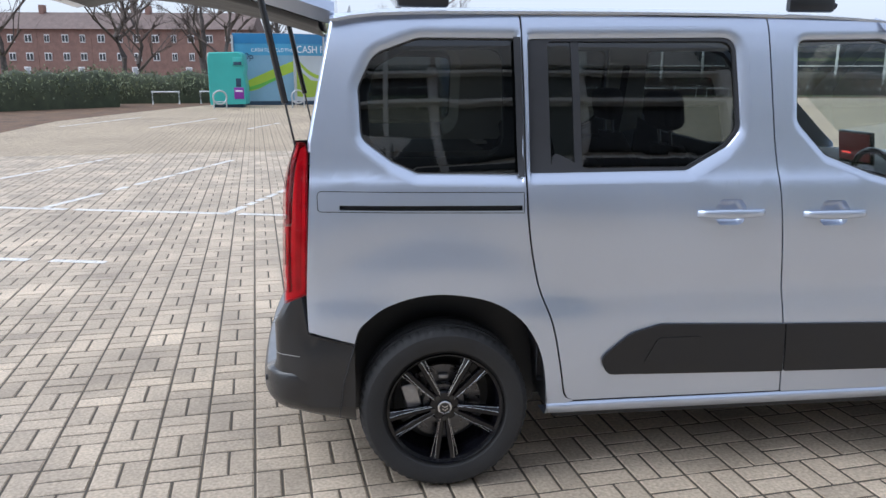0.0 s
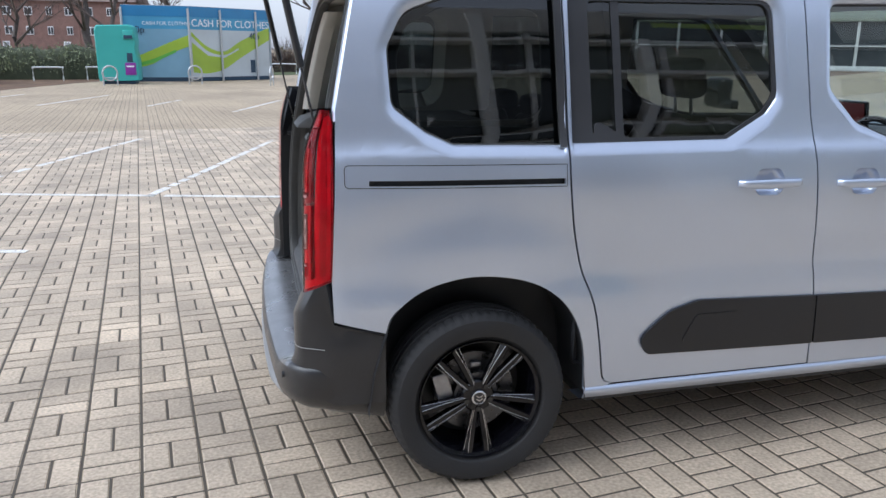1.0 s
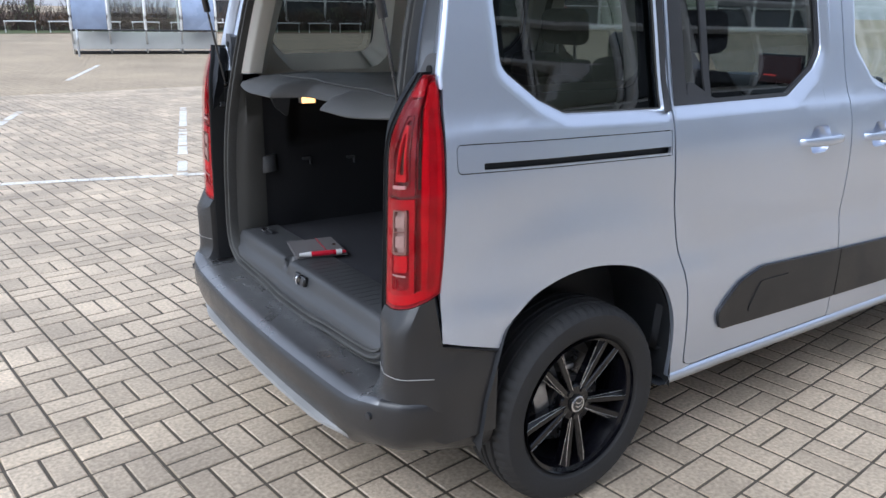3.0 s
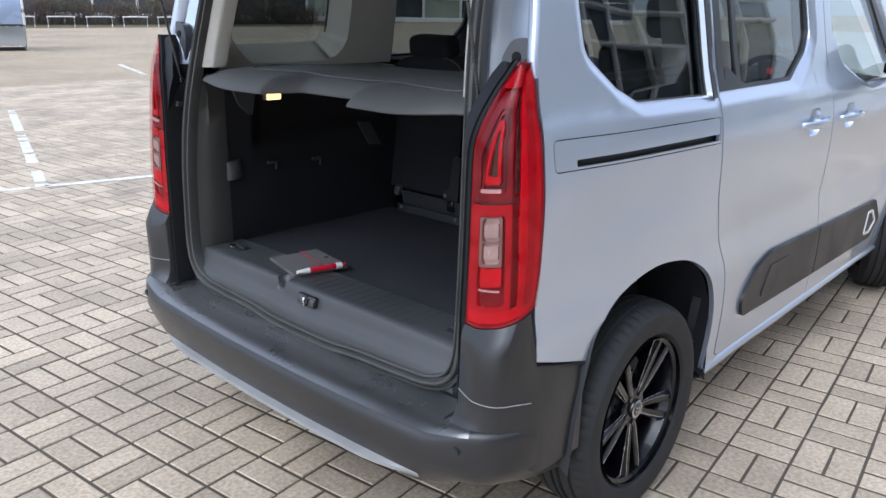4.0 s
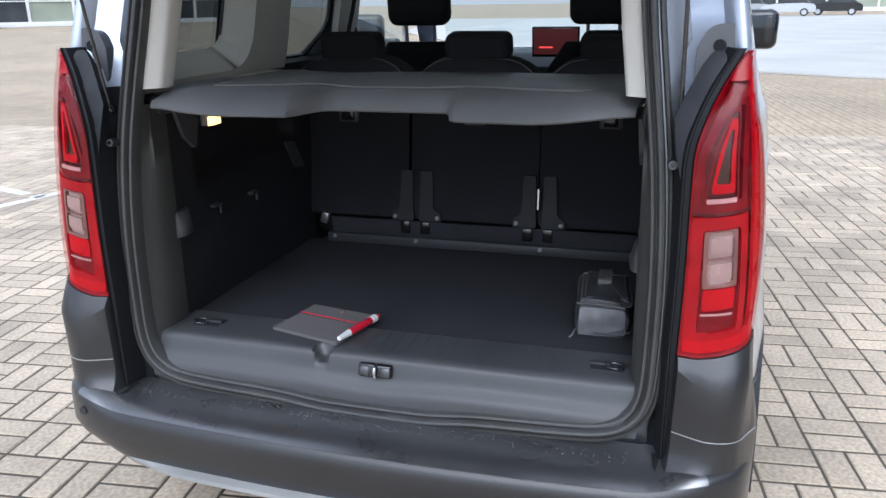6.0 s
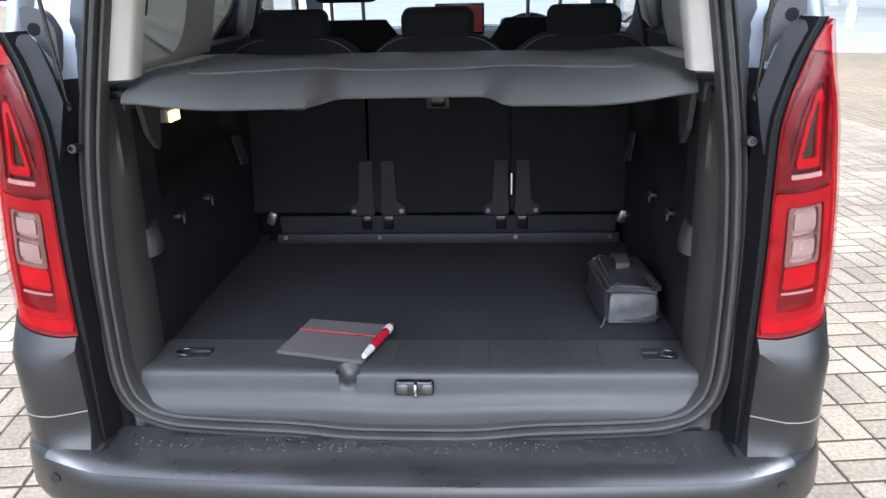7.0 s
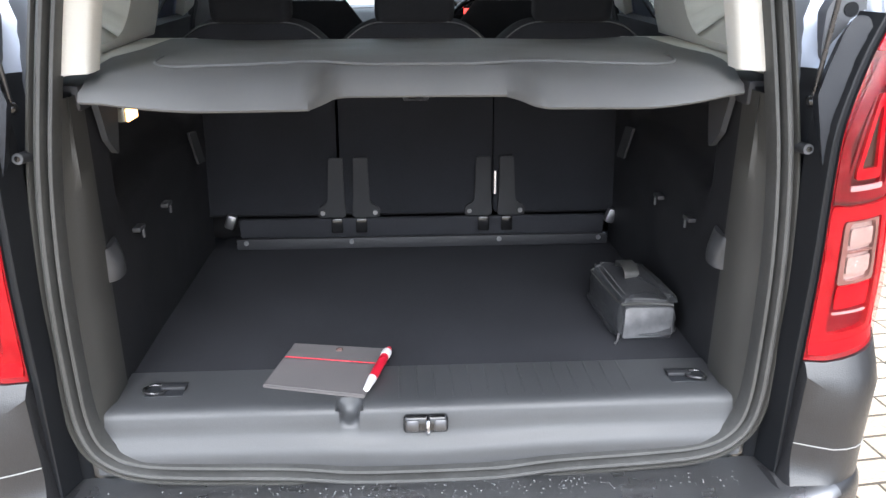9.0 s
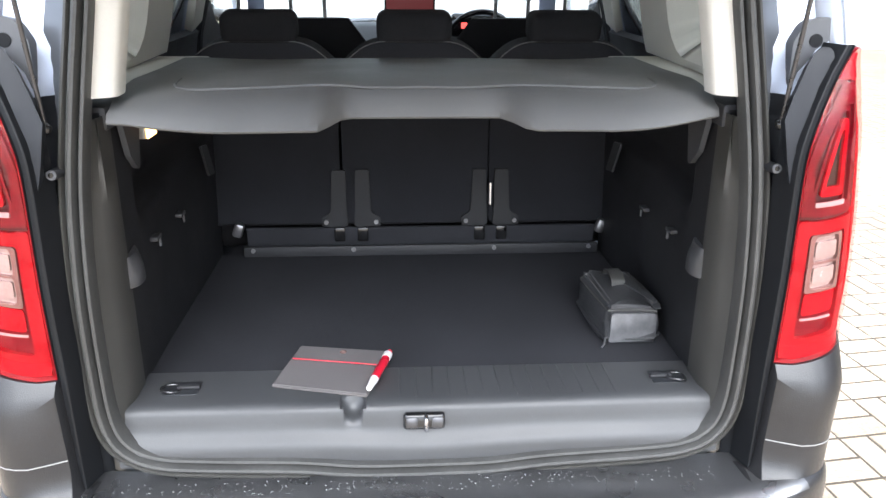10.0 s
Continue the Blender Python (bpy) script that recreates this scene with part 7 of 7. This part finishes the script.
def parked_car(x, y, turn, m, label):
    c = thing("parked_car", label, "car", (x, y, 0), turn, "parked cars")
    prof_c = [(-2.1, 0.35), (-2.15, 0.75), (-1.9, 0.98), (-1.2, 1.05), (1.0, 1.02), (1.9, 0.88), (2.12, 0.65), (2.08, 0.32)]
    loft("body", [[(px, yy, pz) for px, pz in prof_c] for yy in (-0.88, -0.84, 0.84, 0.88)], m, c, closed=True, caps=True)
    cab = [(-1.75, 1.0), (-1.25, 1.46), (0.15, 1.48), (1.0, 1.0)]
    loft("cabin", [[(px * (0.97 if abs(yy) > 0.7 else 1), yy, pz) for px, pz in cab] for yy in (-0.76, -0.62, 0.62, 0.76)], WINDOWDARK, c, "dark glazed cabin", closed=True, caps=True)
    for wx in (-1.3, 1.3):
        for s in (-1, 1):
            w = cyl("tyre", (wx, s * 0.68, 0.32), (wx, s * 0.90, 0.32), 0.32, TYRE, c, n=24)
            cyl("rim", (wx, s * 0.88, 0.32), (wx, s * 0.905, 0.32), 0.20, GALV, w, n=16)


parked_car(72, -9.5, 80, GALV, "silver hatchback parked far off by a building")
parked_car(73, -6.0, 82, GREYWALL, "grey hatchback parked far off by a building")
parked_car(74, -13.5, 78, GLOSSBLACK, "black hatchback parked far off by a building")
lp = thing("lamp_post", "white-painted steel post beside the road", "post", (20.6, -10.2, 0))
cyl("pole", (0, 0, 0), (0, 0, 6.0), 0.09, WHITEFRAME, lp)
cyl("base", (0, 0, 0), (0, 0, 0.5), 0.14, WHITEFRAME, lp)

# ---- paving blocks ----
pavement = thing("pavement", "basket-weave pavement of weathered buff concrete blocks", "pavement", kind="structure")
near_blocks, far_blocks = [], []
for i in range(-29, 38):
    for j in range(-27, 56):
        for h in (-1, 1):
            if (i + j) % 2 == 0:
                u, v, a = MOD_U * (i + 0.5), MOD_V * (j + 0.5 + h * 0.25), 0
            else:
                u, v, a = MOD_U * (i + 0.5 + h * 0.25), MOD_V * (j + 0.5), 90
            x, y = pave_xy(u, v)
            d = math.hypot(x + 1.35, y + 1.2)
            (near_blocks if d < 2.2 else far_blocks).append((d, x, y, a))
near_blocks.sort()
far_blocks += near_blocks[300:]
near_blocks = near_blocks[:300]
shapes = [block_mesh(k) for k in range(8)]
datas = []
for v, f in shapes:
    me = bpy.data.meshes.new("paving_block")
    me.from_pydata(v, [], f)
    me.materials.append(BLOCK)
    datas.append(me)
rb = random.Random(3)
for k, (d, x, y, a) in enumerate(near_blocks):
    o = new("paving_block", datas[k % 8])
    o.parent = pavement
    o.matrix_basis = pose(x, y, rb.uniform(-0.0016, 0.0), rb.uniform(-0.3, 0.3), rb.uniform(-0.3, 0.3), PAVE_TURN + a + rb.uniform(-0.9, 0.9) + (180 if rb.random() < 0.5 else 0))
allv, allf = [], []
arr = [np.array(v) for v, f in shapes]
fac = shapes[0][1]
for k, (d, x, y, a) in enumerate(far_blocks):
    th = radians(PAVE_TURN + a + rb.uniform(-0.9, 0.9) + (180 if rb.random() < 0.5 else 0))
    c, s = math.cos(th), math.sin(th)
    p = arr[k % 8] @ np.array([[c, s, 0], [-s, c, 0], [0, 0, 1]]) + (x, y, rb.uniform(-0.0018, 0.0))
    base = 12 * k
    allv.append(p)
    allf += [tuple(base + q for q in face) for face in fac]
me = bpy.data.meshes.new("paving_field")
me.from_pydata([tuple(p) for p in np.concatenate(allv)], [], allf)
me.materials.append(BLOCKS)
field = new("paving_field", me)
field.parent = pavement
tagged(field, "further blocks of the pavement", kind="stuff")
